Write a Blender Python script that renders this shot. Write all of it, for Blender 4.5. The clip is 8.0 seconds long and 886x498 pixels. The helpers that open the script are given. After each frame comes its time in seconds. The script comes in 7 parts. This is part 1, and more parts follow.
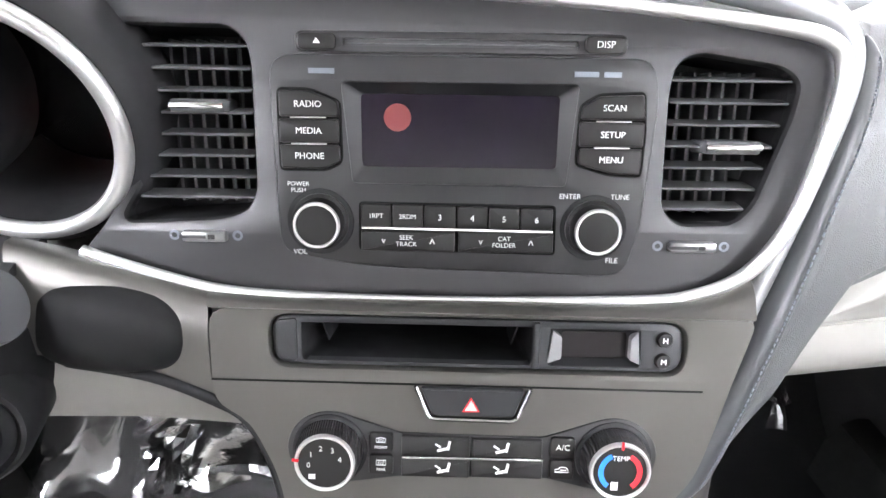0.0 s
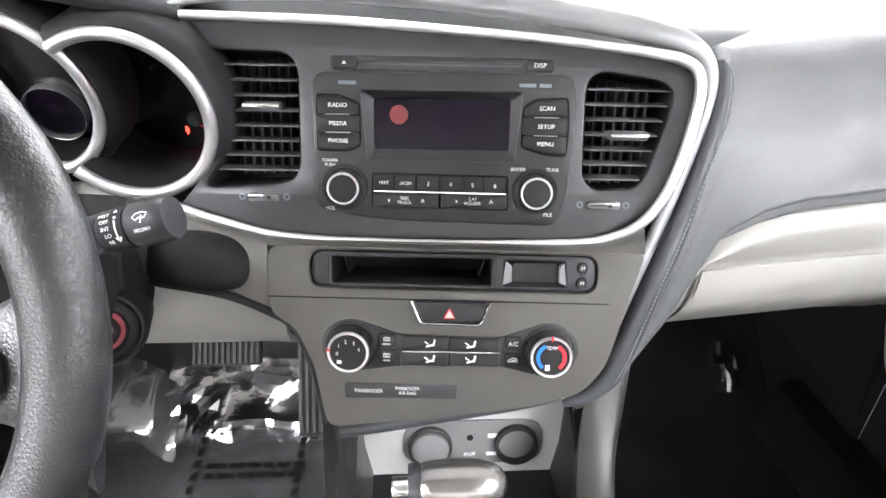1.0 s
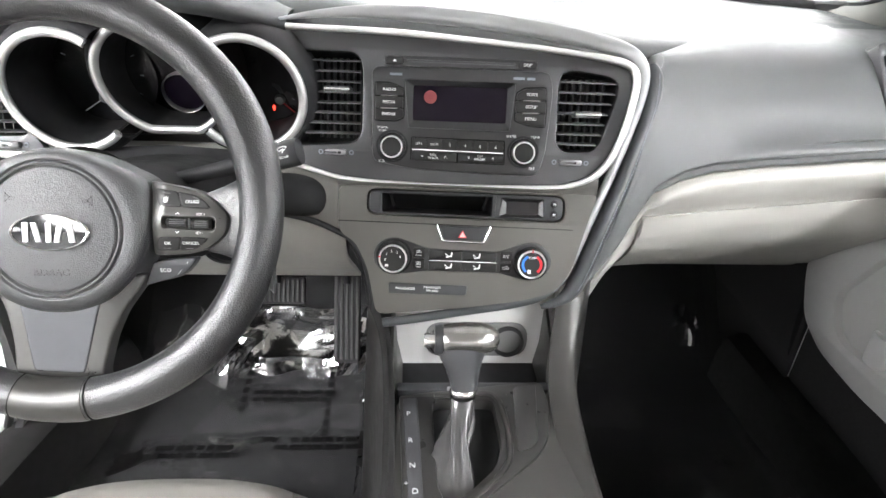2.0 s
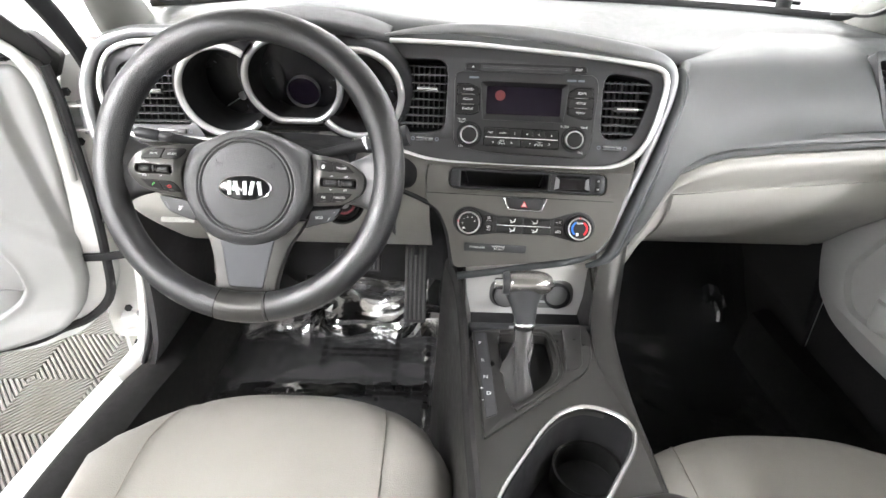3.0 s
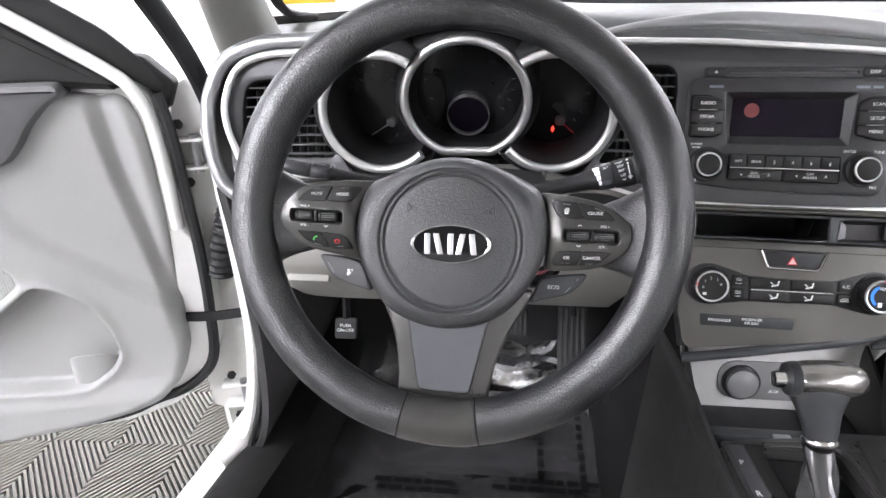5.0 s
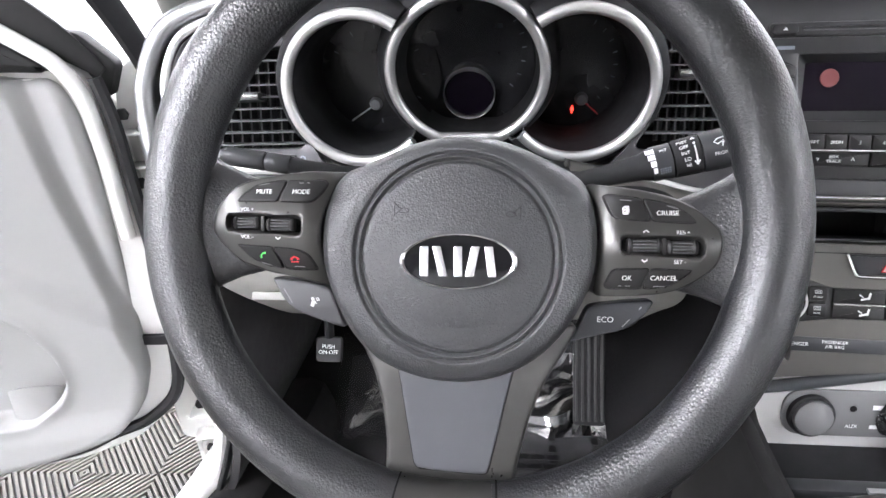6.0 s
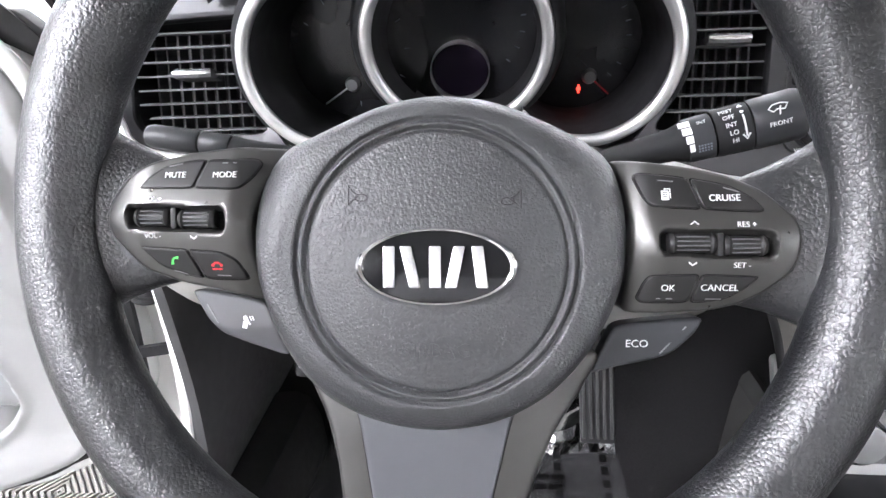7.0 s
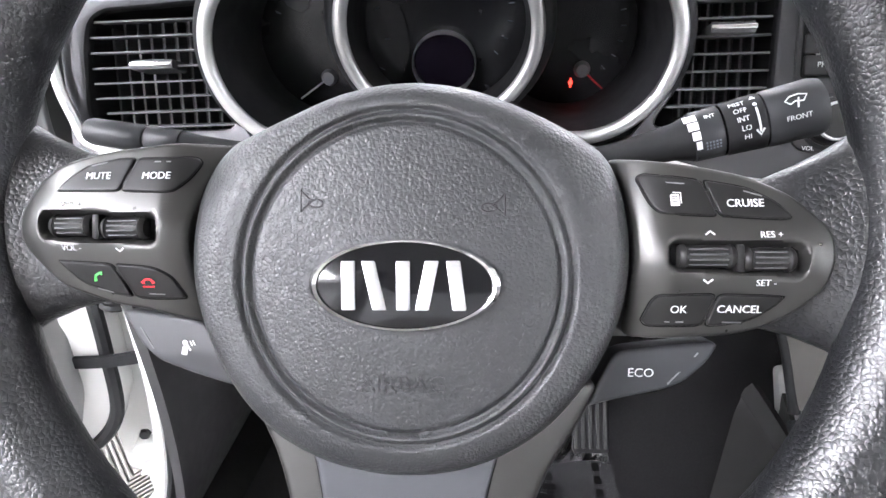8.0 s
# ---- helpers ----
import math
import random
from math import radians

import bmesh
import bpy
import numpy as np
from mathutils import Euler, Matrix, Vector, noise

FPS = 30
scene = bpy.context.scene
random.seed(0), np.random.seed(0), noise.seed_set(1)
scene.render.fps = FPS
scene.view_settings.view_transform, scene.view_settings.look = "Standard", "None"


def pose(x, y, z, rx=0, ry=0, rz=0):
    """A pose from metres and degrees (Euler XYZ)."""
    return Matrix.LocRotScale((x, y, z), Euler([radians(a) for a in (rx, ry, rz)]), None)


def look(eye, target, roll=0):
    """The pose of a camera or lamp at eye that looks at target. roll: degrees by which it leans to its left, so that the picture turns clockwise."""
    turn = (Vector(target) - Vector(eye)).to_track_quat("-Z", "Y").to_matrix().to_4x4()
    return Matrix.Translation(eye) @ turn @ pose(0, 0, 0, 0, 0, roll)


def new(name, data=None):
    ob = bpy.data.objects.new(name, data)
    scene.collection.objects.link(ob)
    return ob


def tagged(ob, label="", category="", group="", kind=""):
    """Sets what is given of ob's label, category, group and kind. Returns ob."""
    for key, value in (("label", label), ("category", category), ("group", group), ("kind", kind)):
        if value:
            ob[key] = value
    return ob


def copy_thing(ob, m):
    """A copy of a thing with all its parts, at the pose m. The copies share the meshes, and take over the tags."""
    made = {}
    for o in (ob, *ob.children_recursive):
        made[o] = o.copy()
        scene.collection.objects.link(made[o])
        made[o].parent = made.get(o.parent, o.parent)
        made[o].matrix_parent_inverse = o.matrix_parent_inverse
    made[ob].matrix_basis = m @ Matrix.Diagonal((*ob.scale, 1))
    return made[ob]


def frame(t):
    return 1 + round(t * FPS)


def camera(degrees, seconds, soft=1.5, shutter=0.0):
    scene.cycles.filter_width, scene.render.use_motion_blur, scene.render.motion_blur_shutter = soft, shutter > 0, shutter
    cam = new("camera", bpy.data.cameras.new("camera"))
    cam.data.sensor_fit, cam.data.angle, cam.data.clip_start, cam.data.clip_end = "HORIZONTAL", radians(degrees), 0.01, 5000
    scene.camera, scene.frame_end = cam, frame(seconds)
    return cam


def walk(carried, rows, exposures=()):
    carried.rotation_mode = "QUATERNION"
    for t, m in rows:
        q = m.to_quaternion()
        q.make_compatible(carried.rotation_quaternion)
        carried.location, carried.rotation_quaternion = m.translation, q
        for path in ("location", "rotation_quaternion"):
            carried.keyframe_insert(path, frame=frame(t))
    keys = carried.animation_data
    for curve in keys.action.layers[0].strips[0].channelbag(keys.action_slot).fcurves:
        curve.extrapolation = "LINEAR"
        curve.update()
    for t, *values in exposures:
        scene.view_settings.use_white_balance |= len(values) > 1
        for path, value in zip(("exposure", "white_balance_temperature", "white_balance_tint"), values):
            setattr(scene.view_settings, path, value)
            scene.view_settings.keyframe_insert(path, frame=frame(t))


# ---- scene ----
cam = camera(74.7, 8.0)
PATH = [
    (0, (-0.0244, -0.0499, 1.1752), (0.0612, 1.6157, 0.2247), 0.82),
    (0.5, (-0.0293, -0.1210, 1.1937), (0.0606, 1.5504, 0.2527), 1.03),
    (1, (-0.0245, -0.2054, 1.2146), (0.0763, 1.4688, 0.2817), 1.14),
    (2.3, (-0.0658, -0.5194, 1.2790), (0.0298, 1.1616, 0.3569), 2.55),
    (2.5, (-0.0709, -0.5683, 1.2946), (-0.0013, 1.1136, 0.3708), 2.04),
    (3, (-0.1119, -0.6374, 1.3003), (-0.1279, 1.0445, 0.3756), 1.33),
    (3.5, (-0.1860, -0.6480, 1.2988), (-0.2933, 1.0435, 0.3956), 0.76),
    (4, (-0.2617, -0.5914, 1.2812), (-0.4553, 1.1165, 0.4251), -0.59),
    (4.5, (-0.2902, -0.5021, 1.2469), (-0.5084, 1.2173, 0.4208), -1.16),
    (5, (-0.3070, -0.4195, 1.2168), (-0.5291, 1.3085, 0.4092), -1.55),
    (5.2, (-0.3131, -0.3888, 1.2066), (-0.5382, 1.3392, 0.4000), -1.75),
    (6.3, (-0.3310, -0.2582, 1.1536), (-0.5264, 1.4707, 0.3418), -2.46),
    (6.5, (-0.3294, -0.2429, 1.1458), (-0.5352, 1.4870, 0.3383), -2.75),
    (7, (-0.3273, -0.2074, 1.1294), (-0.5272, 1.5245, 0.3245), -2.85),
    (7.5, (-0.3239, -0.1814, 1.1206), (-0.5085, 1.5504, 0.3131), -2.86),
    (8, (-0.3239, -0.1718, 1.1187), (-0.4952, 1.5610, 0.3097), -2.56),
]
EXPOSURES = [(0.0, 1.0, 6350, 13), (1.0, 0.82, 6450, 12), (2.5, 0.48, 6600, 9), (3.5, 0.24, 6650, 11), (4.5, -0.06, 6500, 13), (5.2, 0.02, 6350, 14), (6.5, 0.36, 6280, 14), (8.0, 0.48, 6250, 14)]
walk(cam, [(t, look(eye, target, roll)) for t, eye, target, roll in PATH], EXPOSURES)

from mathutils.geometry import tessellate_polygon


# ---- world and light ----
def build_world():
    w = bpy.data.worlds.new("world")
    scene.world = w
    w.use_nodes = True
    bg = w.node_tree.nodes["Background"]
    bg.inputs[0].default_value = (0.9, 0.95, 1.0, 1)
    bg.inputs[1].default_value = 0.25


build_world()


# ---- materials ----
def mat(name, color, rough=0.5, metal=0.0, vary=0.12, scale=12.0, grain=0.0, gscale=900.0, gkind="noise", coat=0.0, spec=0.4, wear=0.1):
    """A surface with slow colour and gloss variation and a fine relief."""
    m = bpy.data.materials.new(name)
    m.use_nodes = True
    nt = m.node_tree
    b = nt.nodes["Principled BSDF"]
    tc = nt.nodes.new("ShaderNodeTexCoord")
    n1 = nt.nodes.new("ShaderNodeTexNoise")
    n1.inputs["Scale"].default_value = scale
    n1.inputs["Detail"].default_value = 6
    nt.links.new(tc.outputs["Object"], n1.inputs["Vector"])
    mix = nt.nodes.new("ShaderNodeMix")
    mix.data_type = "RGBA"
    lo = [max(0, c * (1 - vary)) for c in color]
    hi = [min(1, c * (1 + vary)) for c in color]
    mix.inputs[6].default_value = (*lo, 1)
    mix.inputs[7].default_value = (*hi, 1)
    nt.links.new(n1.outputs["Fac"], mix.inputs[0])
    nt.links.new(mix.outputs[2], b.inputs["Base Color"])
    mr = nt.nodes.new("ShaderNodeMapRange")
    mr.inputs[1].default_value, mr.inputs[2].default_value = 0.3, 0.7
    mr.inputs[3].default_value, mr.inputs[4].default_value = max(0.02, rough * (1 - wear)), min(1, rough * (1 + wear))
    n2 = nt.nodes.new("ShaderNodeTexNoise")
    n2.inputs["Scale"].default_value = scale * 5
    n2.inputs["Detail"].default_value = 4
    nt.links.new(tc.outputs["Object"], n2.inputs["Vector"])
    nt.links.new(n2.outputs["Fac"], mr.inputs[0])
    nt.links.new(mr.outputs[0], b.inputs["Roughness"])
    b.inputs["Metallic"].default_value = metal
    b.inputs["Specular IOR Level"].default_value = spec
    b.inputs["Coat Weight"].default_value = coat
    if grain:
        bump = nt.nodes.new("ShaderNodeBump")
        bump.inputs["Strength"].default_value = grain
        bump.inputs["Distance"].default_value = 0.0006
        if gkind == "voronoi":
            g = nt.nodes.new("ShaderNodeTexVoronoi")
            g.feature = "SMOOTH_F1"
            g.inputs["Smoothness"].default_value = 0.35
            g.inputs["Scale"].default_value = gscale
            wob = nt.nodes.new("ShaderNodeTexNoise")
            wob.inputs["Scale"].default_value = gscale * 0.6
            add = nt.nodes.new("ShaderNodeMix")
            add.data_type = "RGBA"
            add.blend_type = "LINEAR_LIGHT"
            add.inputs[0].default_value = 0.5 / gscale
            nt.links.new(tc.outputs["Object"], wob.inputs["Vector"])
            nt.links.new(tc.outputs["Object"], add.inputs[6])
            nt.links.new(wob.outputs["Color"], add.inputs[7])
            nt.links.new(add.outputs[2], g.inputs["Vector"])
            cr = nt.nodes.new("ShaderNodeMapRange")
            cr.inputs[1].default_value, cr.inputs[2].default_value = 0.15, 0.7
            cr.inputs[3].default_value, cr.inputs[4].default_value = 1.0, 0.0
            cr.interpolation_type = "SMOOTHSTEP"
            nt.links.new(g.outputs["Distance"], cr.inputs[0])
            nt.links.new(cr.outputs[0], bump.inputs["Height"])
        else:
            g = nt.nodes.new("ShaderNodeTexNoise")
            g.inputs["Scale"].default_value = gscale
            g.inputs["Detail"].default_value = 3
            nt.links.new(tc.outputs["Object"], g.inputs["Vector"])
            nt.links.new(g.outputs["Fac"], bump.inputs["Height"])
        nt.links.new(bump.outputs["Normal"], b.inputs["Normal"])
    return m


def leather(name, color, rough, scale, depth, spec=0.5):
    """Grained hide: domed cells of uneven size with narrow creases between them."""
    m = mat(name, color, rough, vary=0.1, wear=0.05, spec=spec)
    nt = m.node_tree
    b = nt.nodes["Principled BSDF"]
    tc = nt.nodes.new("ShaderNodeTexCoord")
    wob = nt.nodes.new("ShaderNodeTexNoise")
    wob.inputs["Scale"].default_value = scale * 0.45
    wob.inputs["Detail"].default_value = 2
    add = nt.nodes.new("ShaderNodeMix")
    add.data_type = "RGBA"
    add.blend_type = "LINEAR_LIGHT"
    add.inputs[0].default_value = 0.55 / scale
    nt.links.new(tc.outputs["Object"], wob.inputs["Vector"])
    nt.links.new(tc.outputs["Object"], add.inputs[6])
    nt.links.new(wob.outputs["Color"], add.inputs[7])
    total = None
    for feature, lo, hi, h0, h1 in (("SMOOTH_F1", 0.05, 0.75, 1.0, 0.0), ("DISTANCE_TO_EDGE", 0.0, 0.16, 0.0, 0.35)):
        v = nt.nodes.new("ShaderNodeTexVoronoi")
        v.feature = feature
        v.inputs["Scale"].default_value = scale
        if feature == "SMOOTH_F1":
            v.inputs["Smoothness"].default_value = 0.25
        nt.links.new(add.outputs[2], v.inputs["Vector"])
        r = nt.nodes.new("ShaderNodeMapRange")
        r.interpolation_type = "SMOOTHSTEP"
        r.inputs[1].default_value, r.inputs[2].default_value = lo, hi
        r.inputs[3].default_value, r.inputs[4].default_value = h0, h1
        nt.links.new(v.outputs["Distance"], r.inputs[0])
        if total is None:
            total = r.outputs[0]
        else:
            su = nt.nodes.new("ShaderNodeMath")
            nt.links.new(total, su.inputs[0])
            nt.links.new(r.outputs[0], su.inputs[1])
            total = su.outputs[0]
    bump = nt.nodes.new("ShaderNodeBump")
    bump.inputs["Strength"].default_value = 1.0
    bump.inputs["Distance"].default_value = depth
    nt.links.new(total, bump.inputs["Height"])
    nt.links.new(bump.outputs["Normal"], b.inputs["Normal"])
    return m


def glow(name, color, strength):
    m = bpy.data.materials.new(name)
    m.use_nodes = True
    b = m.node_tree.nodes["Principled BSDF"]
    b.inputs["Base Color"].default_value = (*color, 1)
    b.inputs["Emission Color"].default_value = (*color, 1)
    b.inputs["Emission Strength"].default_value = strength
    return m


def clear(name, tint=(1, 1, 1), rough=0.0, ior=1.45, alpha=1.0):
    m = bpy.data.materials.new(name)
    m.use_nodes = True
    b = m.node_tree.nodes["Principled BSDF"]
    b.inputs["Base Color"].default_value = (*tint, 1)
    b.inputs["Roughness"].default_value = rough
    b.inputs["Transmission Weight"].default_value = 1.0
    b.inputs["IOR"].default_value = ior
    b.inputs["Alpha"].default_value = alpha
    return m


PAD = mat("soft_charcoal_pad", (0.058, 0.061, 0.062), 0.37, grain=0.3, gscale=1000, gkind="voronoi", vary=0.1)
PLASTIC = mat("dark_plastic", (0.024, 0.024, 0.026), 0.5, grain=0.2, gscale=1500, spec=0.35)
SMOOTH = mat("smooth_dark_plastic", (0.026, 0.027, 0.029), 0.4, grain=0.05, gscale=2000, spec=0.35)
BLACK = mat("matt_black_plastic", (0.013, 0.013, 0.014), 0.6, grain=0.15, gscale=1400, spec=0.22)
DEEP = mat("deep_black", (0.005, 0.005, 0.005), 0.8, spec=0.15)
FASCIA = mat("graphite_metallic_paint", (0.10, 0.097, 0.09), 0.33, metal=0.6, grain=0.06, gscale=3000, vary=0.08)
SATIN = mat("satin_silver_trim", (0.30, 0.305, 0.31), 0.32, metal=0.75, vary=0.05)
CHROME = mat("chrome", (0.85, 0.85, 0.85), 0.13, metal=1.0, vary=0.02, wear=0.0)
BRIGHT = mat("bright_silver_ring", (0.80, 0.80, 0.80), 0.34, metal=0.9, vary=0.02, wear=0.0)
RIM = leather("grained_black_leather", (0.013, 0.0133, 0.0148), 0.31, 560, 0.00013, 0.8)
HUB = leather("grained_black_vinyl", (0.032, 0.0325, 0.034), 0.38, 700, 0.00012, 0.5)
GREY = mat("light_grey_plastic", (0.30, 0.295, 0.275), 0.55, grain=0.25, gscale=1300, vary=0.04)
DOORGREY = mat("pale_grey_door_trim", (0.29, 0.29, 0.285), 0.55, grain=0.25, gscale=1200, vary=0.04)
SEAT = mat("beige_grey_leather", (0.27, 0.258, 0.238), 0.5, grain=0.3, gscale=600, gkind="voronoi", vary=0.07)
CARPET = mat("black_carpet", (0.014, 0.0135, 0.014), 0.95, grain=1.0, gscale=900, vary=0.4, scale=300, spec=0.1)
WHITE = mat("white_car_paint", (0.80, 0.80, 0.78), 0.25, coat=0.5, vary=0.02)
RUBBER = mat("black_rubber", (0.015, 0.015, 0.016), 0.6)
SCREEN = mat("dark_screen", (0.006, 0.004, 0.008), 0.2, vary=0.35, scale=8, spec=0.18)
PRINT = mat("white_print", (0.75, 0.75, 0.75), 0.5)
TILE = mat("tan_plastic_tile", (0.10, 0.094, 0.083), 0.55, vary=0.1, grain=0.1, spec=0.3)
WALL = mat("white_wall_paint", (0.58, 0.58, 0.58), 0.7, vary=0.03, scale=2)
GLASS = clear("window_glass", (1.0, 1.0, 1.0), 0.0, 1.05)


# ---- mesh helpers ----
def thing(name, label, category, loc=(0, 0, 0), group="", kind=""):
    ob = new(name)
    ob.location = loc
    ob.empty_display_size = 0.05
    return tagged(ob, label, category, group, kind)


def part(name, bm, material, parent=None, label="", smooth=40):
    """One mesh object out of bm, in world places, under parent."""
    me = bpy.data.meshes.new(name)
    bmesh.ops.recalc_face_normals(bm, faces=bm.faces)
    bm.to_mesh(me)
    bm.free()
    me.materials.append(material)
    if smooth:
        me.shade_smooth()
        me.set_sharp_from_angle(angle=radians(smooth))
    ob = new(name, me)
    if parent:
        ob.parent = parent
        if parent.data is None:
            ob.matrix_parent_inverse = Matrix.Translation(parent.location).inverted()
    return tagged(ob, label) if label else ob


def cat(pts, n=6, closed=False):
    """A smooth curve through pts."""
    p = [Vector(q) for q in pts]
    out = []
    m = len(p)
    for i in range(m if closed else m - 1):
        a, b, c, d = (p[(i - 1) % m], p[i], p[(i + 1) % m], p[(i + 2) % m]) if closed else (p[max(i - 1, 0)], p[i], p[i + 1], p[min(i + 2, m - 1)])
        for k in range(n):
            t = k / n
            out.append(0.5 * ((2 * b) + (c - a) * t + (2 * a - 5 * b + 4 * c - d) * t * t + (3 * b - a - 3 * c + d) * t ** 3))
    if not closed:
        out.append(p[-1])
    return out


def rpoly(pts, r=0.004, n=4):
    """A polygon with rounded corners; r may be one radius or one a corner."""
    p = [Vector((q[0], q[1])) for q in pts]
    out = []
    for i, b in enumerate(p):
        a, c = p[i - 1], p[(i + 1) % len(p)]
        rr = r[i] if isinstance(r, (list, tuple)) else r
        da, dc = (a - b), (c - b)
        k = min(rr, 0.48 * da.length, 0.48 * dc.length)
        s, e = b + da.normalized() * k, b + dc.normalized() * k
        if k < 1e-5:
            out.append(b)
            continue
        for j in range(n + 1):
            t = j / n
            out.append(s * (1 - t) ** 2 + b * 2 * t * (1 - t) + e * t * t)
    return out


def rect(u0, v0, u1, v1):
    return [(u0, v0), (u1, v0), (u1, v1), (u0, v1)]


def inset(loop, d):
    """The loop moved inwards by d (counter-clockwise or not)."""
    n = len(loop)
    area = sum(loop[i].x * loop[(i + 1) % n].y - loop[(i + 1) % n].x * loop[i].y for i in range(n))
    s = 1 if area > 0 else -1
    out = []
    for i in range(n):
        a, b, c = loop[i - 1], loop[i], loop[(i + 1) % n]
        e1, e2 = (b - a), (c - b)
        n1 = Vector((-e1.y, e1.x)).normalized() if e1.length > 1e-9 else Vector((0, 0))
        n2 = Vector((-e2.y, e2.x)).normalized() if e2.length > 1e-9 else n1
        m = (n1 + n2)
        m = m.normalized() if m.length > 1e-6 else n1
        out.append(b + m * (s * d / max(0.5, m.dot(n1))))
    return out


def plate(M, outer, w0, w1, bev=0.0, holes=(), r=0.004, n=4, rounded=False, hbev=0.0):
    """A plate with rounded corners and holes from w0 (back) to w1 (front), its front edge bevelled, in the local frame M."""
    bm = bmesh.new()
    lo = [Vector(q) for q in outer] if rounded else rpoly(outer, r, n)
    hl = [[Vector(q) for q in h] for h in holes]
    def ring(loop, w):
        return [bm.verts.new((q.x, q.y, w)) for q in loop]
    def wall(a, b):
        for i in range(len(a)):
            j = (i + 1) % len(a)
            bm.faces.new((a[i], a[j], b[j], b[i]))
    fronts, backs = [], []
    for k, loop in enumerate([lo] + hl):
        b_ = bev if k == 0 else -hbev
        back = ring(loop, w0)
        if b_:
            mid = ring(loop, w1 - abs(b_))
            half = ring(inset(loop, b_ * 0.3), w1 - abs(b_) * 0.3)
            front = ring(inset(loop, b_), w1)
            wall(back, mid), wall(mid, half), wall(half, front)
        else:
            front = ring(loop, w1)
            wall(back, front)
        fronts.append(front)
        backs.append(back)
    for group in (fronts, backs):
        if len(group) == 1:
            bm.faces.new(group[0])
        else:
            flat = [v for g in group for v in g]
            for tri in tessellate_polygon([[Vector((v.co.x, v.co.y, 0)) for v in g] for g in group]):
                if len(set(tri)) == 3:
                    try:
                        bm.faces.new([flat[k] for k in tri])
                    except ValueError:
                        pass
    bm.transform(M)
    return bm


def far_from(loop, us, vs):
    """How far the points (us, vs) lie from the closed loop, as an array."""
    best = np.full(np.shape(us), 1e9)
    for a, b in zip(loop, loop[1:] + loop[:1]):
        ex, ey = b[0] - a[0], b[1] - a[1]
        q = ex * ex + ey * ey
        if q < 1e-14:
            continue
        t = np.clip(((us - a[0]) * ex + (vs - a[1]) * ey) / q, 0, 1)
        best = np.minimum(best, np.hypot(us - a[0] - t * ex, vs - a[1] - t * ey))
    return best


def within(loop, us, vs):
    """+1 for the points inside the closed loop, -1 outside."""
    odd = np.zeros(np.shape(us), bool)
    for a, b in zip(loop, loop[1:] + loop[:1]):
        if a[1] != b[1]:
            odd ^= ((a[1] > vs) != (b[1] > vs)) & (us < (b[0] - a[0]) * (vs - a[1]) / (b[1] - a[1]) + a[0])
    return np.where(odd, 1.0, -1.0)


def ease(x):
    x = np.clip(x, 0, 1)
    return x * x * (3 - 2 * x)


def cushion(M, poly, f, h=0.0, edge=0.001, depth=0.003, nu=24, nv=16, r=0.002, n=4, even=False):
    """A moulded shell whose face follows f(u, v) + h inside the outline, with rounded edges and walls of that depth."""
    loop = [(q.x, q.y) for q in rpoly(poly, r, n)]
    v0, v1 = min(q[1] for q in loop) + 2e-5, max(q[1] for q in loop) - 2e-5
    U, V = np.zeros((nv + 1, nu + 1)), np.zeros((nv + 1, nu + 1))
    for j in range(nv + 1):
        v = v0 + (v1 - v0) * (j / nv if even else 0.5 - 0.5 * math.cos(math.pi * j / nv))
        xs = [a[0] + (b[0] - a[0]) * (v - a[1]) / (b[1] - a[1]) for a, b in zip(loop, loop[1:] + loop[:1]) if (a[1] > v) != (b[1] > v)]
        a, b = min(xs), max(xs)
        for i in range(nu + 1):
            U[j, i] = b - (b - a) * (1 - i / nu) ** 1.5 if even else a + (b - a) * (0.5 - 0.5 * math.cos(math.pi * i / nu))
            V[j, i] = v
    k = 1 - np.clip(far_from(loop, U, V) / edge, 0, 1)
    base = f(U, V) + h
    W = base - edge * (1 - np.sqrt(np.maximum(0, 1 - k * k)))
    bm = bmesh.new()
    vs = [[bm.verts.new((U[j, i], V[j, i], W[j, i])) for i in range(nu + 1)] for j in range(nv + 1)]
    for j in range(nv):
        for i in range(nu):
            bm.faces.new((vs[j][i], vs[j][i + 1], vs[j + 1][i + 1], vs[j + 1][i]))
    rim = vs[0] + [row[-1] for row in vs[1:]] + vs[-1][-2::-1] + [row[0] for row in vs[-2:0:-1]]
    low = [bm.verts.new((q.co.x, q.co.y, q.co.z - depth)) for q in rim]
    for i in range(len(rim)):
        j = (i + 1) % len(rim)
        bm.faces.new((rim[j], rim[i], low[i], low[j]))
    bm.transform(M)
    return bm


def drape(bm, M, f, h=0.0):
    """bm, drawn flat in u and v, laid on the surface f + h of the local frame M."""
    for q in bm.verts:
        q.co.z += float(f(np.array(q.co.x), np.array(q.co.y))) + h
    bm.transform(M)
    return bm


def loft(rings, closed=True, cap=True):
    """A skin over rings of equal count."""
    bm = bmesh.new()
    vs = [[bm.verts.new(q) for q in r] for r in rings]
    n = len(vs[0])
    for a, b in zip(vs, vs[1:]):
        for i in range(n if closed else n - 1):
            j = (i + 1) % n
            bm.faces.new((a[i], a[j], b[j], b[i]))
    if cap and closed:
        bm.faces.new(vs[0])
        bm.faces.new(vs[-1][::-1])
    return bm


def solid(rings, t):
    """An open sheet over rings, given a thickness t to its back."""
    bm = loft(rings, closed=False, cap=False)
    bmesh.ops.recalc_face_normals(bm, faces=bm.faces)
    bmesh.ops.solidify(bm, geom=bm.faces[:], thickness=t)
    return bm


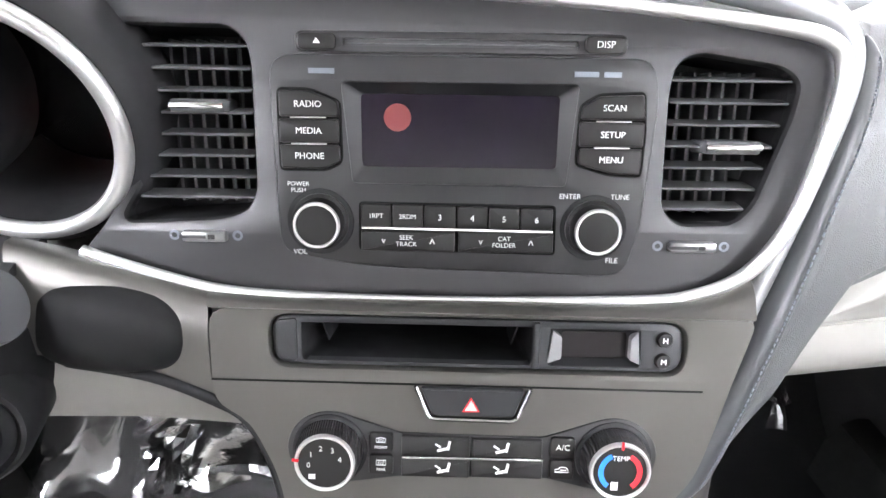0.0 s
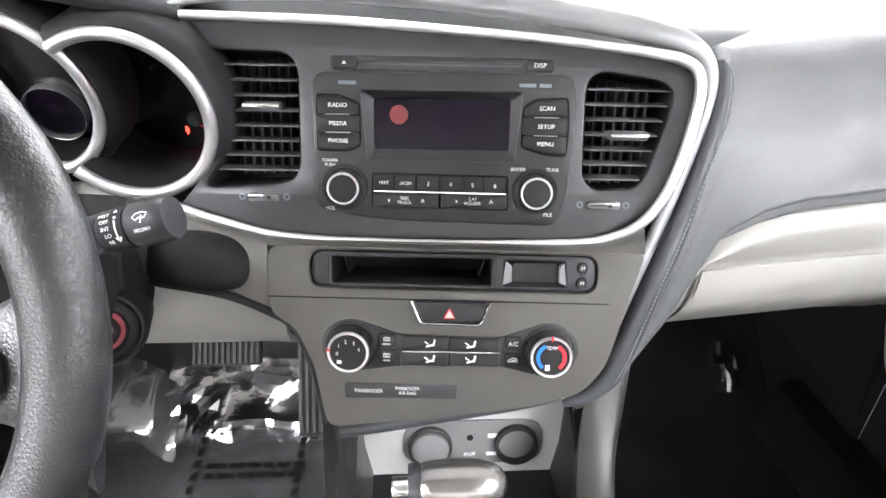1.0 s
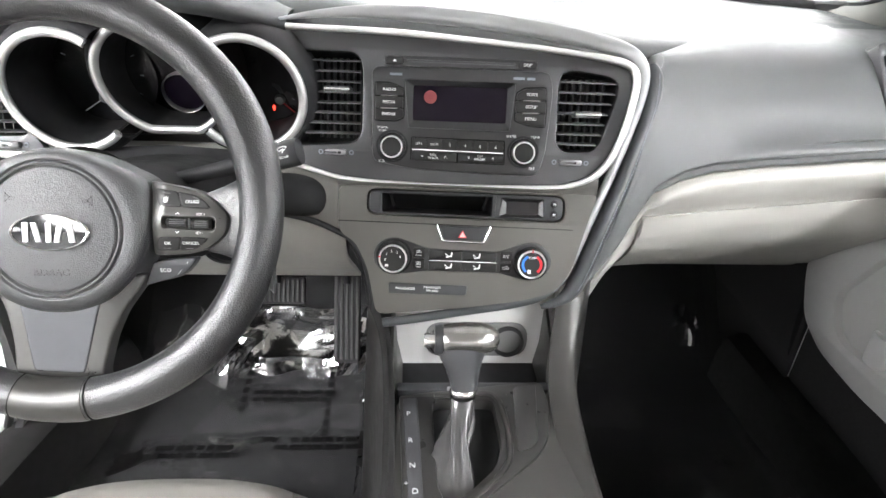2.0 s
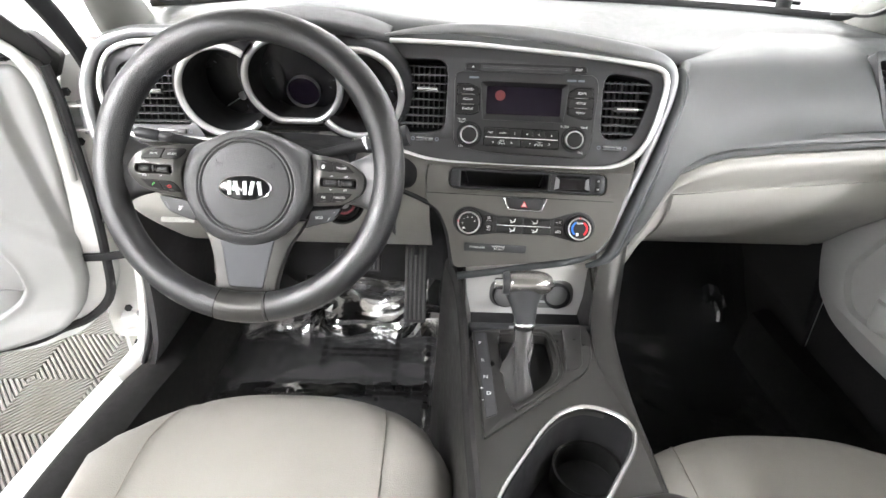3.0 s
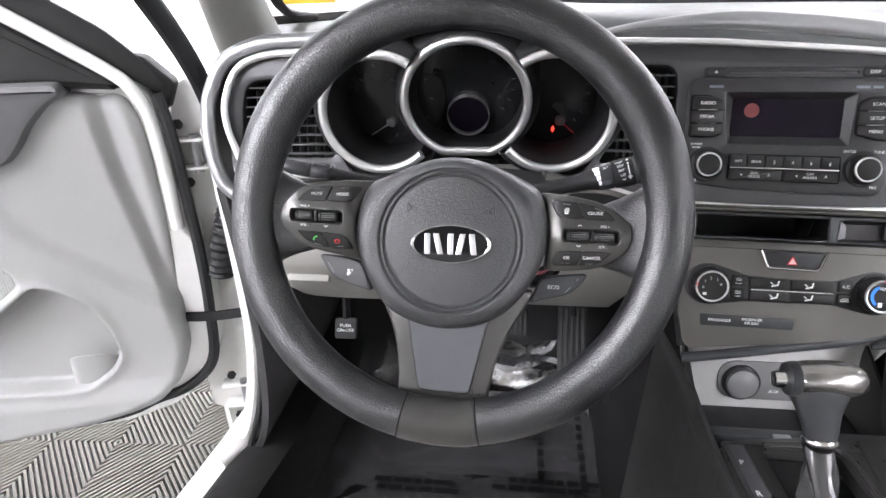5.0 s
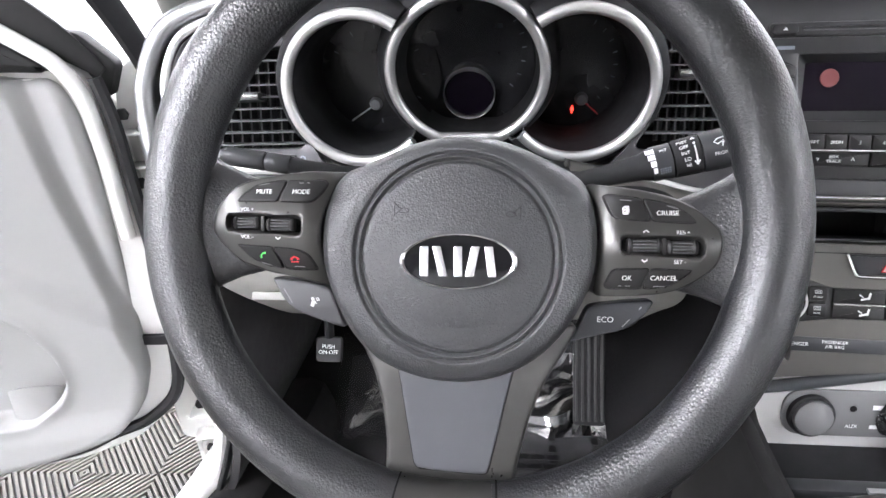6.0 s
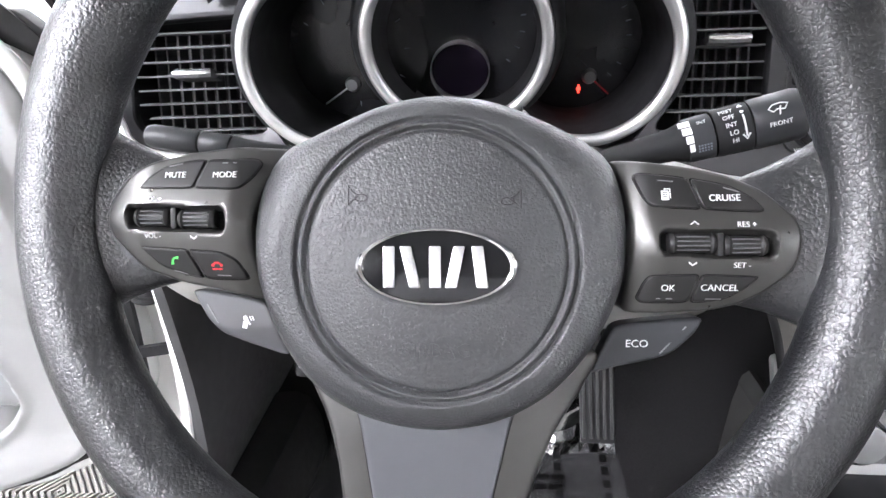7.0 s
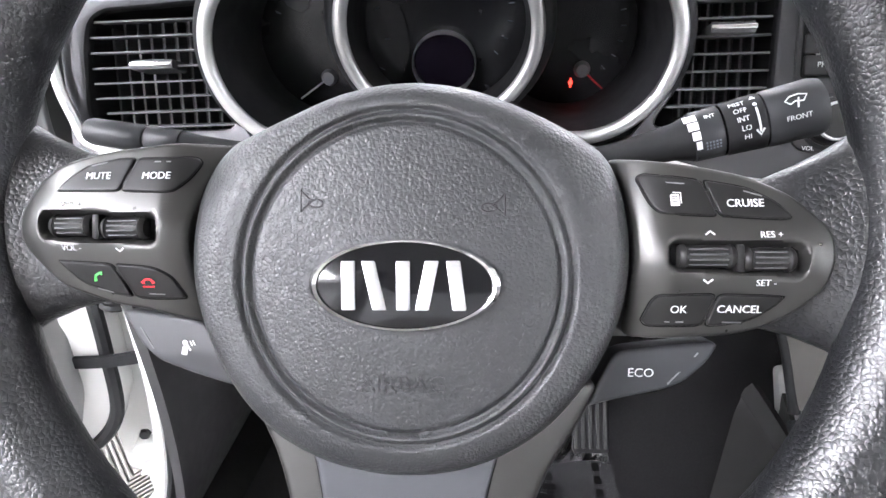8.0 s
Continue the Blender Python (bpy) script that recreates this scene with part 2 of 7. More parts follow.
def sweep(path, prof, side, closed=False, taper=None):
    """The profile prof, (along side, along the other normal), carried along path; side: a direction or a list of them."""
    p = [Vector(q) for q in path]
    n = len(p)
    rings = []
    for i in range(n):
        if closed:
            t = p[(i + 1) % n] - p[i - 1]
        else:
            t = p[min(i + 1, n - 1)] - p[max(i - 1, 0)]
        t.normalize()
        s = Vector(side[i]) if isinstance(side, list) else Vector(side)
        s = (s - t * s.dot(t)).normalized()
        o = t.cross(s)
        k = taper[i] if taper else 1
        rings.append([p[i] + s * (a * k) + o * (b * k) for a, b in prof])
    if closed:
        rings.append(rings[0])
    bm = loft(rings, True, not closed)
    if closed:
        bmesh.ops.remove_doubles(bm, verts=bm.verts, dist=1e-6)
    return bm


def oval(a, b, n=12):
    return [(a * math.cos(2 * math.pi * i / n), b * math.sin(2 * math.pi * i / n)) for i in range(n)]


def lathe(M, prof, n=32, su=1.0):
    """prof: (radius, w) pairs turned about the local z."""
    bm = bmesh.new()
    rows = []
    for r, w in prof:
        if r < 1e-6:
            rows.append([bm.verts.new((0, 0, w))])
        else:
            rows.append([bm.verts.new((r * su * math.cos(2 * math.pi * i / n), r * math.sin(2 * math.pi * i / n), w)) for i in range(n)])
    for a, b in zip(rows, rows[1:]):
        for i in range(n):
            j = (i + 1) % n
            if len(a) == 1 and len(b) == 1:
                continue
            if len(a) == 1:
                bm.faces.new((a[0], b[i], b[j]))
            elif len(b) == 1:
                bm.faces.new((a[i], a[j], b[0]))
            else:
                bm.faces.new((a[i], a[j], b[j], b[i]))
    bm.transform(M)
    return bm


def block(M, u0, v0, w0, u1, v1, w1, bev=0.002, seg=2):
    bm = bmesh.new()
    bmesh.ops.create_cube(bm, size=1)
    bm.transform(Matrix.Translation(((u0 + u1) / 2, (v0 + v1) / 2, (w0 + w1) / 2)) @ Matrix.Diagonal((u1 - u0, v1 - v0, w1 - w0, 1)))
    if bev:
        bmesh.ops.bevel(bm, geom=bm.edges[:], offset=bev, segments=seg, affect="EDGES", profile=0.5)
    bm.transform(M)
    return bm


def text(s, size, M, depth=0.0002, align="CENTER"):
    """Raised lettering in the built-in font, centred at the origin of M."""
    cu = bpy.data.curves.new("lettering", "FONT")
    cu.body, cu.size, cu.align_x, cu.align_y, cu.extrude = s, size, align, "CENTER", depth
    cu.offset = -0.006 * size
    cu.resolution_u = 3
    ob = bpy.data.objects.new("lettering", cu)
    scene.collection.objects.link(ob)
    dg = bpy.context.evaluated_depsgraph_get()
    me = bpy.data.meshes.new_from_object(ob.evaluated_get(dg))
    bm = bmesh.new()
    bm.from_mesh(me)
    bpy.data.objects.remove(ob)
    bpy.data.curves.remove(cu)
    bpy.data.meshes.remove(me)
    bm.transform(M)
    return bm


def join(*bms):
    out = bmesh.new()
    for b in bms:
        me = bpy.data.meshes.new("tmp")
        b.to_mesh(me)
        out.from_mesh(me)
        bpy.data.meshes.remove(me)
        b.free()
    return out


ID = Matrix.Identity(4)


def at(M, u, v, w=0, turn=0):
    return M @ pose(u, v, w, 0, 0, turn)


def panel_frame(x, y, z, rake, yaw=0):
    """Local x to the right, y up the panel, z out of it to the driver; its top leans forward by rake."""
    return pose(x, y, z, 90 - rake, 0, -yaw)


RAD = panel_frame(0, 0.2815, 1.0655, 16, 3)
CLI = panel_frame(0, 0.2085, 0.921, 19, 4)
WHE = panel_frame(-0.354, 0.0174, 1.043, 23.7)
FLOOR = 0.05


# ---- the room ----
def build_room():
    bm = block(ID, -6, -6, FLOOR - 0.2, 6, 7, FLOOR - 0.021, 0)
    tagged(part("floor", bm, TILE, smooth=0), "tan interlocking plastic garage floor", "floor", kind="structure")
    for nm, b in (("wall_north", (-6, 7, FLOOR - 0.2, 6, 7.2, 3.2)), ("wall_south", (-6, -6.2, FLOOR - 0.2, 6, -6, 3.2)), ("wall_east", (6, -6.2, FLOOR - 0.2, 6.2, 7.2, 3.2)), ("wall_west", (-6.2, -6.2, FLOOR - 0.2, -6, 7.2, 3.2))):
        tagged(part(nm, block(ID, *b, 0), WALL, smooth=0), "plain white painted wall of the showroom", "wall", kind="structure")
    tagged(part("ceiling", block(ID, -6.2, -6.2, 3.2, 6.2, 7.2, 3.4, 0), WALL, smooth=0), "plain white ceiling", "ceiling", kind="structure")
    # unseen lamps, added where they brighten the dash and reflect in its pad
    lampmat = glow("lamp_diffuser", (0.97, 0.975, 1.0), 95)
    first = None
    for x in (-5.0, -2.7, 0.0, 2.7, 5.0):
        for y in (-4.4, -1.8, 3.4, 5.7):
            if x == 0 and y < 0:
                continue
            if first is None:
                first = thing("ceiling_light", "long white unseen ceiling light, added to light the car", "lamp", (x, y, 3.17), "ceiling lights")
                part("frame", block(Matrix.Translation((x, y, 3.17)), -0.22, -1.05, -0.02, 0.22, 1.05, 0.03, 0.005), WHITE, first)
                part("diffuser", block(Matrix.Translation((x, y, 3.14)), -0.19, -1.02, -0.015, 0.19, 1.02, 0.005, 0.004), lampmat, first)
            else:
                copy_thing(first, pose(x, y, 3.17))


build_room()


def wp(M, u, v, w=0.0):
    return M @ Vector((u, v, w))


def zaxis(M):
    return (M.to_3x3() @ Vector((0, 0, 1))).normalized()


def disc(M, u, v, r, w0, w1, n=20):
    return lathe(at(M, u, v), [(0, w0), (r, w0), (r, w1 - 0.0003), (r - 0.0003, w1), (0, w1)], n)


def label_part(s, size, M, u, v, w, parent, material=None, turn=0):
    return part("lettering", text(s, size, at(M, u, v, w, turn)), material or PRINT, parent, smooth=0)


def bar(M, u, v, w, lu, lv, parent, material=None, name="printed_mark"):
    return part(name, block(M, u - lu / 2, v - lv / 2, w, u + lu / 2, v + lv / 2, w + 0.0003, 0), material or PRINT, parent, smooth=0)


# ---- car body ----
def build_body():
    body = thing("car", "white car standing with its driver door open", "car", (0, 0, FLOOR))
    # carpeted floor pan that rises into the firewall
    pr = cat([(0, y, z) for y, z in [(-1.5, 0.33), (-0.3, 0.33), (0.45, 0.31), (0.66, 0.34), (0.82, 0.52), (0.88, 0.75), (0.9, 1.05)]], 5)
    part("carpet", solid([[(x, q.y, q.z) for q in pr] for x in (-0.80, -0.3, 0, 0.3, 0.80)], 0.02), CARPET, body, "black carpet")
    for s in (-1, 1):
        # sill: painted outer step, dark inner scuff trim
        ring = [(0.80, 0.27), (0.80, 0.43), (0.812, 0.436), (0.855, 0.43), (0.875, 0.40), (0.885, 0.33), (0.87, 0.24), (0.80, 0.24)]
        rings = []
        for dx, y, _ in cat([(0.03, -1.6, 0), (0.025, -0.5, 0), (0.02, 0.0, 0), (0.008, 0.2, 0), (-0.005, 0.33, 0), (-0.012, 0.42, 0), (-0.02, 0.62, 0)], 6):
            rings.append([(s * (x + dx), y, z) for x, z in ring])
        part("sill", loft(rings), WHITE, body)
        ring = [(0.69, 0.33), (0.695, 0.405), (0.71, 0.445), (0.735, 0.458), (0.785, 0.452), (0.803, 0.44), (0.803, 0.33)]
        rings = []
        for dx, y, _ in cat([(0.03, -1.6, 0), (0.025, -0.5, 0), (0.02, 0.0, 0), (0.008, 0.2, 0), (-0.008, 0.33, 0), (-0.018, 0.40, 0), (-0.024, 0.50, 0), (-0.028, 0.62, 0)], 6):
            rings.append([(s * (x + dx), y, z) for x, z in ring])
        # same trim both sides; the passenger footwell's shade is put into its black
        part("scuff_trim", loft(rings), TRIMDARK if s < 0 else DEEP, body, "dark grey plastic scuff trim, blackened for shade on the passenger side")
        # kick panel beside the pedals
        rings = []
        for y in (0.48, 0.52, 0.6, 0.86) if s > 0 else (0.34, 0.42, 0.6, 0.86):
            rings.append(cat([(s * 0.765, y, 0.44), (s * 0.735, y, 0.52), (s * 0.722, y, 0.66), (s * 0.725, y, 0.8), (s * 0.735, y, 0.95)], 4))
        # passenger panel takes the black of the carpet to paint in footwell shade
        part("kick_panel", solid(rings, 0.012), KICK if s < 0 else CARPET, body, "dark grey plastic kick panel, blackened for shade on the passenger side")
        # windscreen pillar trim and its outer weatherstrip
        dx = 0.0 if s < 0 else 0.028
        path = cat([(s * (x - dx), y, z) for x, y, z in ((0.735, 0.60, 1.04), (0.722, 0.50, 1.14), (0.706, 0.40, 1.235), (0.66, 0.18, 1.39), (0.60, -0.05, 1.49))], 8)
        if s > 0:
            path = cat([(0.715, 0.70, 1.09), (0.715, 0.60, 1.15), (0.70, 0.45, 1.25), (0.655, 0.2, 1.41), (0.59, -0.05, 1.5)], 8)
        part("pillar_trim", sweep(path, oval(0.042, 0.03, 16) if s < 0 else oval(0.05, 0.05, 16), (1, 0, 0), taper=[(1.55 if s < 0 else 1.2) - (0.55 if s < 0 else 0.2) * min(1, k / 16) for k in range(len(path))]), PILLAR, body)
        path = cat([(s * 0.655, 0.665, 1.160), (s * 0.668, 0.56, 1.172), (s * 0.664, 0.48, 1.200), (s * 0.652, 0.40, 1.262), (s * 0.612, 0.2, 1.40), (s * 0.56, -0.02, 1.49)], 6)
        part("frit_band", sweep(path, oval(0.006, 0.010, 8), (0, 1, 0)), RUBBER, body, "black windscreen edge band")
        path = cat([(s * 0.72, -0.95, 0.4), (s * 0.71, -0.95, 1.0), (s * 0.62, -0.95, 1.49)], 8)
        part("centre_pillar", sweep(path, oval(0.05, 0.06), (1, 0, 0)), GREY, body)
        if s > 0:
            continue
        # painted opening flange
        path = cat([(s * 0.765, 0.42, 1.02), (s * 0.752, 0.405, 0.95), (s * 0.747, 0.40, 0.87), (s * 0.742, 0.395, 0.76), (s * 0.742, 0.39, 0.66), (s * 0.757, 0.385, 0.55), (s * 0.785, 0.37, 0.455), (s * 0.815, 0.31, 0.432)], 8)
        part("door_flange", sweep(path, oval(0.019, 0.03, 12), (1, 0.15, 0)), WHITE, body)
        path = cat([(s * 0.742, 0.375, 1.0), (s * 0.727, 0.365, 0.87), (s * 0.722, 0.36, 0.76), (s * 0.722, 0.355, 0.66), (s * 0.737, 0.35, 0.55), (s * 0.762, 0.335, 0.468)], 8)
        part("rubber_seal", sweep(path, oval(0.006, 0.012, 10), (1, 0.15, 0)), RUBBER, body)
        path = cat([(s * 0.785, 0.47, 1.02), (s * 0.782, 0.43, 1.10), (s * 0.775, 0.34, 1.2), (s * 0.735, 0.1, 1.38), (s * 0.68, -0.1, 1.48)], 8)
        part("weatherstrip", sweep(path, oval(0.012, 0.02, 10), (1, 0, 0)), RUBBER, body)
        part("hinge_pillar", plate(pose(0, 0.50, 0, 90, 0, 0), [(s * 0.755, 0.40), (s * 0.93, 0.40), (s * 0.93, 0.80), (s * 0.875, 1.06), (s * 0.84, 1.09), (s * 0.755, 1.09)], -0.05, 0.0, bev=0.008, r=0.02), WHITE, body)
        part("front_wing", solid([[(s * 0.93, 0.54, 0.3), (s * 0.94, 0.54, 0.8), (s * 0.88, 0.55, 1.05)], [(s * 0.93, 1.2, 0.5), (s * 0.93, 1.2, 0.8), (s * 0.85, 1.2, 1.03)], [(s * 0.85, 2.0, 0.4), (s * 0.85, 2.0, 0.7), (s * 0.78, 2.0, 0.85)]], 0.01), WHITE, body)
    part("roof", solid([[(-0.66, y, 1.46), (-0.55, y, 1.5), (0, y, 1.525), (0.55, y, 1.5), (0.66, y, 1.46)] for y in (-0.02, -0.7, -1.6)], 0.03), HEADLINER, body, "pale grey headliner")
    # unseen wall added to close the rear, kept low to let light in behind
    part("unseen_bulkhead", block(ID, -0.76, -1.66, 0.3, 0.76, -1.6, 1.06, 0.01), GREY, body)
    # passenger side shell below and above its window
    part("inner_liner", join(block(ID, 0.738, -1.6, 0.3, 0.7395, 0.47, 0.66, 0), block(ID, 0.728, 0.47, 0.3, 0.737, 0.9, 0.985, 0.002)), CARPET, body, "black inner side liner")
    part("side_shell", block(ID, 0.74, -1.6, 0.4, 0.80, 0.5, 0.99, 0.01), WHITE, body)
    part("side_shell", block(ID, -0.80, -1.6, 0.4, -0.74, -1.0, 1.05, 0.01), WHITE, body)
    base = [(x, 0.80 - 0.32 * (x / 0.70) ** 2 * abs(x / 0.7) ** 0.6 * 0.55, 1.168 - 0.012 * (x / 0.7) ** 2) for x in (-0.72, -0.5, -0.25, 0, 0.25, 0.5, 0.72)]
    ws = part("windscreen", solid([[q, (q[0] * 0.93, 0.35, 1.36), (q[0] * 0.86, -0.04, 1.495)] for q in base], 0.005), GLASS, body)
    ws.visible_shadow = False
    path = cat([(x, y - 0.005, z + 0.002) for x, y, z in base], 6)
    part("frit_band", sweep(path, oval(0.004, 0.011, 8), (0, 1, 0)), RUBBER, body, "black windscreen edge band")
    part("bonnet", solid([[(x, 0.86 - 0.1 * (x / 0.75) ** 2, 1.12), (x, 1.4, 1.06), (x * 0.95, 2.0, 0.85)] for x in (-0.8, -0.4, 0, 0.4, 0.8)], 0.01), WHITE, body)
    # wipers parked at the foot of the glass
    for x0, x1 in ((-0.30, 0.25), (0.22, 0.62)):
        path = cat([(x0, 0.83 - 0.15 * x0 * x0, 1.182), ((x0 + x1) / 2, 0.83, 1.187), (x1, 0.82 - 0.3 * x1 * x1, 1.180)], 8)
        wiper = part("wiper", sweep(path, oval(0.004, 0.006, 8), (0, 0, 1)), RUBBER, body)
        part("wiper_pivot", lathe(pose(x1 - 0.03, 0.83 - 0.3 * x1 * x1, 1.165), [(0, 0), (0.016, 0), (0.015, 0.02), (0.008, 0.026), (0, 0.027)], 16), RUBBER, wiper)
    # hinges on the driver side
    for z in (1.0, 0.50):
        hinge = part("hinge", block(pose(-0.845, 0.485, z, 0, 0, 15), -0.035, -0.02, -0.016, 0.03, 0.012, -0.011, 0.002), WHITE, body)
        part("hinge_leaf", block(pose(-0.845, 0.485, z - 0.06, 0, 0, 15), -0.035, -0.02, -0.004, 0.03, 0.012, 0.001, 0.002), WHITE, hinge)
        part("hinge_pin", lathe(pose(-0.835, 0.478, z - 0.07), [(0, 0), (0.008, 0), (0.008, 0.065), (0, 0.066)], 14), SATIN, hinge)
        for dz in (0.014, -0.085):
            part("bolt", lathe(pose(-0.852, 0.468, z + dz, 90, 0, 15), [(0, 0), (0.009, 0), (0.008, 0.006), (0, 0.006)], 6), BLACK, hinge)
    # wiring boot between door and pillar
    path = cat([(-0.80, 0.49, 0.86), (-0.815, 0.475, 0.80), (-0.825, 0.465, 0.74)], 10)
    tp = [1 + 0.16 * (k % 2) for k in range(len(path))]
    part("wiring_boot", sweep(path, oval(0.02, 0.026, 14), (1, 0, 0), taper=tp), RUBBER, body, "ribbed black rubber wiring boot")
    path = cat([(-0.96, 0.45, 0.655), (-0.86, 0.44, 0.665), (-0.765, 0.425, 0.69)], 6)
    part("check_strap", sweep(path, rect(-0.004, -0.008, 0.004, 0.008), (0, 1, 0)), BLACK, body)
    return body


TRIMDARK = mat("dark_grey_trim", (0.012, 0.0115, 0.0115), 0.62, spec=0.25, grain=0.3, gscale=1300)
KICK = mat("slate_grey_trim", (0.042, 0.041, 0.042), 0.5, grain=0.2, gscale=1300)
PILLAR = mat("grey_green_pillar_trim", (0.17, 0.172, 0.158), 0.7, grain=0.2, gscale=1200)
HEADLINER = mat("pale_headliner", (0.62, 0.61, 0.58), 0.9, grain=0.3, gscale=1200)
build_body()


# ---- open driver door ----
DOOR = pose(-0.86, 0.455, 0.9, 90, 0, 15)


def build_door():
    door = thing("driver_door", "open white driver door with pale grey trim and a bottle pocket", "door", (-1.2, 0.36, 0.42))
    shell = [(-1.05, -0.50), (-0.2, -0.47), (-0.10, -0.44), (-0.03, -0.385), (0.004, -0.31), (0.012, -0.2), (0.006, -0.1), (-0.002, 0.07), (-0.015, 0.155), (-0.04, 0.19), (-0.25, 0.19), (-1.05, 0.19)]
    part("outer_shell", plate(DOOR, shell, -0.07, -0.004, bev=0.01, r=0.02), WHITE, door)
    path = [wp(DOOR, q.x, q.y, 0.0) for q in cat([(-0.008, 0.165, 0), (0.001, 0.10, 0), (0.003, 0.01, 0), (0.005, -0.117, 0), (0.0, -0.23, 0), (-0.013, -0.335, 0), (-0.06, -0.389, 0), (-0.125, -0.415, 0), (-0.3, -0.455, 0), (-1.0, -0.475, 0)], 6)]
    part("rubber_seal", sweep(path, oval(0.009, 0.010, 8), zaxis(DOOR)), RUBBER, door)
    outline = [(-1.03, -0.462), (-0.49, -0.462), (-0.36, -0.452), (-0.24, -0.438), (-0.165, -0.420), (-0.112, -0.40), (-0.068, -0.357), (-0.045, -0.29), (-0.042, -0.1745), (-0.038, -0.044), (-0.036, 0.065), (-0.041, 0.13), (-0.056, 0.168), (-0.15, 0.176), (-1.03, 0.180)]
    pocket = [(q.x, q.y) for q in rpoly([(-0.268, -0.136), (-0.232, -0.146), (-0.187, -0.180), (-0.162, -0.232), (-0.1555, -0.287), (-0.178, -0.320), (-0.226, -0.352), (-0.284, -0.353), (-0.436, -0.343), (-1.0, -0.320), (-1.0, -0.30), (-0.50, -0.262), (-0.405, -0.227), (-0.332, -0.185)], 0.014, 4)]
    panel = [(q.x, q.y) for q in rpoly([(-0.288, 0.30), (0.20, 0.30), (0.20, -0.215), (-0.010, -0.215), (-0.070, -0.175), (-0.108, -0.152), (-0.167, -0.108), (-0.238, -0.052), (-0.284, -0.002), (-0.288, 0.036)], 0.02, 4)]
    speaker = [(q.x, q.y) for q in rpoly([(-1.0, 0.05), (-0.40, 0.010), (-0.348, -0.046), (-0.285, -0.106), (-0.278, -0.140), (-0.334, -0.180), (-0.405, -0.217), (-0.50, -0.252), (-1.0, -0.28)], 0.02, 4)]

    def trim_face(u, v):
        def deep(loop):
            return far_from(loop, u, v) * within(loop, u, v)
        w = 0.034 + 0.010 * ease((-0.34 - v) / 0.05)
        w = w - 0.015 * ease((deep(panel) + 0.022) / 0.034)
        side = u - np.interp(v, (-0.30, -0.20, -0.088, 0.055, 0.18), (-0.066, -0.070, -0.087, -0.108, -0.119))
        w = w - (0.017 * ease(side / 0.026) - 0.015 * ease((side - 0.020) / 0.045)) * ease((v + 0.27) / 0.08)
        d = deep(pocket)
        w = w + 0.005 * np.exp(-(d / 0.012) ** 2)
        low = ease((d + 0.002) / 0.013)
        w = w * (1 - low) + (0.001 + 0.014 * np.exp(-((u + 0.222) / 0.030) ** 2 - ((v + 0.352) / 0.05) ** 2)) * low
        return w - 0.006 * ease(deep(speaker) / 0.012)

    part("trim_panel", cushion(DOOR, outline, trim_face, 0.0, 0.020, 0.022, 240, 210, 0.018, 5, True), DOORGREY, door, "pale grey moulded trim with a recessed panel and pocket", smooth=70)
    # bottle place moulded into the pocket
    rings = []
    for k in range(13):
        a = math.pi * k / 12
        rings.append([wp(DOOR, -0.222 - 0.042 * math.cos(a) + 0.006 * f, -0.365 + f * (0.062 + 0.020 * math.sin(a)), 0.006 + (0.020 + 0.006 * f) * math.sin(a) ** 0.7) for f in (0, 0.4, 0.8, 1.0)])
    part("bottle_holder", solid(rings, 0.003), DOORGREY, door)
    g = [(-0.98, 0.035), (-0.40, -0.004), (-0.350, -0.056), (-0.294, -0.110), (-0.288, -0.138), (-0.338, -0.172), (-0.405, -0.206), (-0.50, -0.240), (-0.98, -0.265)]
    part("speaker_grille", cushion(DOOR, g, lambda u, v: 0.0295 + 0.0 * u, 0.0, 0.003, 0.004, 40, 24, 0.02, 4), GRILLE, door, "perforated grey loudspeaker grille")
    # upper dark trim: grip bezel, sail panel, window frame
    part("grip_bezel", plate(DOOR, [(-1.03, 0.066), (-0.272, 0.066), (-0.238, 0.074), (-0.213, 0.098), (-0.19, 0.130), (-0.16, 0.158), (-0.128, 0.176), (-0.135, 0.193), (-1.03, 0.199)], -0.003, 0.042, bev=0.012, r=0.012), DOORDARK, door, "dark grey door grip bezel")
    part("sail_panel", plate(DOOR, [(-0.42, 0.196), (-0.154, 0.190), (-0.15, 0.180), (-0.052, 0.178), (-0.075, 0.197), (-0.2, 0.278), (-0.30, 0.335), (-0.42, 0.40)], -0.003, 0.018, bev=0.006, r=0.006), TRIMDARK, door)
    path = [wp(DOOR, q.x, q.y, 0.006) for q in cat([(-0.020, -0.06, 0), (-0.019, 0.03, 0), (-0.021, 0.10, 0), (-0.027, 0.145, 0), (-0.046, 0.183, 0), (-0.078, 0.21, 0), (-0.138, 0.252, 0), (-0.2, 0.293, 0), (-0.26, 0.33, 0), (-0.5, 0.47, 0), (-0.95, 0.52, 0)], 6)]
    part("window_frame", sweep(path, oval(0.012, 0.011, 10), zaxis(DOOR)), WHITE, door, "white painted window frame")
    path = [wp(DOOR, q.x, q.y, -0.01) for q in cat([(0.0, 0.17, 0), (-0.04, 0.208, 0), (-0.10, 0.25, 0), (-0.165, 0.293, 0), (-0.23, 0.335, 0), (-0.5, 0.50, 0), (-0.95, 0.55, 0)], 6)]
    part("frame_seal", sweep(path, oval(0.012, 0.03, 10), zaxis(DOOR), taper=[min(1.0, 0.25 + k / 14) for k in range(len(path))]), TRIMDARK, door, "black rubber window frame seal")
    part("mirror_corner", plate(DOOR, [(0.0, 0.135), (0.02, 0.18), (-0.02, 0.222), (-0.05, 0.225), (-0.02, 0.17)], -0.04, -0.012, bev=0.004, r=0.008), TRIMDARK, door)
    return door


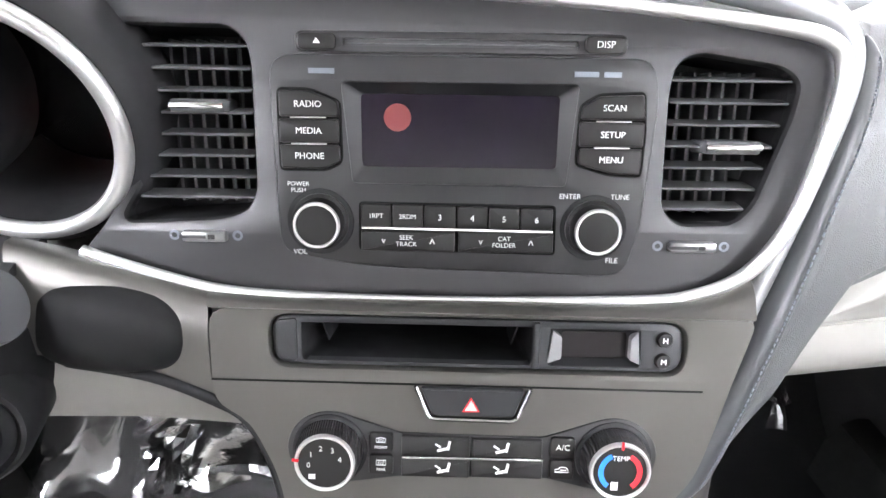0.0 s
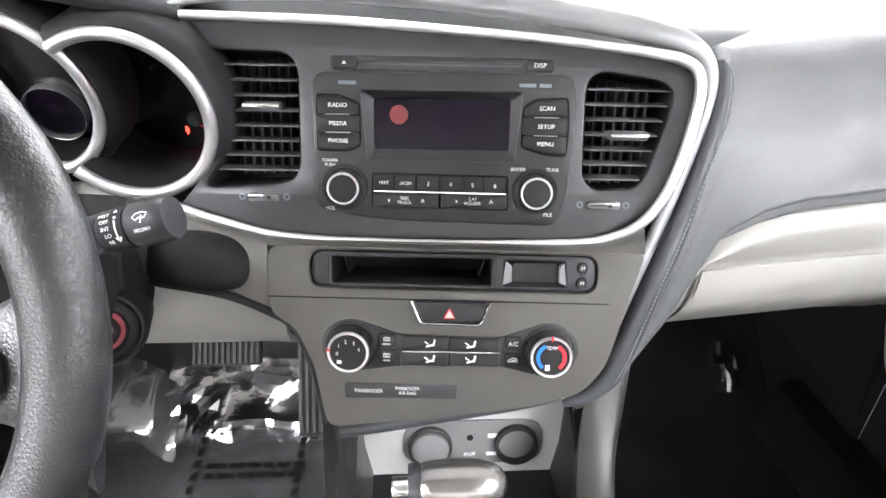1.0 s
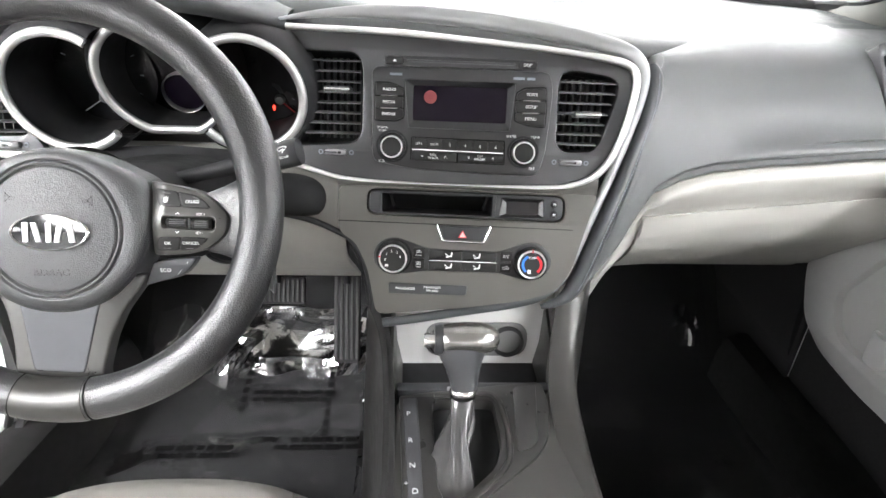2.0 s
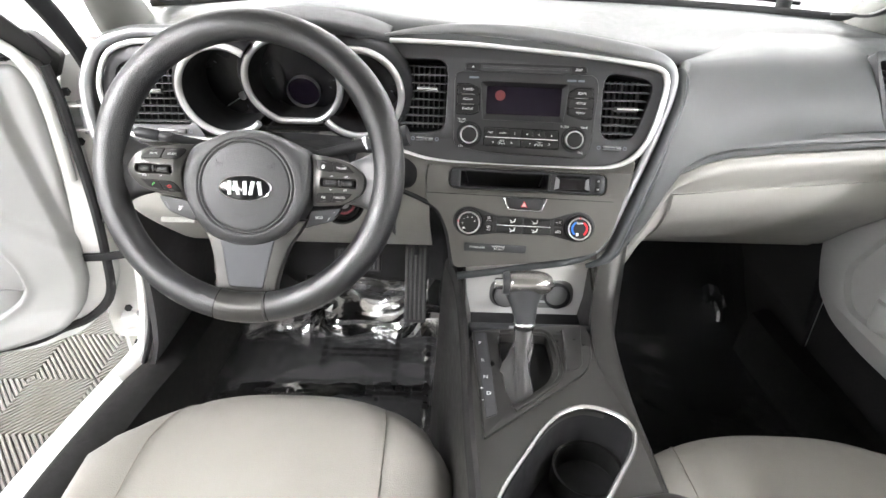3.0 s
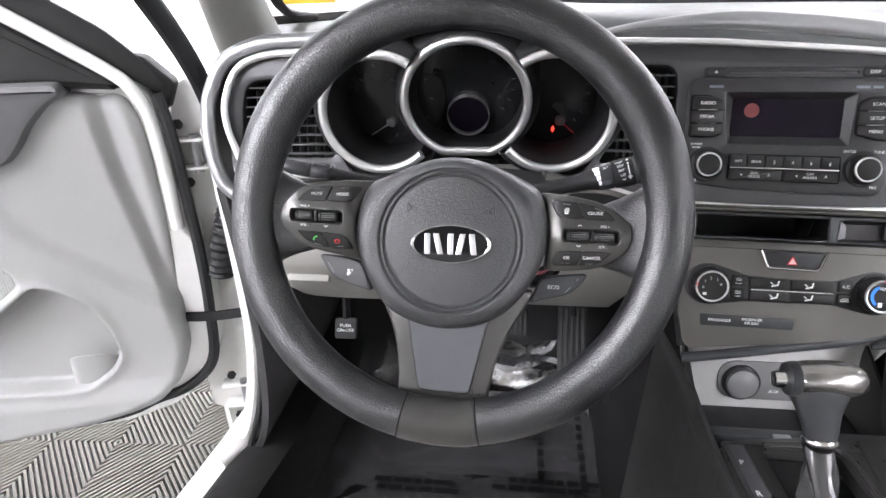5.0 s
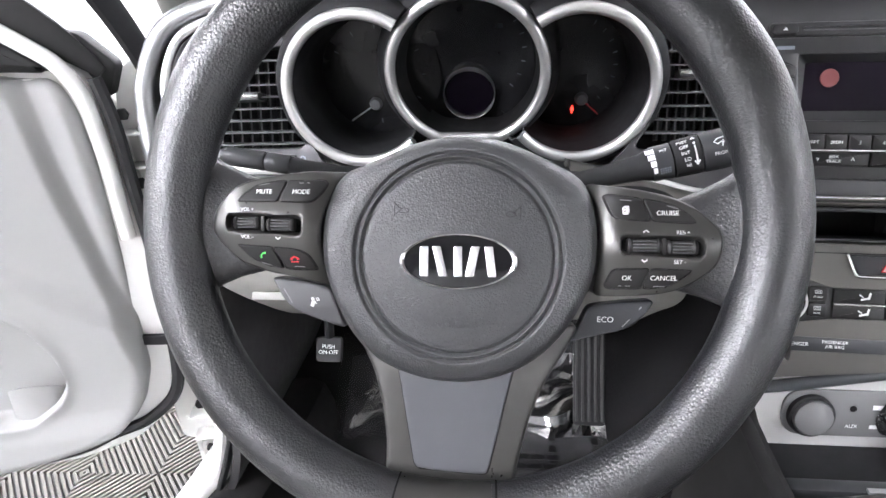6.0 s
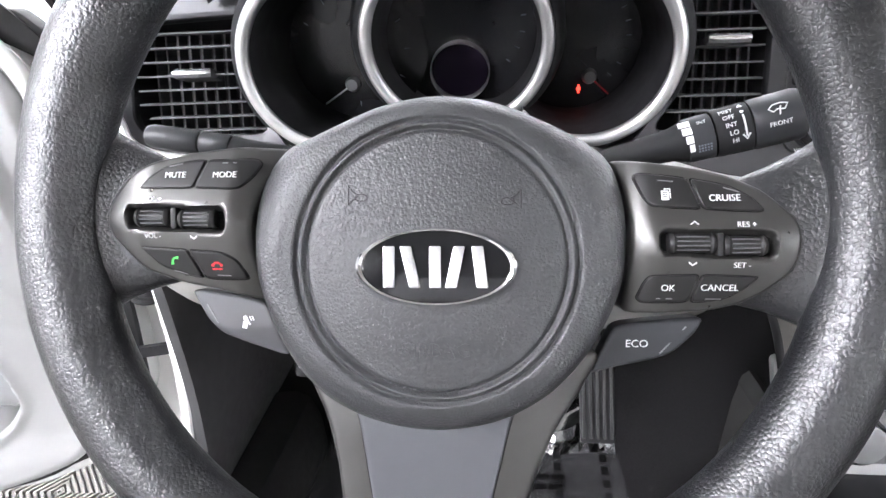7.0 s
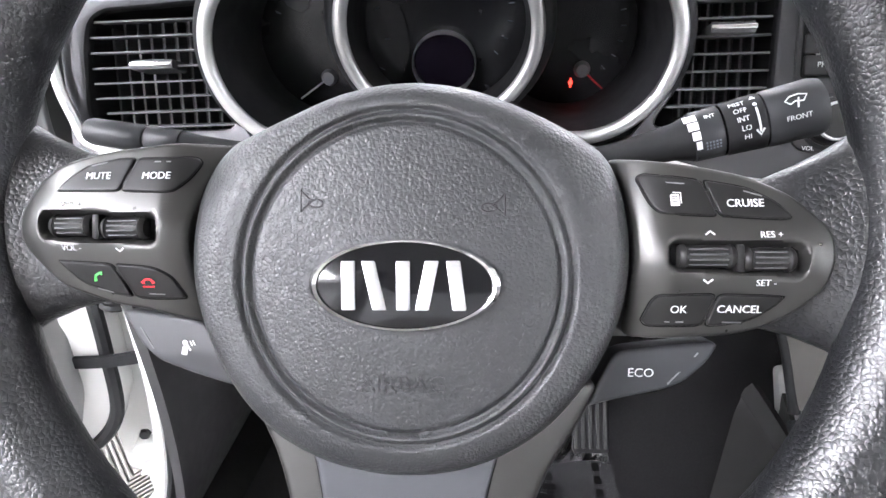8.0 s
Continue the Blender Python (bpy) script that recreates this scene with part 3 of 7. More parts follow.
DOORDARK = mat("mid_grey_soft_plastic", (0.115, 0.115, 0.118), 0.5, grain=0.2, gscale=1300)


def grille_material():
    m = mat("perforated_grille", (0.36, 0.36, 0.35), 0.5)
    nt = m.node_tree
    b = nt.nodes["Principled BSDF"]
    tc = nt.nodes.new("ShaderNodeTexCoord")
    v = nt.nodes.new("ShaderNodeTexVoronoi")
    v.inputs["Scale"].default_value = 230
    v.inputs["Randomness"].default_value = 0.1
    nt.links.new(tc.outputs["Object"], v.inputs["Vector"])
    bump = nt.nodes.new("ShaderNodeBump")
    bump.inputs["Strength"].default_value = 1.0
    bump.inputs["Distance"].default_value = 0.002
    nt.links.new(v.outputs["Distance"], bump.inputs["Height"])
    nt.links.new(bump.outputs["Normal"], b.inputs["Normal"])
    return m


GRILLE = grille_material()
build_door()


# ---- passenger door trim ----
def build_passenger_door():
    P = pose(0.70, 0, 0, 90, 0, -90)
    door = thing("passenger_door", "closed passenger door with pale grey trim and a moulded pocket", "door", (0.72, 0.1, 0.5))
    outline = [(-0.52, 1.02), (-0.515, 0.80), (-0.500, 0.70), (-0.462, 0.618), (-0.392, 0.584), (-0.287, 0.577), (-0.106, 0.586), (0.6, 0.60), (0.6, 1.02)]
    pocket = [(-0.402, 0.705), (-0.362, 0.640), (-0.27, 0.648), (-0.155, 0.670), (0.5, 0.69), (0.5, 0.73), (-0.24, 0.770), (-0.30, 0.815), (-0.335, 0.82)]
    part("trim_panel", plate(P, outline, -0.04, 0.0, bev=0.02, r=0.03, holes=[rpoly(pocket, 0.03, 5)], hbev=0.014, n=5), DOORGREY, door)
    part("pocket_back", plate(P, [(-0.45, 0.61), (0.55, 0.61), (0.55, 0.88), (-0.45, 0.88)], -0.036, -0.016, r=0.01), DOORGREY, door)
    part("bottle_holder", lathe(P @ pose(-0.285, 0.645, -0.03, -90, 0, 0), [(0, 0), (0.028, 0), (0.029, 0.05), (0.026, 0.055), (0, 0.055)], 24), DOORGREY, door)
    path = [wp(P, q.x, q.y, -0.001) for q in cat([(-0.335, 0.86, 0), (-0.315, 0.835, 0), (-0.255, 0.79, 0), (-0.1, 0.755, 0), (0.5, 0.735, 0)], 6)]
    part("arm_rest", sweep(path, oval(0.010, 0.016, 14), zaxis(P)), DOORGREY, door)
    part("window_ledge", block(ID, 0.66, -1.5, 0.99, 0.78, 0.47, 1.03, 0.015), TRIMDARK, door)
    gl = part("window_glass", block(ID, 0.725, -1.5, 1.03, 0.729, 0.3, 1.44, 0), GLASS, door, smooth=0)
    gl.visible_shadow = False
    return door


build_passenger_door()


# ---- dashboard ----
LEFT = panel_frame(-0.589, 0.282, 1.062, 16, -2)


def vent_slats(M, rows, lim, vent, tilt, n_vanes, w=-0.006):
    """Horizontal blades between lim(v) = (u0, u1), and upright vanes behind."""
    for v in rows:
        u0, u1 = lim(v)
        part("slat", block(at(M, 0, v, w) @ pose(0, 0, 0, tilt, 0, 0), u0, -0.0009, -0.017, u1, 0.0009, 0.0, 0.0005, 1), SLAT, vent)
    v0, v1 = rows[-1] - 0.006, rows[0] + 0.006
    u0, u1 = lim((v0 + v1) / 2)
    for k in range(n_vanes):
        u = u0 + (u1 - u0) * (k + 0.5) / n_vanes
        part("vane", block(at(M, u, 0, w - 0.024), -0.001, v0, -0.016, 0.001, v1, 0.0, 0.0004, 1), SLAT, vent)


THUMB = mat("grey_metal_thumbwheel", (0.24, 0.24, 0.245), 0.3, metal=0.8)
SLAT = mat("slat_plastic", (0.070, 0.070, 0.073), 0.36, grain=0.1, gscale=1500)
RADIOB = mat("radio_black", (0.015, 0.015, 0.016), 0.33, spec=0.5, grain=0.08, gscale=2200)
BUTTON = mat("button_black", (0.012, 0.0115, 0.0115), 0.42, spec=0.28)
REDLIT = glow("red_lamp", (1.0, 0.05, 0.03), 3.0)
REDDOT = glow("red_display_dot", (0.10, 0.012, 0.012), 0.16)
BLUE = mat("blue_print", (0.02, 0.16, 0.6), 0.4)
RED = mat("red_print", (0.65, 0.02, 0.03), 0.4)
GREENP = mat("green_print", (0.1, 0.6, 0.12), 0.4)
FAINT = mat("faint_grey_print", (0.14, 0.155, 0.18), 0.5)

VENT_R = [(0.1365, -0.0545), (0.171, -0.053), (0.181, -0.042), (0.197, 0.012), (0.199, 0.031), (0.188, 0.039), (0.139, 0.046), (0.127, 0.041), (0.124, 0.026), (0.126, -0.044)]
VENT_L = [(-0.188, -0.03), (-0.207, -0.0575), (-0.141, -0.0535), (-0.1265, -0.048), (-0.1215, -0.037), (-0.1203, 0.035), (-0.1226, 0.05), (-0.132, 0.0575), (-0.203, 0.058), (-0.186, 0.03), (-0.1825, 0.0)]
VENT_D = [(-0.060, -0.033), (-0.048, -0.046), (0.062, -0.046), (0.048, -0.024), (0.041, 0.006), (0.047, 0.034), (0.056, 0.052), (-0.040, 0.048), (-0.052, 0.040), (-0.057, 0.02)]


def build_dash():
    dash = thing("dashboard", "charcoal dashboard with satin bands and pale grey lower trim", "dashboard", (0, 0.5, 0.8))
    # top pad from the front crest to the glass
    rings = []
    for x, zc, yc in ((-0.73, 1.115, 0.40), (-0.68, 1.128, 0.385), (-0.60, 1.150, 0.37), (-0.50, 1.172, 0.37), (-0.37, 1.188, 0.37), (-0.25, 1.182, 0.365), (-0.2, 1.178, 0.35), (-0.1, 1.174, 0.335), (0.02, 1.168, 0.335), (0.13, 1.156, 0.345), (0.2, 1.146, 0.36), (0.27, 1.138, 0.39), (0.40, 1.132, 0.41), (0.55, 1.128, 0.41), (0.73, 1.118, 0.40)):
        yb = 0.81 - 0.176 * abs(x / 0.70) ** 2.6
        zb = 1.166 - 0.012 * (x / 0.7) ** 2
        rings.append(cat([(x, yb + 0.05, zb - 0.012), (x, yb, zb), (x, 0.55 * yb + 0.45 * yc, max(zb, zc) * 0.5 + 0.5 * (zb + zc) / 2 + 0.003), (x, yc + 0.065, zc - 0.001), (x, yc + 0.018, zc - 0.012), (x, yc + 0.008, zc - 0.032)], 4))
    part("top_pad", solid(rings, 0.02), PAD, dash)
    # passenger pad
    rings = []
    for u, l in (((0.181, 0.228, 0.846), (0.184, 0.232, 0.838)), ((0.188, 0.234, 0.860), (0.196, 0.240, 0.846)), ((0.200, 0.244, 0.880), (0.212, 0.248, 0.862)), ((0.209, 0.246, 0.907), (0.226, 0.252, 0.882)), ((0.226, 0.256, 0.962), (0.248, 0.264, 0.918)), ((0.243, 0.276, 1.03), (0.272, 0.275, 0.950)), ((0.256, 0.297, 1.085), (0.31, 0.279, 0.968)), ((0.275, 0.335, 1.118), (0.35, 0.280, 0.980))):
        u, l = Vector(u) + Vector((0, 0.007, 0)), Vector(l)
        back = Vector((0, 0.05, -0.008))
        m1, m2 = u.lerp(l, 0.35) + Vector((0, -0.008, 0)), u.lerp(l, 0.75) + Vector((0, -0.010, 0))
        k = min(1, max(0.2, (l.x - 0.21) / 0.08))
        rings.append(cat([u + back, u, m1, m2, l + Vector((0, -0.006, 0.019 * k)), l + Vector((0, 0.003, 0.012 * k)), l + Vector((0, 0.007, 0)), l + Vector((0, 0.08, -0.002))], 4))
    for x, zl, cut in ((0.43, 0.990, 0), (0.55, 1.000, 0), (0.590, 1.003, 0), (0.594, 1.003, 1), (0.66, 1.008, 1), (0.74, 1.013, 1)):
        if cut:  # recess that holds the vent
            rings.append(cat([(x, 0.50, 1.142), (x, 0.405, 1.128), (x, 0.415, 1.075), (x, 0.36, 1.030), (x, 0.276, zl + 0.019), (x, 0.285, zl + 0.012), (x, 0.289, zl), (x, 0.37, zl - 0.002)], 4))
        else:
            rings.append(cat([(x, 0.50, 1.146), (x, 0.40, 1.126), (x, 0.335, 1.075), (x, 0.304, 1.040), (x, 0.276, zl + 0.019), (x, 0.285, zl + 0.012), (x, 0.289, zl), (x, 0.37, zl - 0.002)], 4))
    part("passenger_pad", solid(rings, 0.015), PAD, dash)
    # pale lower trim on the passenger side with the glove box
    rings = []
    for x in (0.195, 0.215, 0.24, 0.27, 0.31, 0.35, 0.43, 0.55, 0.74):
        rings.append(trim_profile(x, 0.0))
    part("lower_trim", solid(rings, 0.015), GREY, dash, "pale grey lower trim")
    gl = part("glove_box_lid", glove_lid(), GREY, dash)
    part("catch", glove_catch(), GREY, gl)
    # fascia behind the radio, with the vent openings
    outline = [(-0.189, 0.0), (-0.196, -0.03), (-0.214, -0.058), (-0.235, -0.08), (-0.14, -0.1035), (0.14, -0.104), (0.176, -0.09), (0.199, -0.06), (0.222, 0.03), (0.214, 0.052), (0.1, 0.07), (-0.1, 0.083), (-0.235, 0.086), (-0.215, 0.068), (-0.196, 0.035)]
    holes = [rpoly(VENT_R, 0.012, 4), rpoly(VENT_L, 0.012, 4), rpoly(rect(-0.076, -0.036, 0.078, 0.034), 0.004, 3)]
    part("fascia_panel", plate(RAD, outline, -0.012, 0.0, r=0.015, holes=holes, hbev=0.004), FASCIAD, dash, "graphite fascia panel round the radio")
    # outer rim of the fascia curls towards the chrome strip
    low = [(-0.15, 0.0555), (-0.15, -0.004), (-0.128, -0.016), (-0.112, -0.05), (-0.1, -0.110), (0.012, -0.0965), (0.085, -0.084), (0.126, -0.072), (0.1455, -0.047), (0.154, -0.0167), (0.162, 0.0163), (0.169, 0.0413), (0.1725, 0.0555)]
    poc = rpoly(rect(-0.1145, 0.0195, 0.1335, 0.0525), 0.013, 5)
    part("lower_panel", plate(CLI, low, -0.015, 0.0, r=0.012, holes=[poc], hbev=0.0025), FASCIA, dash, "graphite metallic lower console panel")
    part("split_line", block(CLI, -0.150, 0.0102, -0.003, 0.145, 0.0112, 0.0006, 0), DEEP, dash, smooth=0)
    # shoulder that bends back under the chrome strip
    rings = []
    for u, vs, ut in ((-0.1515, -0.0953, -0.1515), (-0.10, -0.1005, -0.10), (-0.05, -0.1028, -0.05), (0.01, -0.1036, 0.01), (0.06, -0.1030, 0.06), (0.11, -0.1015, 0.11), (0.14, -0.0985, 0.144), (0.156, -0.092, 0.164), (0.1725, -0.080, 0.181)):
        a, c = wp(CLI, u, 0.0553, -0.001), wp(RAD, ut, vs, 0.004)
        d = wp(CLI, u, 0.0553, -0.012)
        mid = a.lerp(c, 0.45) + Vector((0, -0.0015, 0.0025))
        rings.append([d, a, a.lerp(mid, 0.5) + Vector((0, 0, 0.0008)), mid, mid.lerp(c, 0.6), c])
    part("panel_shoulder", solid(rings, 0.004), FASCIA, dash)
    # left continuation of the lower panel behind the column
    rings = []
    for u, vs, vt, vb in ((-0.1505, -0.0955, 0.0545, -0.004), (-0.17, -0.0905, 0.0585, 0.002), (-0.19, -0.0855, 0.0645, 0.012), (-0.21, -0.0800, 0.0705, 0.017), (-0.235, -0.0735, 0.0775, 0.02), (-0.27, -0.066, 0.087, 0.022)):
        a, c = wp(CLI, u, vt, -0.001), wp(RAD, u, vs, 0.004)
        mid = a.lerp(c, 0.45) + Vector((0, -0.0015, 0.0025))
        rings.append([c, mid.lerp(c, 0.5), mid, a.lerp(mid, 0.5) + Vector((0, 0, 0.0008)), a, wp(CLI, u, vt * 0.66 + vb * 0.34, 0.0015), wp(CLI, u, vt * 0.33 + vb * 0.67, 0.0), wp(CLI, u, vb, -0.004), wp(CLI, u, vb - 0.002, -0.02)])
    part("column_surround", solid(rings, 0.008), FASCIA, dash)
    path = [wp(CLI, q.x, q.y, -0.004) for q in cat([(-0.24, 0.018, 0), (-0.19, 0.010, 0), (-0.152, -0.004, 0), (-0.130, -0.018, 0), (-0.114, -0.05, 0), (-0.102, -0.108, 0)], 6)]
    part("panel_edge", sweep(path, oval(0.004, 0.004, 10), zaxis(CLI)), BLACK, dash)
    # chrome strip and the satin outer band
    pts = [(-0.226, -0.0735), (-0.191, -0.085), (-0.140, -0.0975), (-0.071, -0.1016), (.01, -.1026), (.11, -.1005), (.145, -.0965), (.174, -.0845), (.195, -.06), (.208, -.025), (.2165, .02), (.2155, .042), (.205, .0535), (.178, .060), (.1, .069), (.026, .0745), (-.05, .0795), (-.105, .082), (-.228, .084)]
    cp = cat([(u, v, 0) for u, v in pts], 6)
    path = [wp(RAD, q.x, q.y, 0.009) for q in cp]
    tp = [1.0 + 0.30 * max(0.0, min(1.0, (q.x - 0.14) / 0.05)) for q in cp]
    part("chrome_strip", sweep(path, oval(0.0035, 0.0038, 10), zaxis(RAD), taper=tp), BRIGHT, dash, "bright chrome strip")
    wpts = [(-0.222, 0.306, 1.156), (-0.161, 0.303, 1.165), (-0.081, 0.300, 1.169), (0.016, 0.300, 1.163), (0.114, 0.298, 1.151), (0.182, 0.296, 1.139), (0.217, 0.294, 1.126), (0.2315, 0.290, 1.106), (0.230, 0.282, 1.073), (0.218, 0.271, 1.032), (0.201, 0.257, 0.985), (0.183, 0.242, 0.943), (0.166, 0.228, 0.903), (0.151, 0.216, 0.868), (0.131, 0.207, 0.840), (0.095, 0.202, 0.823), (0.013, 0.199, 0.809), (-0.045, 0.199, 0.798), (-0.095, 0.200, 0.789)]
    path = cat(wpts, 6)
    n = len(path)
    tp = [1.0 if k < n * 0.3 else 1.0 - 0.4 * min(1, (k - n * 0.3) / (n * 0.15)) for k in range(n)]
    tp = [t * min(1, 0.12 + k / 16) for k, t in enumerate(tp)]
    cut = 14 * 6
    part("satin_band", sweep(path[:cut + 1], oval(0.0068, 0.0105, 14), (0, -0.95, 0.3), taper=tp[:cut + 1]), SATIN, dash, "satin silver band")
    part("lower_lip", sweep(path[cut:], oval(0.0085, 0.0105, 14), (0, -0.95, 0.3), taper=tp[cut:]), LIP, dash, "rounded charcoal lower lip")
    wpts = [(0.249, 0.314, 1.115), (0.253, 0.308, 1.095), (0.252, 0.300, 1.063), (0.241, 0.287, 1.023), (0.223, 0.268, 0.970), (0.204, 0.249, 0.931), (0.187, 0.234, 0.889), (0.173, 0.223, 0.855), (0.161, 0.216, 0.832), (0.143, 0.210, 0.818), (0.12, 0.209, 0.810)]
    path = cat(wpts, 6)
    part("pad_edge", sweep(path, oval(0.011, 0.012, 12), (0, -0.95, 0.3), taper=[min(1, 0.4 + k / 8, 0.3 + (len(path) - 1 - k) / 20) for k in range(len(path))]), LIP, dash, "stitched charcoal pad edge")
    pe = [p + Vector((0.003, -0.012, 0.003)) for p in path]
    bm = bmesh.new()
    st = []
    for a, b in zip(pe[4:-14], pe[5:-13]):
        for t in (0.0, 0.5):
            p, q = a.lerp(b, t + 0.08), a.lerp(b, t + 0.40)
            st.append(sweep([p, q], oval(0.0007, 0.0007, 5), (0, -1, 0)))
    part("stitching", join(*st), FAINT, dash)
    # driver side: knee panel and column hole
    rings = []
    for x, dz, dy in ((-0.700, 0.0, 0.12), (-0.685, 0.0, 0.055), (-0.668, 0.0, 0.022), (-0.645, 0.0, 0.006), (-0.6, 0, 0), (-0.46, 0, 0), (-0.40, 0.01, 0), (-0.3, 0.012, 0), (-0.22, 0.005, 0), (-0.145, -0.01, 0)):
        rings.append(cat([(x, 0.34 + dy, 0.99), (x, 0.285 + dy, 0.975), (x, 0.25 + dy, 0.93), (x, 0.247 + dy, 0.885 + dz), (x, 0.272 + dy, 0.848 + dz * 0.6), (x, 0.335 + dy * 0.75, 0.795), (x, 0.43 + dy * 0.5, 0.722)], 4))
    part("knee_panel", solid(rings, 0.006), GREY, dash, "pale grey knee panel")
    part("panel_handle", block(pose(-0.585, 0.268, 0.846, -35, 0, 0), -0.03, -0.003, -0.005, 0.03, 0.01, 0.005, 0.002), GREY, dash)
    # driver side vent pod
    outline = [(-0.075, -0.075), (0.085, -0.075), (0.068, -0.048), (0.052, -0.02), (0.046, 0.008), (0.052, 0.035), (0.072, 0.063), (0.085, 0.075), (-0.02, 0.075), (-0.06, 0.062), (-0.076, 0.03)]
    part("driver_fascia", plate(LEFT, outline, -0.012, 0.0, r=0.02, holes=[rpoly(VENT_D, 0.012, 4)], hbev=0.004), FASCIAD, dash)
    pts = [(0.10, 0.083), (0.02, 0.080), (-0.028, 0.076), (-0.06, 0.060), (-0.076, 0.025), (-0.076, -0.005), (-0.066, -0.035), (-0.055, -0.055), (-0.02, -0.066), (0.05, -0.069), (0.1, -0.072)]
    cp = cat([(u, v, 0) for u, v in pts], 6)
    part("chrome_strip", sweep([wp(LEFT, q.x, q.y, 0.009) for q in cp], oval(0.0035, 0.0045, 10), zaxis(LEFT)), BRIGHT, dash, "bright chrome strip")
    pts = [(0.12, 0.098), (0.02, 0.095), (-0.03, 0.091), (-0.075, 0.072), (-0.098, 0.03), (-0.102, -0.005), (-0.098, -0.045), (-0.085, -0.08), (-0.06, -0.10)]
    cp = cat([(u, v, 0) for u, v in pts], 6)
    part("satin_band", sweep([wp(LEFT, q.x, q.y, 0.004) for q in cp], oval(0.008, 0.0095, 14), zaxis(LEFT)), SATIN, dash, "satin silver band")
    rings = []
    for d in (0.0, 0.02, 0.06):
        rings.append([wp(LEFT, q.x - d * 0.35 * max(0, -q.x * 8), q.y + (d * 0.2 if q.y > 0 else 0), 0.004 - d * 1.6) for q in cp])
    part("end_cap", solid(rings, 0.006), PAD, dash)
    return dash


def trim_profile(x, off, lid=False):
    """Section of the pale lower trim: a rounded ledge, a seam, then a face that slopes away to the footwell."""
    xs = (0.195, 0.215, 0.24, 0.27, 0.31, 0.35, 0.43, 0.55, 0.74)
    zs = (0.800, 0.832, 0.890, 0.942, 0.965, 0.977, 0.987, 0.997, 1.010)
    zl = float(np.interp(x, xs, zs))
    zc = min(0.917 + 0.1 * (x - 0.37), zl - 0.030)
    low = [(x, 0.298 - off, zc), (x, 0.303 - off, zc - 0.036), (x, 0.325 - off, zc - 0.074 - off * 0.5), (x, 0.40 - off * 0.8, zc - 0.140 - off * 0.6), (x, 0.52, 0.704 - off)]
    if lid:
        return cat(low, 5)
    return cat([(x, 0.37, zl), (x, 0.298, zl), (x, 0.286, zl - 0.004), (x, 0.279, zl - 0.016), (x, 0.286, zl * 0.4 + zc * 0.6)] + low + [(x, 0.62, 0.70)], 5)


def glove_lid():
    """The lid's face, standing 2.5 mm off the trim so that its edge shows as a seam."""
    return solid([trim_profile(0.272 + 0.42 * k / 10, 0.0042, True) for k in range(11)], -0.002)


def glove_catch():
    rings = []
    for k in range(9):
        x = 0.274 + 0.072 * k / 8
        p = trim_profile(x, 0.0062, True)
        rings.append(p[:6])
    return solid(rings, -0.0015)


LIP = mat("charcoal_soft_lip", (0.042, 0.045, 0.048), 0.33, grain=0.1, gscale=1500)
FASCIAD = mat("graphite_soft_paint", (0.052, 0.052, 0.054), 0.33, metal=0.55, grain=0.05, gscale=3000, vary=0.06)
dash = build_dash()


def air_vent(M, outline, rows, lim, tab, label, n_vanes=7, tilt=8):
    p = wp(M, *tab[:2], 0)
    vent = thing("air_vent", label, "air vent", p, "dashboard air vents")
    lo = rpoly(outline, 0.012, 4)
    rings = [[wp(M, q.x, q.y, -0.004) for q in lo], [wp(M, q.x, q.y, -0.06) for q in lo]]
    bm = loft(rings, True, False)
    bm.faces.new([bm.verts.new(wp(M, q.x, q.y, -0.06)) for q in lo])
    part("duct", bm, BLACK, vent)
    vent_slats(M, rows, lim, vent, tilt, n_vanes)
    u, v, hw = tab
    t = part("tab", block(M, u - hw, v - 0.004, -0.022, u + hw, v + 0.004, 0.003, 0.002), SLAT, vent)
    part("tab_edge", block(M, u - hw, v - 0.0015, 0.003, u + hw, v + 0.002, 0.0048, 0.0008), CHROME, t, "chrome tab edge")
    return vent


def lim_r(v):
    f = (v + 0.0545) / 0.10
    return 0.126, 0.1785 + 0.02 * min(1, f * 1.25)


air_vent(RAD, VENT_R, [0.0315 - 0.0128 * k for k in range(7)], lim_r, (0.163, -0.0068, 0.0165), "black louvred air vent with a chrome tab beside the radio")
air_vent(RAD, VENT_L, [0.047 - 0.0127 * k for k in range(8)], lambda v: (-0.183 - 0.02 * (abs(v) / 0.055) ** 2, -0.1225), (-0.152, 0.013, 0.016), "black louvred air vent between radio and gauges")
air_vent(LEFT, VENT_D, [0.040 - 0.0118 * k for k in range(8)], lambda v: (-0.056 + (0.008 if v < -0.03 else 0), 0.042 + 0.012 * ((v - 0.006) / 0.045) ** 2), (-0.002, 0.005, 0.017), "black louvred air vent at the driver door", 9)


def passenger_vent():
    M = pose(0.640, 0.345, 1.084, 90 - 36, 0, 0)
    out = [(-0.048, -0.078), (0.07, -0.078), (0.075, 0.062), (-0.050, 0.066)]
    hole = [(-0.036, -0.034), (0.062, -0.034), (0.066, 0.045), (-0.044, 0.048)]
    vent = air_vent(M, hole, [0.036 - 0.0125 * k for k in range(6)], lambda v: (-0.043, 0.066), (0.0, 0.005, 0.015), "black louvred air vent at the passenger door")
    part("frame", plate(M, out, -0.02, 0.004, bev=0.002, r=0.008, holes=[rpoly(hole, 0.006, 4)], hbev=0.002), PLASTIC, vent)
    part("thumb_wheel", block(M, -0.03, -0.05, 0.0, 0.01, -0.042, 0.008, 0.0015), THUMB, vent)


passenger_vent()


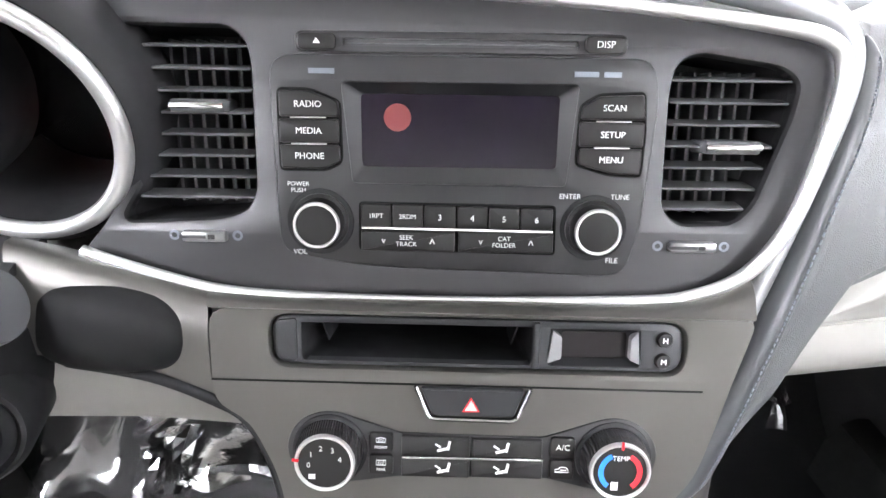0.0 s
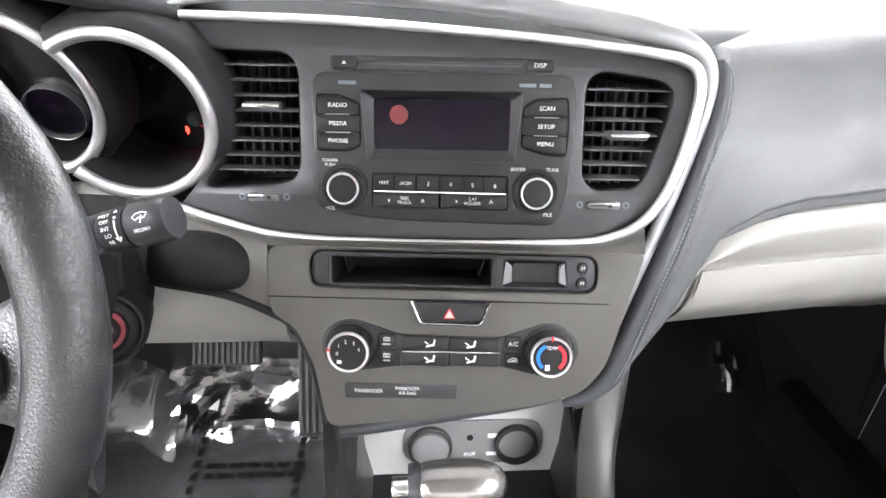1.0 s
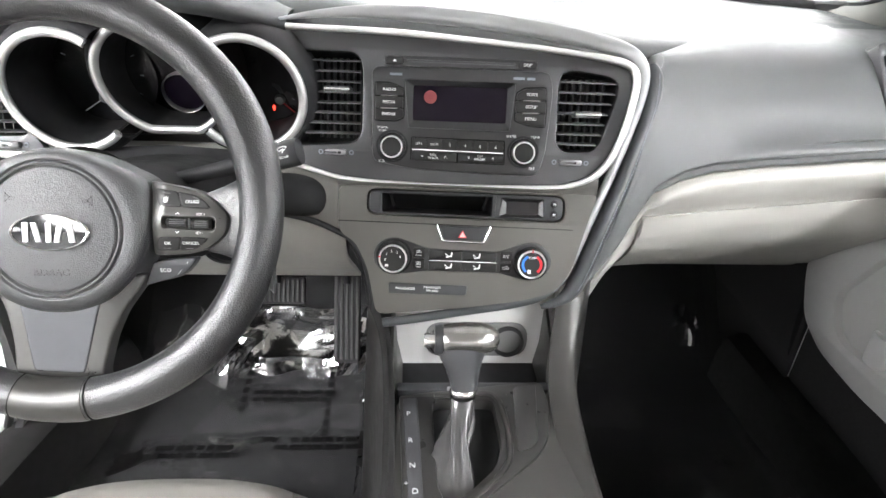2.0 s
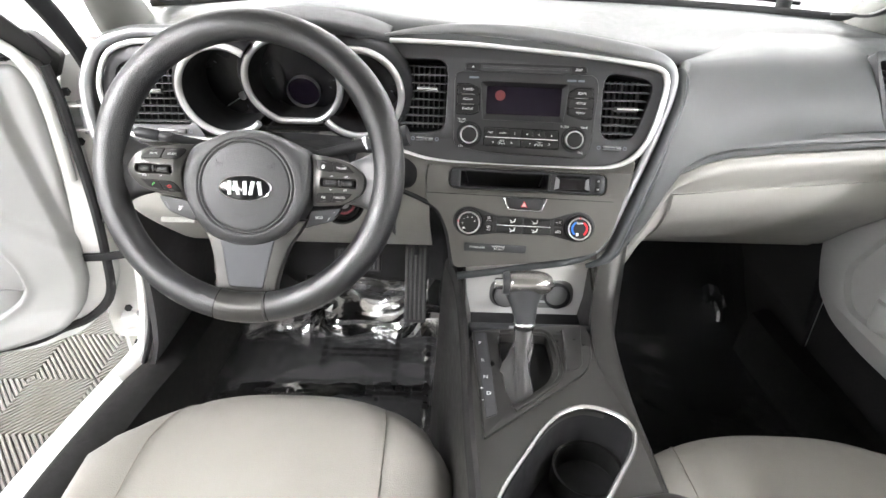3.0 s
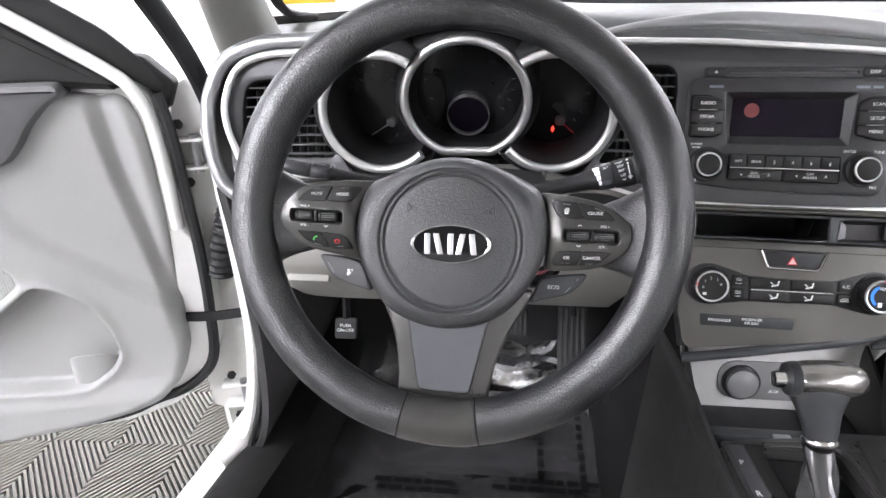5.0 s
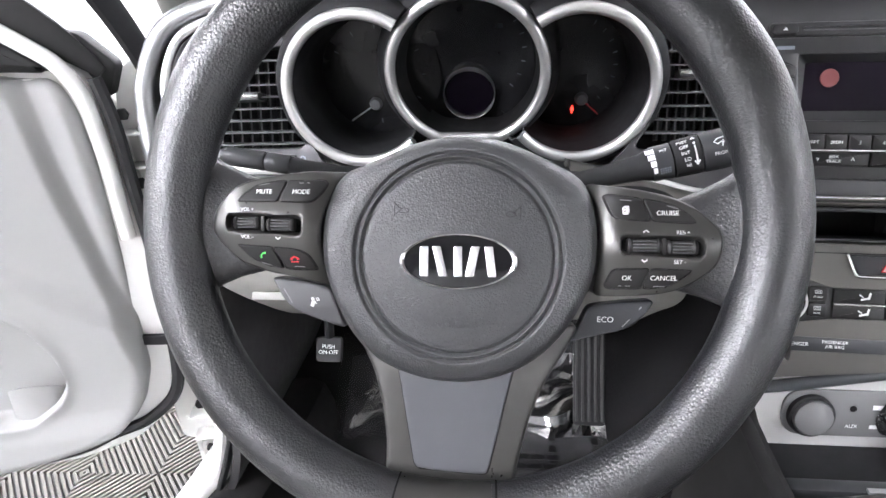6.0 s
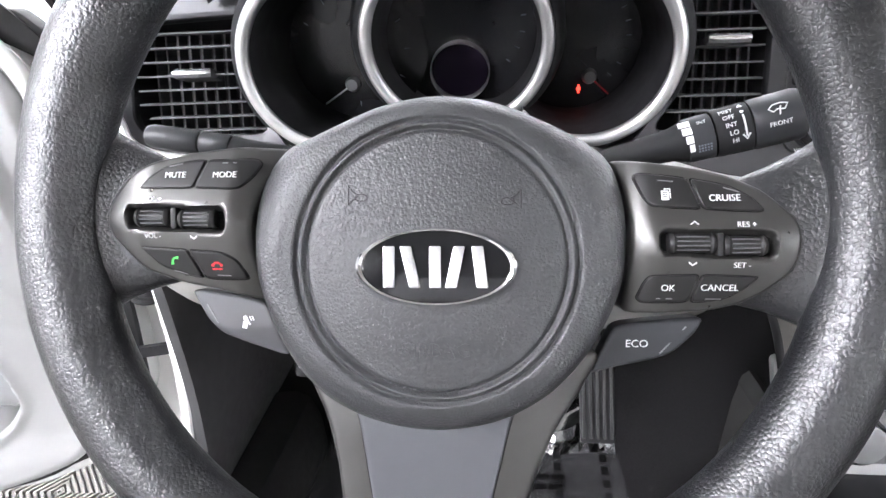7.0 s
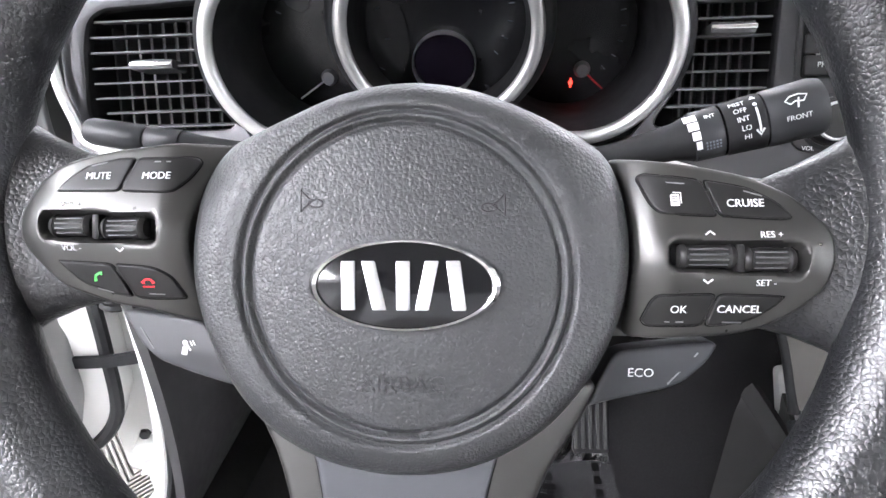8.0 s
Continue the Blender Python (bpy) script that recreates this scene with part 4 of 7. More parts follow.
def thumbwheels():
    for M, u0, u1, v0, v1 in ((RAD, -0.167, -0.140, -0.068, -0.0612), (RAD, 0.131, 0.160, -0.0705, -0.064), (LEFT, 0.005, 0.05, -0.0615, -0.054)):
        t = thing("vent_thumbwheel", "satin silver thumbwheel under an air vent", "thumbwheel", wp(M, (u0 + u1) / 2, v0), "vent thumbwheels")
        part("wheel", block(M, u0, v0, -0.004, u1, v1, 0.005, 0.0018), THUMB, t)
        part("pointer", block(M, (u0 + u1) / 2 - 0.002 + 0.005, v0 + 0.002, 0.005, (u0 + u1) / 2 + 0.002 + 0.005, v1 - 0.002, 0.0056, 0), BUTTON, t, smooth=0)
        part("slot", block(M, u0 - 0.001, (v0 + v1) / 2 - 0.001, 0.005, u1 - 0.012, (v0 + v1) / 2 + 0.001, 0.0053, 0), PLASTIC, t, smooth=0)
        for u in (u0 - 0.006, u1 + 0.006):
            part("printed_mark", lathe(at(M, u, (v0 + v1) / 2, 0.0), [(0.0017, 0.0003), (0.0017, 0.0006), (0.0032, 0.0006), (0.0032, 0.0003)], 16), FAINT, t, smooth=0)


thumbwheels()


# ---- instrument cluster ----
def build_cluster():
    cl = thing("instrument_cluster", "three chrome-ringed black gauges with a red warning lamp lit", "instrument cluster", (-0.367, 0.33, 0.99))
    gauges = [(-0.468, 0.2655, 1.0722, 0.0695, -4), (-0.3666, 0.2965, 1.0815, 0.0757, -15), (-0.2612, 0.277, 1.0705, 0.0695, -6)]
    cx, cz, cr = -0.3666, 1.0815, 0.0767
    union = []
    for gi, (x, y, z, r, rake) in enumerate(gauges):
        M = panel_frame(x, y, z, rake)
        n = 96
        arc = []
        for k in range(n + 1):
            a = 2 * math.pi * k / n
            u, v = r * math.cos(a), r * math.sin(a)
            if gi != 1 and (x + u - cx) ** 2 + (z + v - cz) ** 2 < (cr + 0.001) ** 2:
                continue
            if gi == 1:
                v = max(v, -0.0690)
            arc.append((a, u, v))
        if gi == 2:  # start after the gap
            arc = [q for q in arc if q[0] < math.pi] + [q for q in arc if q[0] >= math.pi]
            k0 = max(range(len(arc) - 1), key=lambda k: arc[k + 1][0] - arc[k][0])
            arc = arc[k0 + 1:] + arc[1:k0 + 1]
        ring = [wp(M, u, v, 0.0) for a, u, v in arc]
        closed = gi == 1
        if closed:
            ring = ring[:-1]
        g = part("gauge_ring", sweep(ring, oval(0.0054, 0.0055, 14), zaxis(M), closed), BRIGHT, cl, "bright chrome gauge ring")
        depth = 0.105
        sc = 0.93
        rr = []
        for f, s in ((0.0, 0.985), (0.3, 0.965), (1.0, sc)):
            rr.append([wp(M, u * s, v * s + math.tan(radians(rake)) * depth * f, -depth * f) for a, u, v in arc])
        part("gauge_cone", solid(rr, 0.002), BLACK, g)
        rr = []
        for dr, w in ((0.0, -0.002), (0.006, -0.001), (0.011, -0.005), (0.015, -0.014), (0.017, -0.05)):
            f = (r + dr) / r
            rr.append([wp(M, u * f, v * f, w) for a, u, v in arc])
        part("gauge_hood", solid(rr, 0.002), BLACK, g, "matt charcoal gauge hood")
        inside = M.inverted() @ Vector(((-0.4738, 0.3556, 1.041), (-0.369, 0.366, 1.0485), (-0.2445, 0.377, 1.038))[gi])
        fd = 0.010 - inside.z
        part("gauge_face", lathe(at(M, 0, math.tan(radians(rake)) * fd, -fd), [(0, 0), (r * 0.99, 0), (r * 0.99, -0.003), (0, -0.003)], 48), FACE, g)
        # dial marks
        if gi != 1:
            M2 = at(M, inside.x, inside.y, -fd + 0.001)
            part("needle_hub", lathe(M2, [(0, 0.006), (0.0055, 0.0055), (0.0075, 0.001), (0.0075, -0.001), (0, -0.001)], 20), SMOOTHG, g)
            if gi == 0:
                part("needle", block(M2 @ pose(0, 0, 0, 0, 0, 212), 0.004, -0.0008, 0.002, 0.034, 0.0008, 0.003, 0.0003, 1), PRINT, g)
            else:
                part("needle", block(M2 @ pose(0, 0, 0, 0, 0, -42), 0.006, -0.0008, 0.002, 0.026, 0.0008, 0.003, 0.0003, 1), RED, g)
                part("warning_lamp", join(disc(at(M2, -0.0095, -0.012), 0, 0, 0.0021, -0.0005, 0.0006, 12), block(at(M2, -0.0095, -0.012), -0.0009, -0.0042, -0.0005, 0.0009, 0.004, 0.0006, 0)), REDLIT, g, "lit red warning lamp")
        else:
            M2 = at(M, inside.x, inside.y, inside.z)
            part("inner_ring", lathe(M2, [(0.0278, -0.010), (0.0286, -0.010), (0.0286, 0.0), (0.0282, 0.0004), (0.0278, 0.0)], 48), BRIGHT, g, "thin silver inner ring")
            part("inner_screen", lathe(M2, [(0, -0.006), (0.0265, -0.006), (0.0265, -0.009), (0, -0.009)], 40), SCREEN, g)
            for k in range(9):
                a = radians(-40 + 15 * k)
                part("printed_mark", block(at(M, 0, -0.006, -fd + 0.0005) @ pose(0, 0, 0, 0, 0, math.degrees(a)), 0.055, -0.0004, 0, 0.060, 0.0004, 0.0004, 0), FAINT, g, smooth=0)
            label_part("120", 0.006, M, 0.030, 0.022, -fd + 0.001, g, FAINT)
        if gi != 1:
            for k in range(9):
                a = radians(150 - 30 * k) if gi == 0 else radians(60 - 15 * k)
                part("printed_mark", block(at(M, 0, -0.006, -fd + 0.0005) @ pose(0, 0, 0, 0, 0, math.degrees(a)), 0.048, -0.0004, 0, 0.053, 0.0004, 0.0004, 0), FAINT, g, smooth=0)
        union.append((x, z, r))
    part("surround", block(ID, -0.545, 0.42, 0.97, -0.195, 0.45, 1.16, 0.01), BLACK, cl, "matt charcoal gauge housing")
    rings = [cat([(x, 0.285, 1.004 - 0.01 * abs(x + 0.367) / 0.17), (x, 0.25, 0.996), (x, 0.215, 0.985), (x, 0.20, 0.955)], 4) for x in (-0.49, -0.45, -0.41, -0.367, -0.33, -0.29, -0.26)]
    part("lower_cover", solid(rings, 0.006), BLACK, cl, "dark cover under the gauges")
    # visor over the gauges
    rings = []
    for k in range(15):
        f = -1 + 1.78 * k / 14
        yo = 0.014 * f * f + 0.12 * max(0.0, f - 0.55)
        x = cx + 0.2 * f
        zt = 1.178 - 0.045 * abs(f) ** 2.2
        rings.append(cat([(x, 0.272 + yo, zt - 0.012), (x, 0.268 + yo, zt - 0.002), (x, 0.283 + yo, zt + 0.006), (x, 0.345, zt + 0.010), (x, 0.42, zt + 0.004)], 4))
    part("visor", solid(rings, 0.01), VISOR, cl, "soft charcoal visor over the gauges")
    return cl


VISOR = mat("matt_visor", (0.020, 0.021, 0.022), 0.7, grain=0.3, gscale=1000, gkind="voronoi", spec=0.25)
FACE = mat("gauge_black", (0.010, 0.010, 0.011), 0.25, vary=0.3)
SMOOTHG = mat("mid_grey_plastic", (0.16, 0.16, 0.165), 0.4)
build_cluster()


# ---- radio ----
def build_radio():
    ra = thing("car_radio", "black car radio with two silver-ringed knobs and a dark display", "radio", (0.0, 0.27, 0.98))
    out = [(-0.107, -0.074), (-0.05, -0.083), (0.104, -0.087), (0.112, -0.06), (0.117, 0.02), (0.112, 0.0425), (-0.109, 0.0425)]
    hole = rpoly([(-0.062, -0.0305), (0.0655, -0.031), (0.070, 0.0275), (-0.0675, 0.0275)], 0.003, 4)
    part("front_panel", plate(RAD, out, -0.006, 0.003, bev=0.0015, r=[0.012, 0.02, 0.012, 0.02, 0.02, 0.014, 0.014], holes=[hole], hbev=0.001, n=5), RADIOB, ra)
    inner = rpoly(rect(-0.057, -0.0212, 0.0605, 0.0212), 0.003, 4)
    part("display_surround", loft([[wp(RAD, q.x, q.y, 0.002) for q in hole], [wp(RAD, q.x, q.y, -0.0065) for q in inner]], True, False), RADIOB, ra)
    d = part("display", block(RAD, -0.0585, -0.0225, -0.010, 0.062, 0.0225, -0.0062, 0), SCREEN, ra, "dark display with a red dot", smooth=0)
    part("red_dot", disc(RAD, -0.0357, 0.0078, 0.0082, -0.0064, -0.0056, 28), REDDOT, d, "dim red dot")
    # disc slot with its two keys
    s = part("disc_slot", plate(RAD, rect(-0.0935, 0.0438, 0.096, 0.0555), -0.003, 0.0022, bev=0.001, r=0.005, holes=[rpoly(rect(-0.066, 0.0472, 0.068, 0.0515), 0.0018, 3)]), RADIOB, ra)
    part("slot_inside", block(RAD, -0.067, 0.046, -0.004, 0.069, 0.053, -0.0025, 0), DEEP, s, smooth=0)
    part("slot_lip", block(RAD, -0.064, 0.0488, -0.002, 0.066, 0.0495, 0.001, 0), SLAT, s, smooth=0)
    for u0, u1, t in ((-0.0915, -0.0695, "eject"), (0.0715, 0.0945, "disp")):
        k = part("key", plate(RAD, rect(u0, 0.0448, u1, 0.0542), 0.0, 0.0045, bev=0.0012, r=0.004), BUTTON, ra)
        if t == "disp":
            label_part("DISP", 0.0054, RAD, (u0 + u1) / 2, 0.0495, 0.0046, k)
        else:
            bm = plate(RAD, [((u0 + u1) / 2 - 0.002, 0.0484), ((u0 + u1) / 2 + 0.002, 0.0484), ((u0 + u1) / 2, 0.0512)], 0.0045, 0.0048, r=0.0)
            part("lettering", bm, PRINT, k, smooth=0)
    left = [("RADIO", [(-0.1035, 0.0078), (-0.069, 0.0078), (-0.069, 0.0165), (-0.086, 0.0225), (-0.1035, 0.0225)]), ("MEDIA", rect(-0.104, -0.0072, -0.069, 0.0066)), ("PHONE", [(-0.1035, -0.0223), (-0.078, -0.0223), (-0.0685, -0.018), (-0.069, -0.0082), (-0.104, -0.0082)])]
    right = [("SCAN", [(0.0715, 0.0082), (0.109, 0.0082), (0.107, 0.0228), (0.082, 0.0215), (0.072, 0.0155)]), ("SETUP", rect(0.071, -0.0072, 0.109, 0.0070)), ("MENU", [(0.0715, -0.0082), (0.0712, -0.0175), (0.092, -0.0231), (0.1085, -0.0235), (0.1087, -0.0082)])]
    for side, uc in ((left, -0.0865), (right, 0.0905)):
        ring = [(-0.105, -0.024), (-0.077, -0.024), (-0.067, -0.019), (-0.0675, 0.0172), (-0.0855, 0.0242), (-0.105, 0.0242)] if side is left else [(0.0695, -0.0185), (0.091, -0.0248), (0.1100, -0.0252), (0.1108, 0.0), (0.1085, 0.0245), (0.081, 0.0232), (0.0703, 0.0165)]
        part("key_gap", plate(RAD, ring, 0.0026, 0.0033, r=0.004), DEEP, ra)
        for k, (t, poly) in enumerate(side):
            b = part("key", plate(RAD, poly, 0.002, 0.0058, bev=0.0012, r=0.002), BUTTON, ra)
            label_part(t, 0.0052, RAD, uc, (0.0148, -0.0003, -0.0148)[k], 0.0059, b)
        for v in (0.0073, -0.0078):
            part("chrome_line", block(RAD, uc - 0.0105, v - 0.0006, 0.004, uc + 0.0105, v + 0.0006, 0.0062, 0.0003, 1), CHROME, ra)
    # preset rows
    part("key_gap", plate(RAD, [(-0.0590, -0.0715), (0.0615, -0.0735), (0.0605, -0.0425), (-0.0585, -0.0415)], 0.0026, 0.0033, r=0.003), DEEP, ra)
    us = (-0.0575, -0.0385, -0.0194, 0.0005, 0.0197, 0.0388, 0.059)
    for k, t in enumerate(("1RPT", "2RDM", "3", "4", "5", "6")):
        b = part("preset_key", plate(RAD, rect(us[k] + 0.0004, -0.0566 - 0.00012 * k, us[k + 1] - 0.0004, -0.0428 - 0.0003 * k), 0.002, 0.0055, bev=0.0008, r=0.001), BUTTON, ra)
        label_part(t, 0.0050 if k > 1 else 0.0040, RAD, (us[k] + us[k + 1]) / 2, -0.0500 - 0.0003 * k, 0.0056, b)
    part("chrome_line", block(at(RAD, 0.001, -0.0578, 0, -0.5), -0.058, -0.0008, 0.004, 0.058, 0.0008, 0.0062, 0.0003, 1), CHROME, ra)
    for u0, u1, t in ((-0.0575, 0.0, "SEEK\nTRACK"), (0.0015, 0.060, "CAT\nFOLDER")):
        b = part("rocker_key", plate(RAD, rect(u0 + 0.0004, -0.0718, u1 - 0.0004, -0.0592), 0.002, 0.0055, bev=0.0009, r=0.001), BUTTON, ra)
        label_part(t, 0.0040, RAD, (u0 + u1) / 2 - 0.001, -0.0652, 0.0056, b)
        label_part("v", 0.006, RAD, u0 + 0.014, -0.0650, 0.0056, b)
        label_part("^", 0.008, RAD, u1 - 0.014, -0.0668, 0.0056, b)
    for u, v, t, sz in ((-0.0945, -0.0335, "POWER\nPUSH", 0.0038), (-0.0950, -0.0735, "VOL", 0.0044), (0.0685, -0.0370, "ENTER", 0.0044), (0.0985, -0.0370, "TUNE", 0.0044), (0.0965, -0.0765, "FILE", 0.0046)):
        label_part(t, sz, RAD, u, v, 0.0031, ra)
    bar(RAD, -0.0785, 0.0335, 0.003, 0.015, 0.003, ra, FAINT)
    bar(RAD, 0.0735, 0.0335, 0.003, 0.014, 0.003, ra, FAINT)
    bar(RAD, 0.0885, 0.0335, 0.003, 0.010, 0.003, ra, FAINT)
    for u, v in ((-0.0820, -0.0545), (0.0838, -0.0562)):
        knob = part("knob", lathe(at(RAD, u, v), [(0.0175, 0.001), (0.0172, 0.0045), (0.0152, 0.006), (0.0146, 0.0125), (0.0138, 0.0148)], 48), BUTTON, ra, "black rotary knob")
        part("silver_ring", lathe(at(RAD, u, v), [(0.0140, 0.0140), (0.0139, 0.0156), (0.0132, 0.0166), (0.0122, 0.0165), (0.0118, 0.0154)], 48), BRIGHT, knob, "silver knob ring")
        part("cap", lathe(at(RAD, u, v), [(0.0119, 0.0156), (0.0100, 0.0160), (0, 0.0163)], 40), BUTTON, knob)
        part("skirt", lathe(at(RAD, u, v), [(0.0205, 0.0028), (0.0200, 0.0036), (0.0175, 0.0038)], 48), BLACK, knob)
    return ra


build_radio()


# ---- storage pocket with clock, hazard switch, airbag lamp ----
GLOSSD = mat("dark_clock_glass", (0.010, 0.008, 0.009), 0.2, spec=0.3)


def build_pocket():
    po = thing("storage_pocket", "open black storage pocket with a dark clock beside it", "storage pocket", (0.01, 0.23, 0.94))
    op = rpoly([(-0.0955, 0.0225), (0.0425, 0.0228), (0.0425, 0.0492), (-0.0955, 0.0488)], 0.004, 4)
    clk = rpoly([(0.052, 0.0235), (0.108, 0.0238), (0.106, 0.0488), (0.054, 0.0486)], 0.004, 4)
    part("frame", plate(CLI, rect(-0.1138, 0.0202, 0.1328, 0.0518), -0.012, -0.003, bev=0.003, r=0.012, holes=[op, clk], hbev=0.0015, n=5), SMOOTH, po)
    rings = [[wp(CLI, q.x, q.y, -0.004) for q in op], [wp(CLI, q.x * 0.95, q.y - 0.002, -0.09) for q in op]]
    bm = loft(rings, True, False)
    bm.faces.new([bm.verts.new(q) for q in rings[1]])
    part("tray", bm, BLACK, po)
    for u in (-0.088, 0.036):
        part("rib", block(at(CLI, u, 0.036, -0.03) @ pose(0, 0, 0, 0, 0, 18 if u < 0 else -18), -0.0005, -0.010, -0.03, 0.0005, 0.010, 0.0, 0.0002, 1), PLASTIC, po)
    c2 = rpoly([(0.0620, 0.0258), (0.1010, 0.0262), (0.1010, 0.0425), (0.0620, 0.0422)], 0.003, 4)
    part("clock_surround", loft([[wp(CLI, q.x, q.y, -0.004) for q in clk], [wp(CLI, q.x, q.y, -0.013) for q in c2]], True, False), BLACK, po, "black clock surround")
    for u0, u1, v0, v1 in ((0.0522, 0.0605, 0.0246, 0.0460), (0.1080, 0.1015, 0.0250, 0.0462)):
        part("clock_cheek", plate(CLI, [(u0, v0), (u1, v0 + 0.003), (u1, v1 - 0.005), (u0 + (u1 - u0) * 0.3, v1)], -0.009, -0.0035, bev=0.0006, r=0.001), SMOOTHG, po, "grey cheek beside the clock")
    part("clock_screen", block(CLI, 0.061, 0.025, -0.016, 0.102, 0.044, -0.0125, 0), GLOSSD, po, "dark clock screen", smooth=0)
    part("divider", block(CLI, 0.0432, 0.0215, -0.010, 0.0470, 0.0505, -0.001, 0.001), SMOOTH, po)
    part("side_wedge", plate(CLI, [(-0.111, 0.024), (-0.098, 0.022), (-0.098, 0.05), (-0.111, 0.048)], -0.006, -0.0018, bev=0.0015, r=0.003), SMOOTH, po)
    for v, t in ((0.0418, "H"), (0.0285, "M")):
        b = part("button", lathe(at(CLI, 0.1205, v, -0.003), [(0.0048, 0), (0.0046, 0.002), (0.004, 0.0026), (0, 0.0028)], 20), BUTTON, po)
        label_part(t, 0.0048, CLI, 0.1205, v, 0.0, b)
    return po


build_pocket()


PINK = mat("pale_pink_print", (0.72, 0.50, 0.48), 0.5)


def build_hazard():
    hz = thing("hazard_switch", "dark hazard switch in a bright silver bracket", "switch", (0.008, 0.205, 0.915))
    part("key", plate(CLI, [(-0.0235, 0.0098), (0.0392, 0.0098), (0.033, -0.008), (-0.016, -0.008)], -0.002, 0.003, bev=0.0012, r=0.002), SMOOTH, hz)
    path = [wp(CLI, q[0], q[1], 0.0022) for q in rpoly([(-0.0262, 0.0105), (-0.0176, -0.0098), (0.0344, -0.0102), (0.0424, 0.0105)], [0, 0.004, 0.004, 0], 4)]
    part("bracket", sweep(path, oval(0.0022, 0.0014, 8), zaxis(CLI)), CHROME, hz, "silver bracket")
    tri = [Vector(q) for q in ((0.0018, -0.0048), (0.0126, -0.0046), (0.0070, 0.0048))]
    part("triangle", plate(CLI, tri, 0.003, 0.0034, r=0.0006, holes=[inset(tri, 0.0022)]), RED, hz, "red and white triangle", smooth=0)
    part("triangle_fill", plate(CLI, inset(tri, 0.0009), 0.003, 0.0036, rounded=True), PINK, hz, smooth=0)
    lamp = thing("airbag_lamp", "dark airbag lamp strip with pale lettering", "lamp panel", (-0.035, 0.18, 0.85))
    part("plate", plate(CLI, [(-0.0840, -0.0808), (0.0150, -0.0795), (0.0160, -0.0668), (-0.0848, -0.0668)], -0.002, 0.0012, bev=0.0006, r=0.0025), SMOOTH, lamp)
    label_part("PASSENGER", 0.0048, CLI, -0.063, -0.0738, 0.0013, lamp)
    label_part("PASSENGER\nAIR BAG", 0.0042, CLI, -0.0285, -0.0730, 0.0013, lamp)


build_hazard()


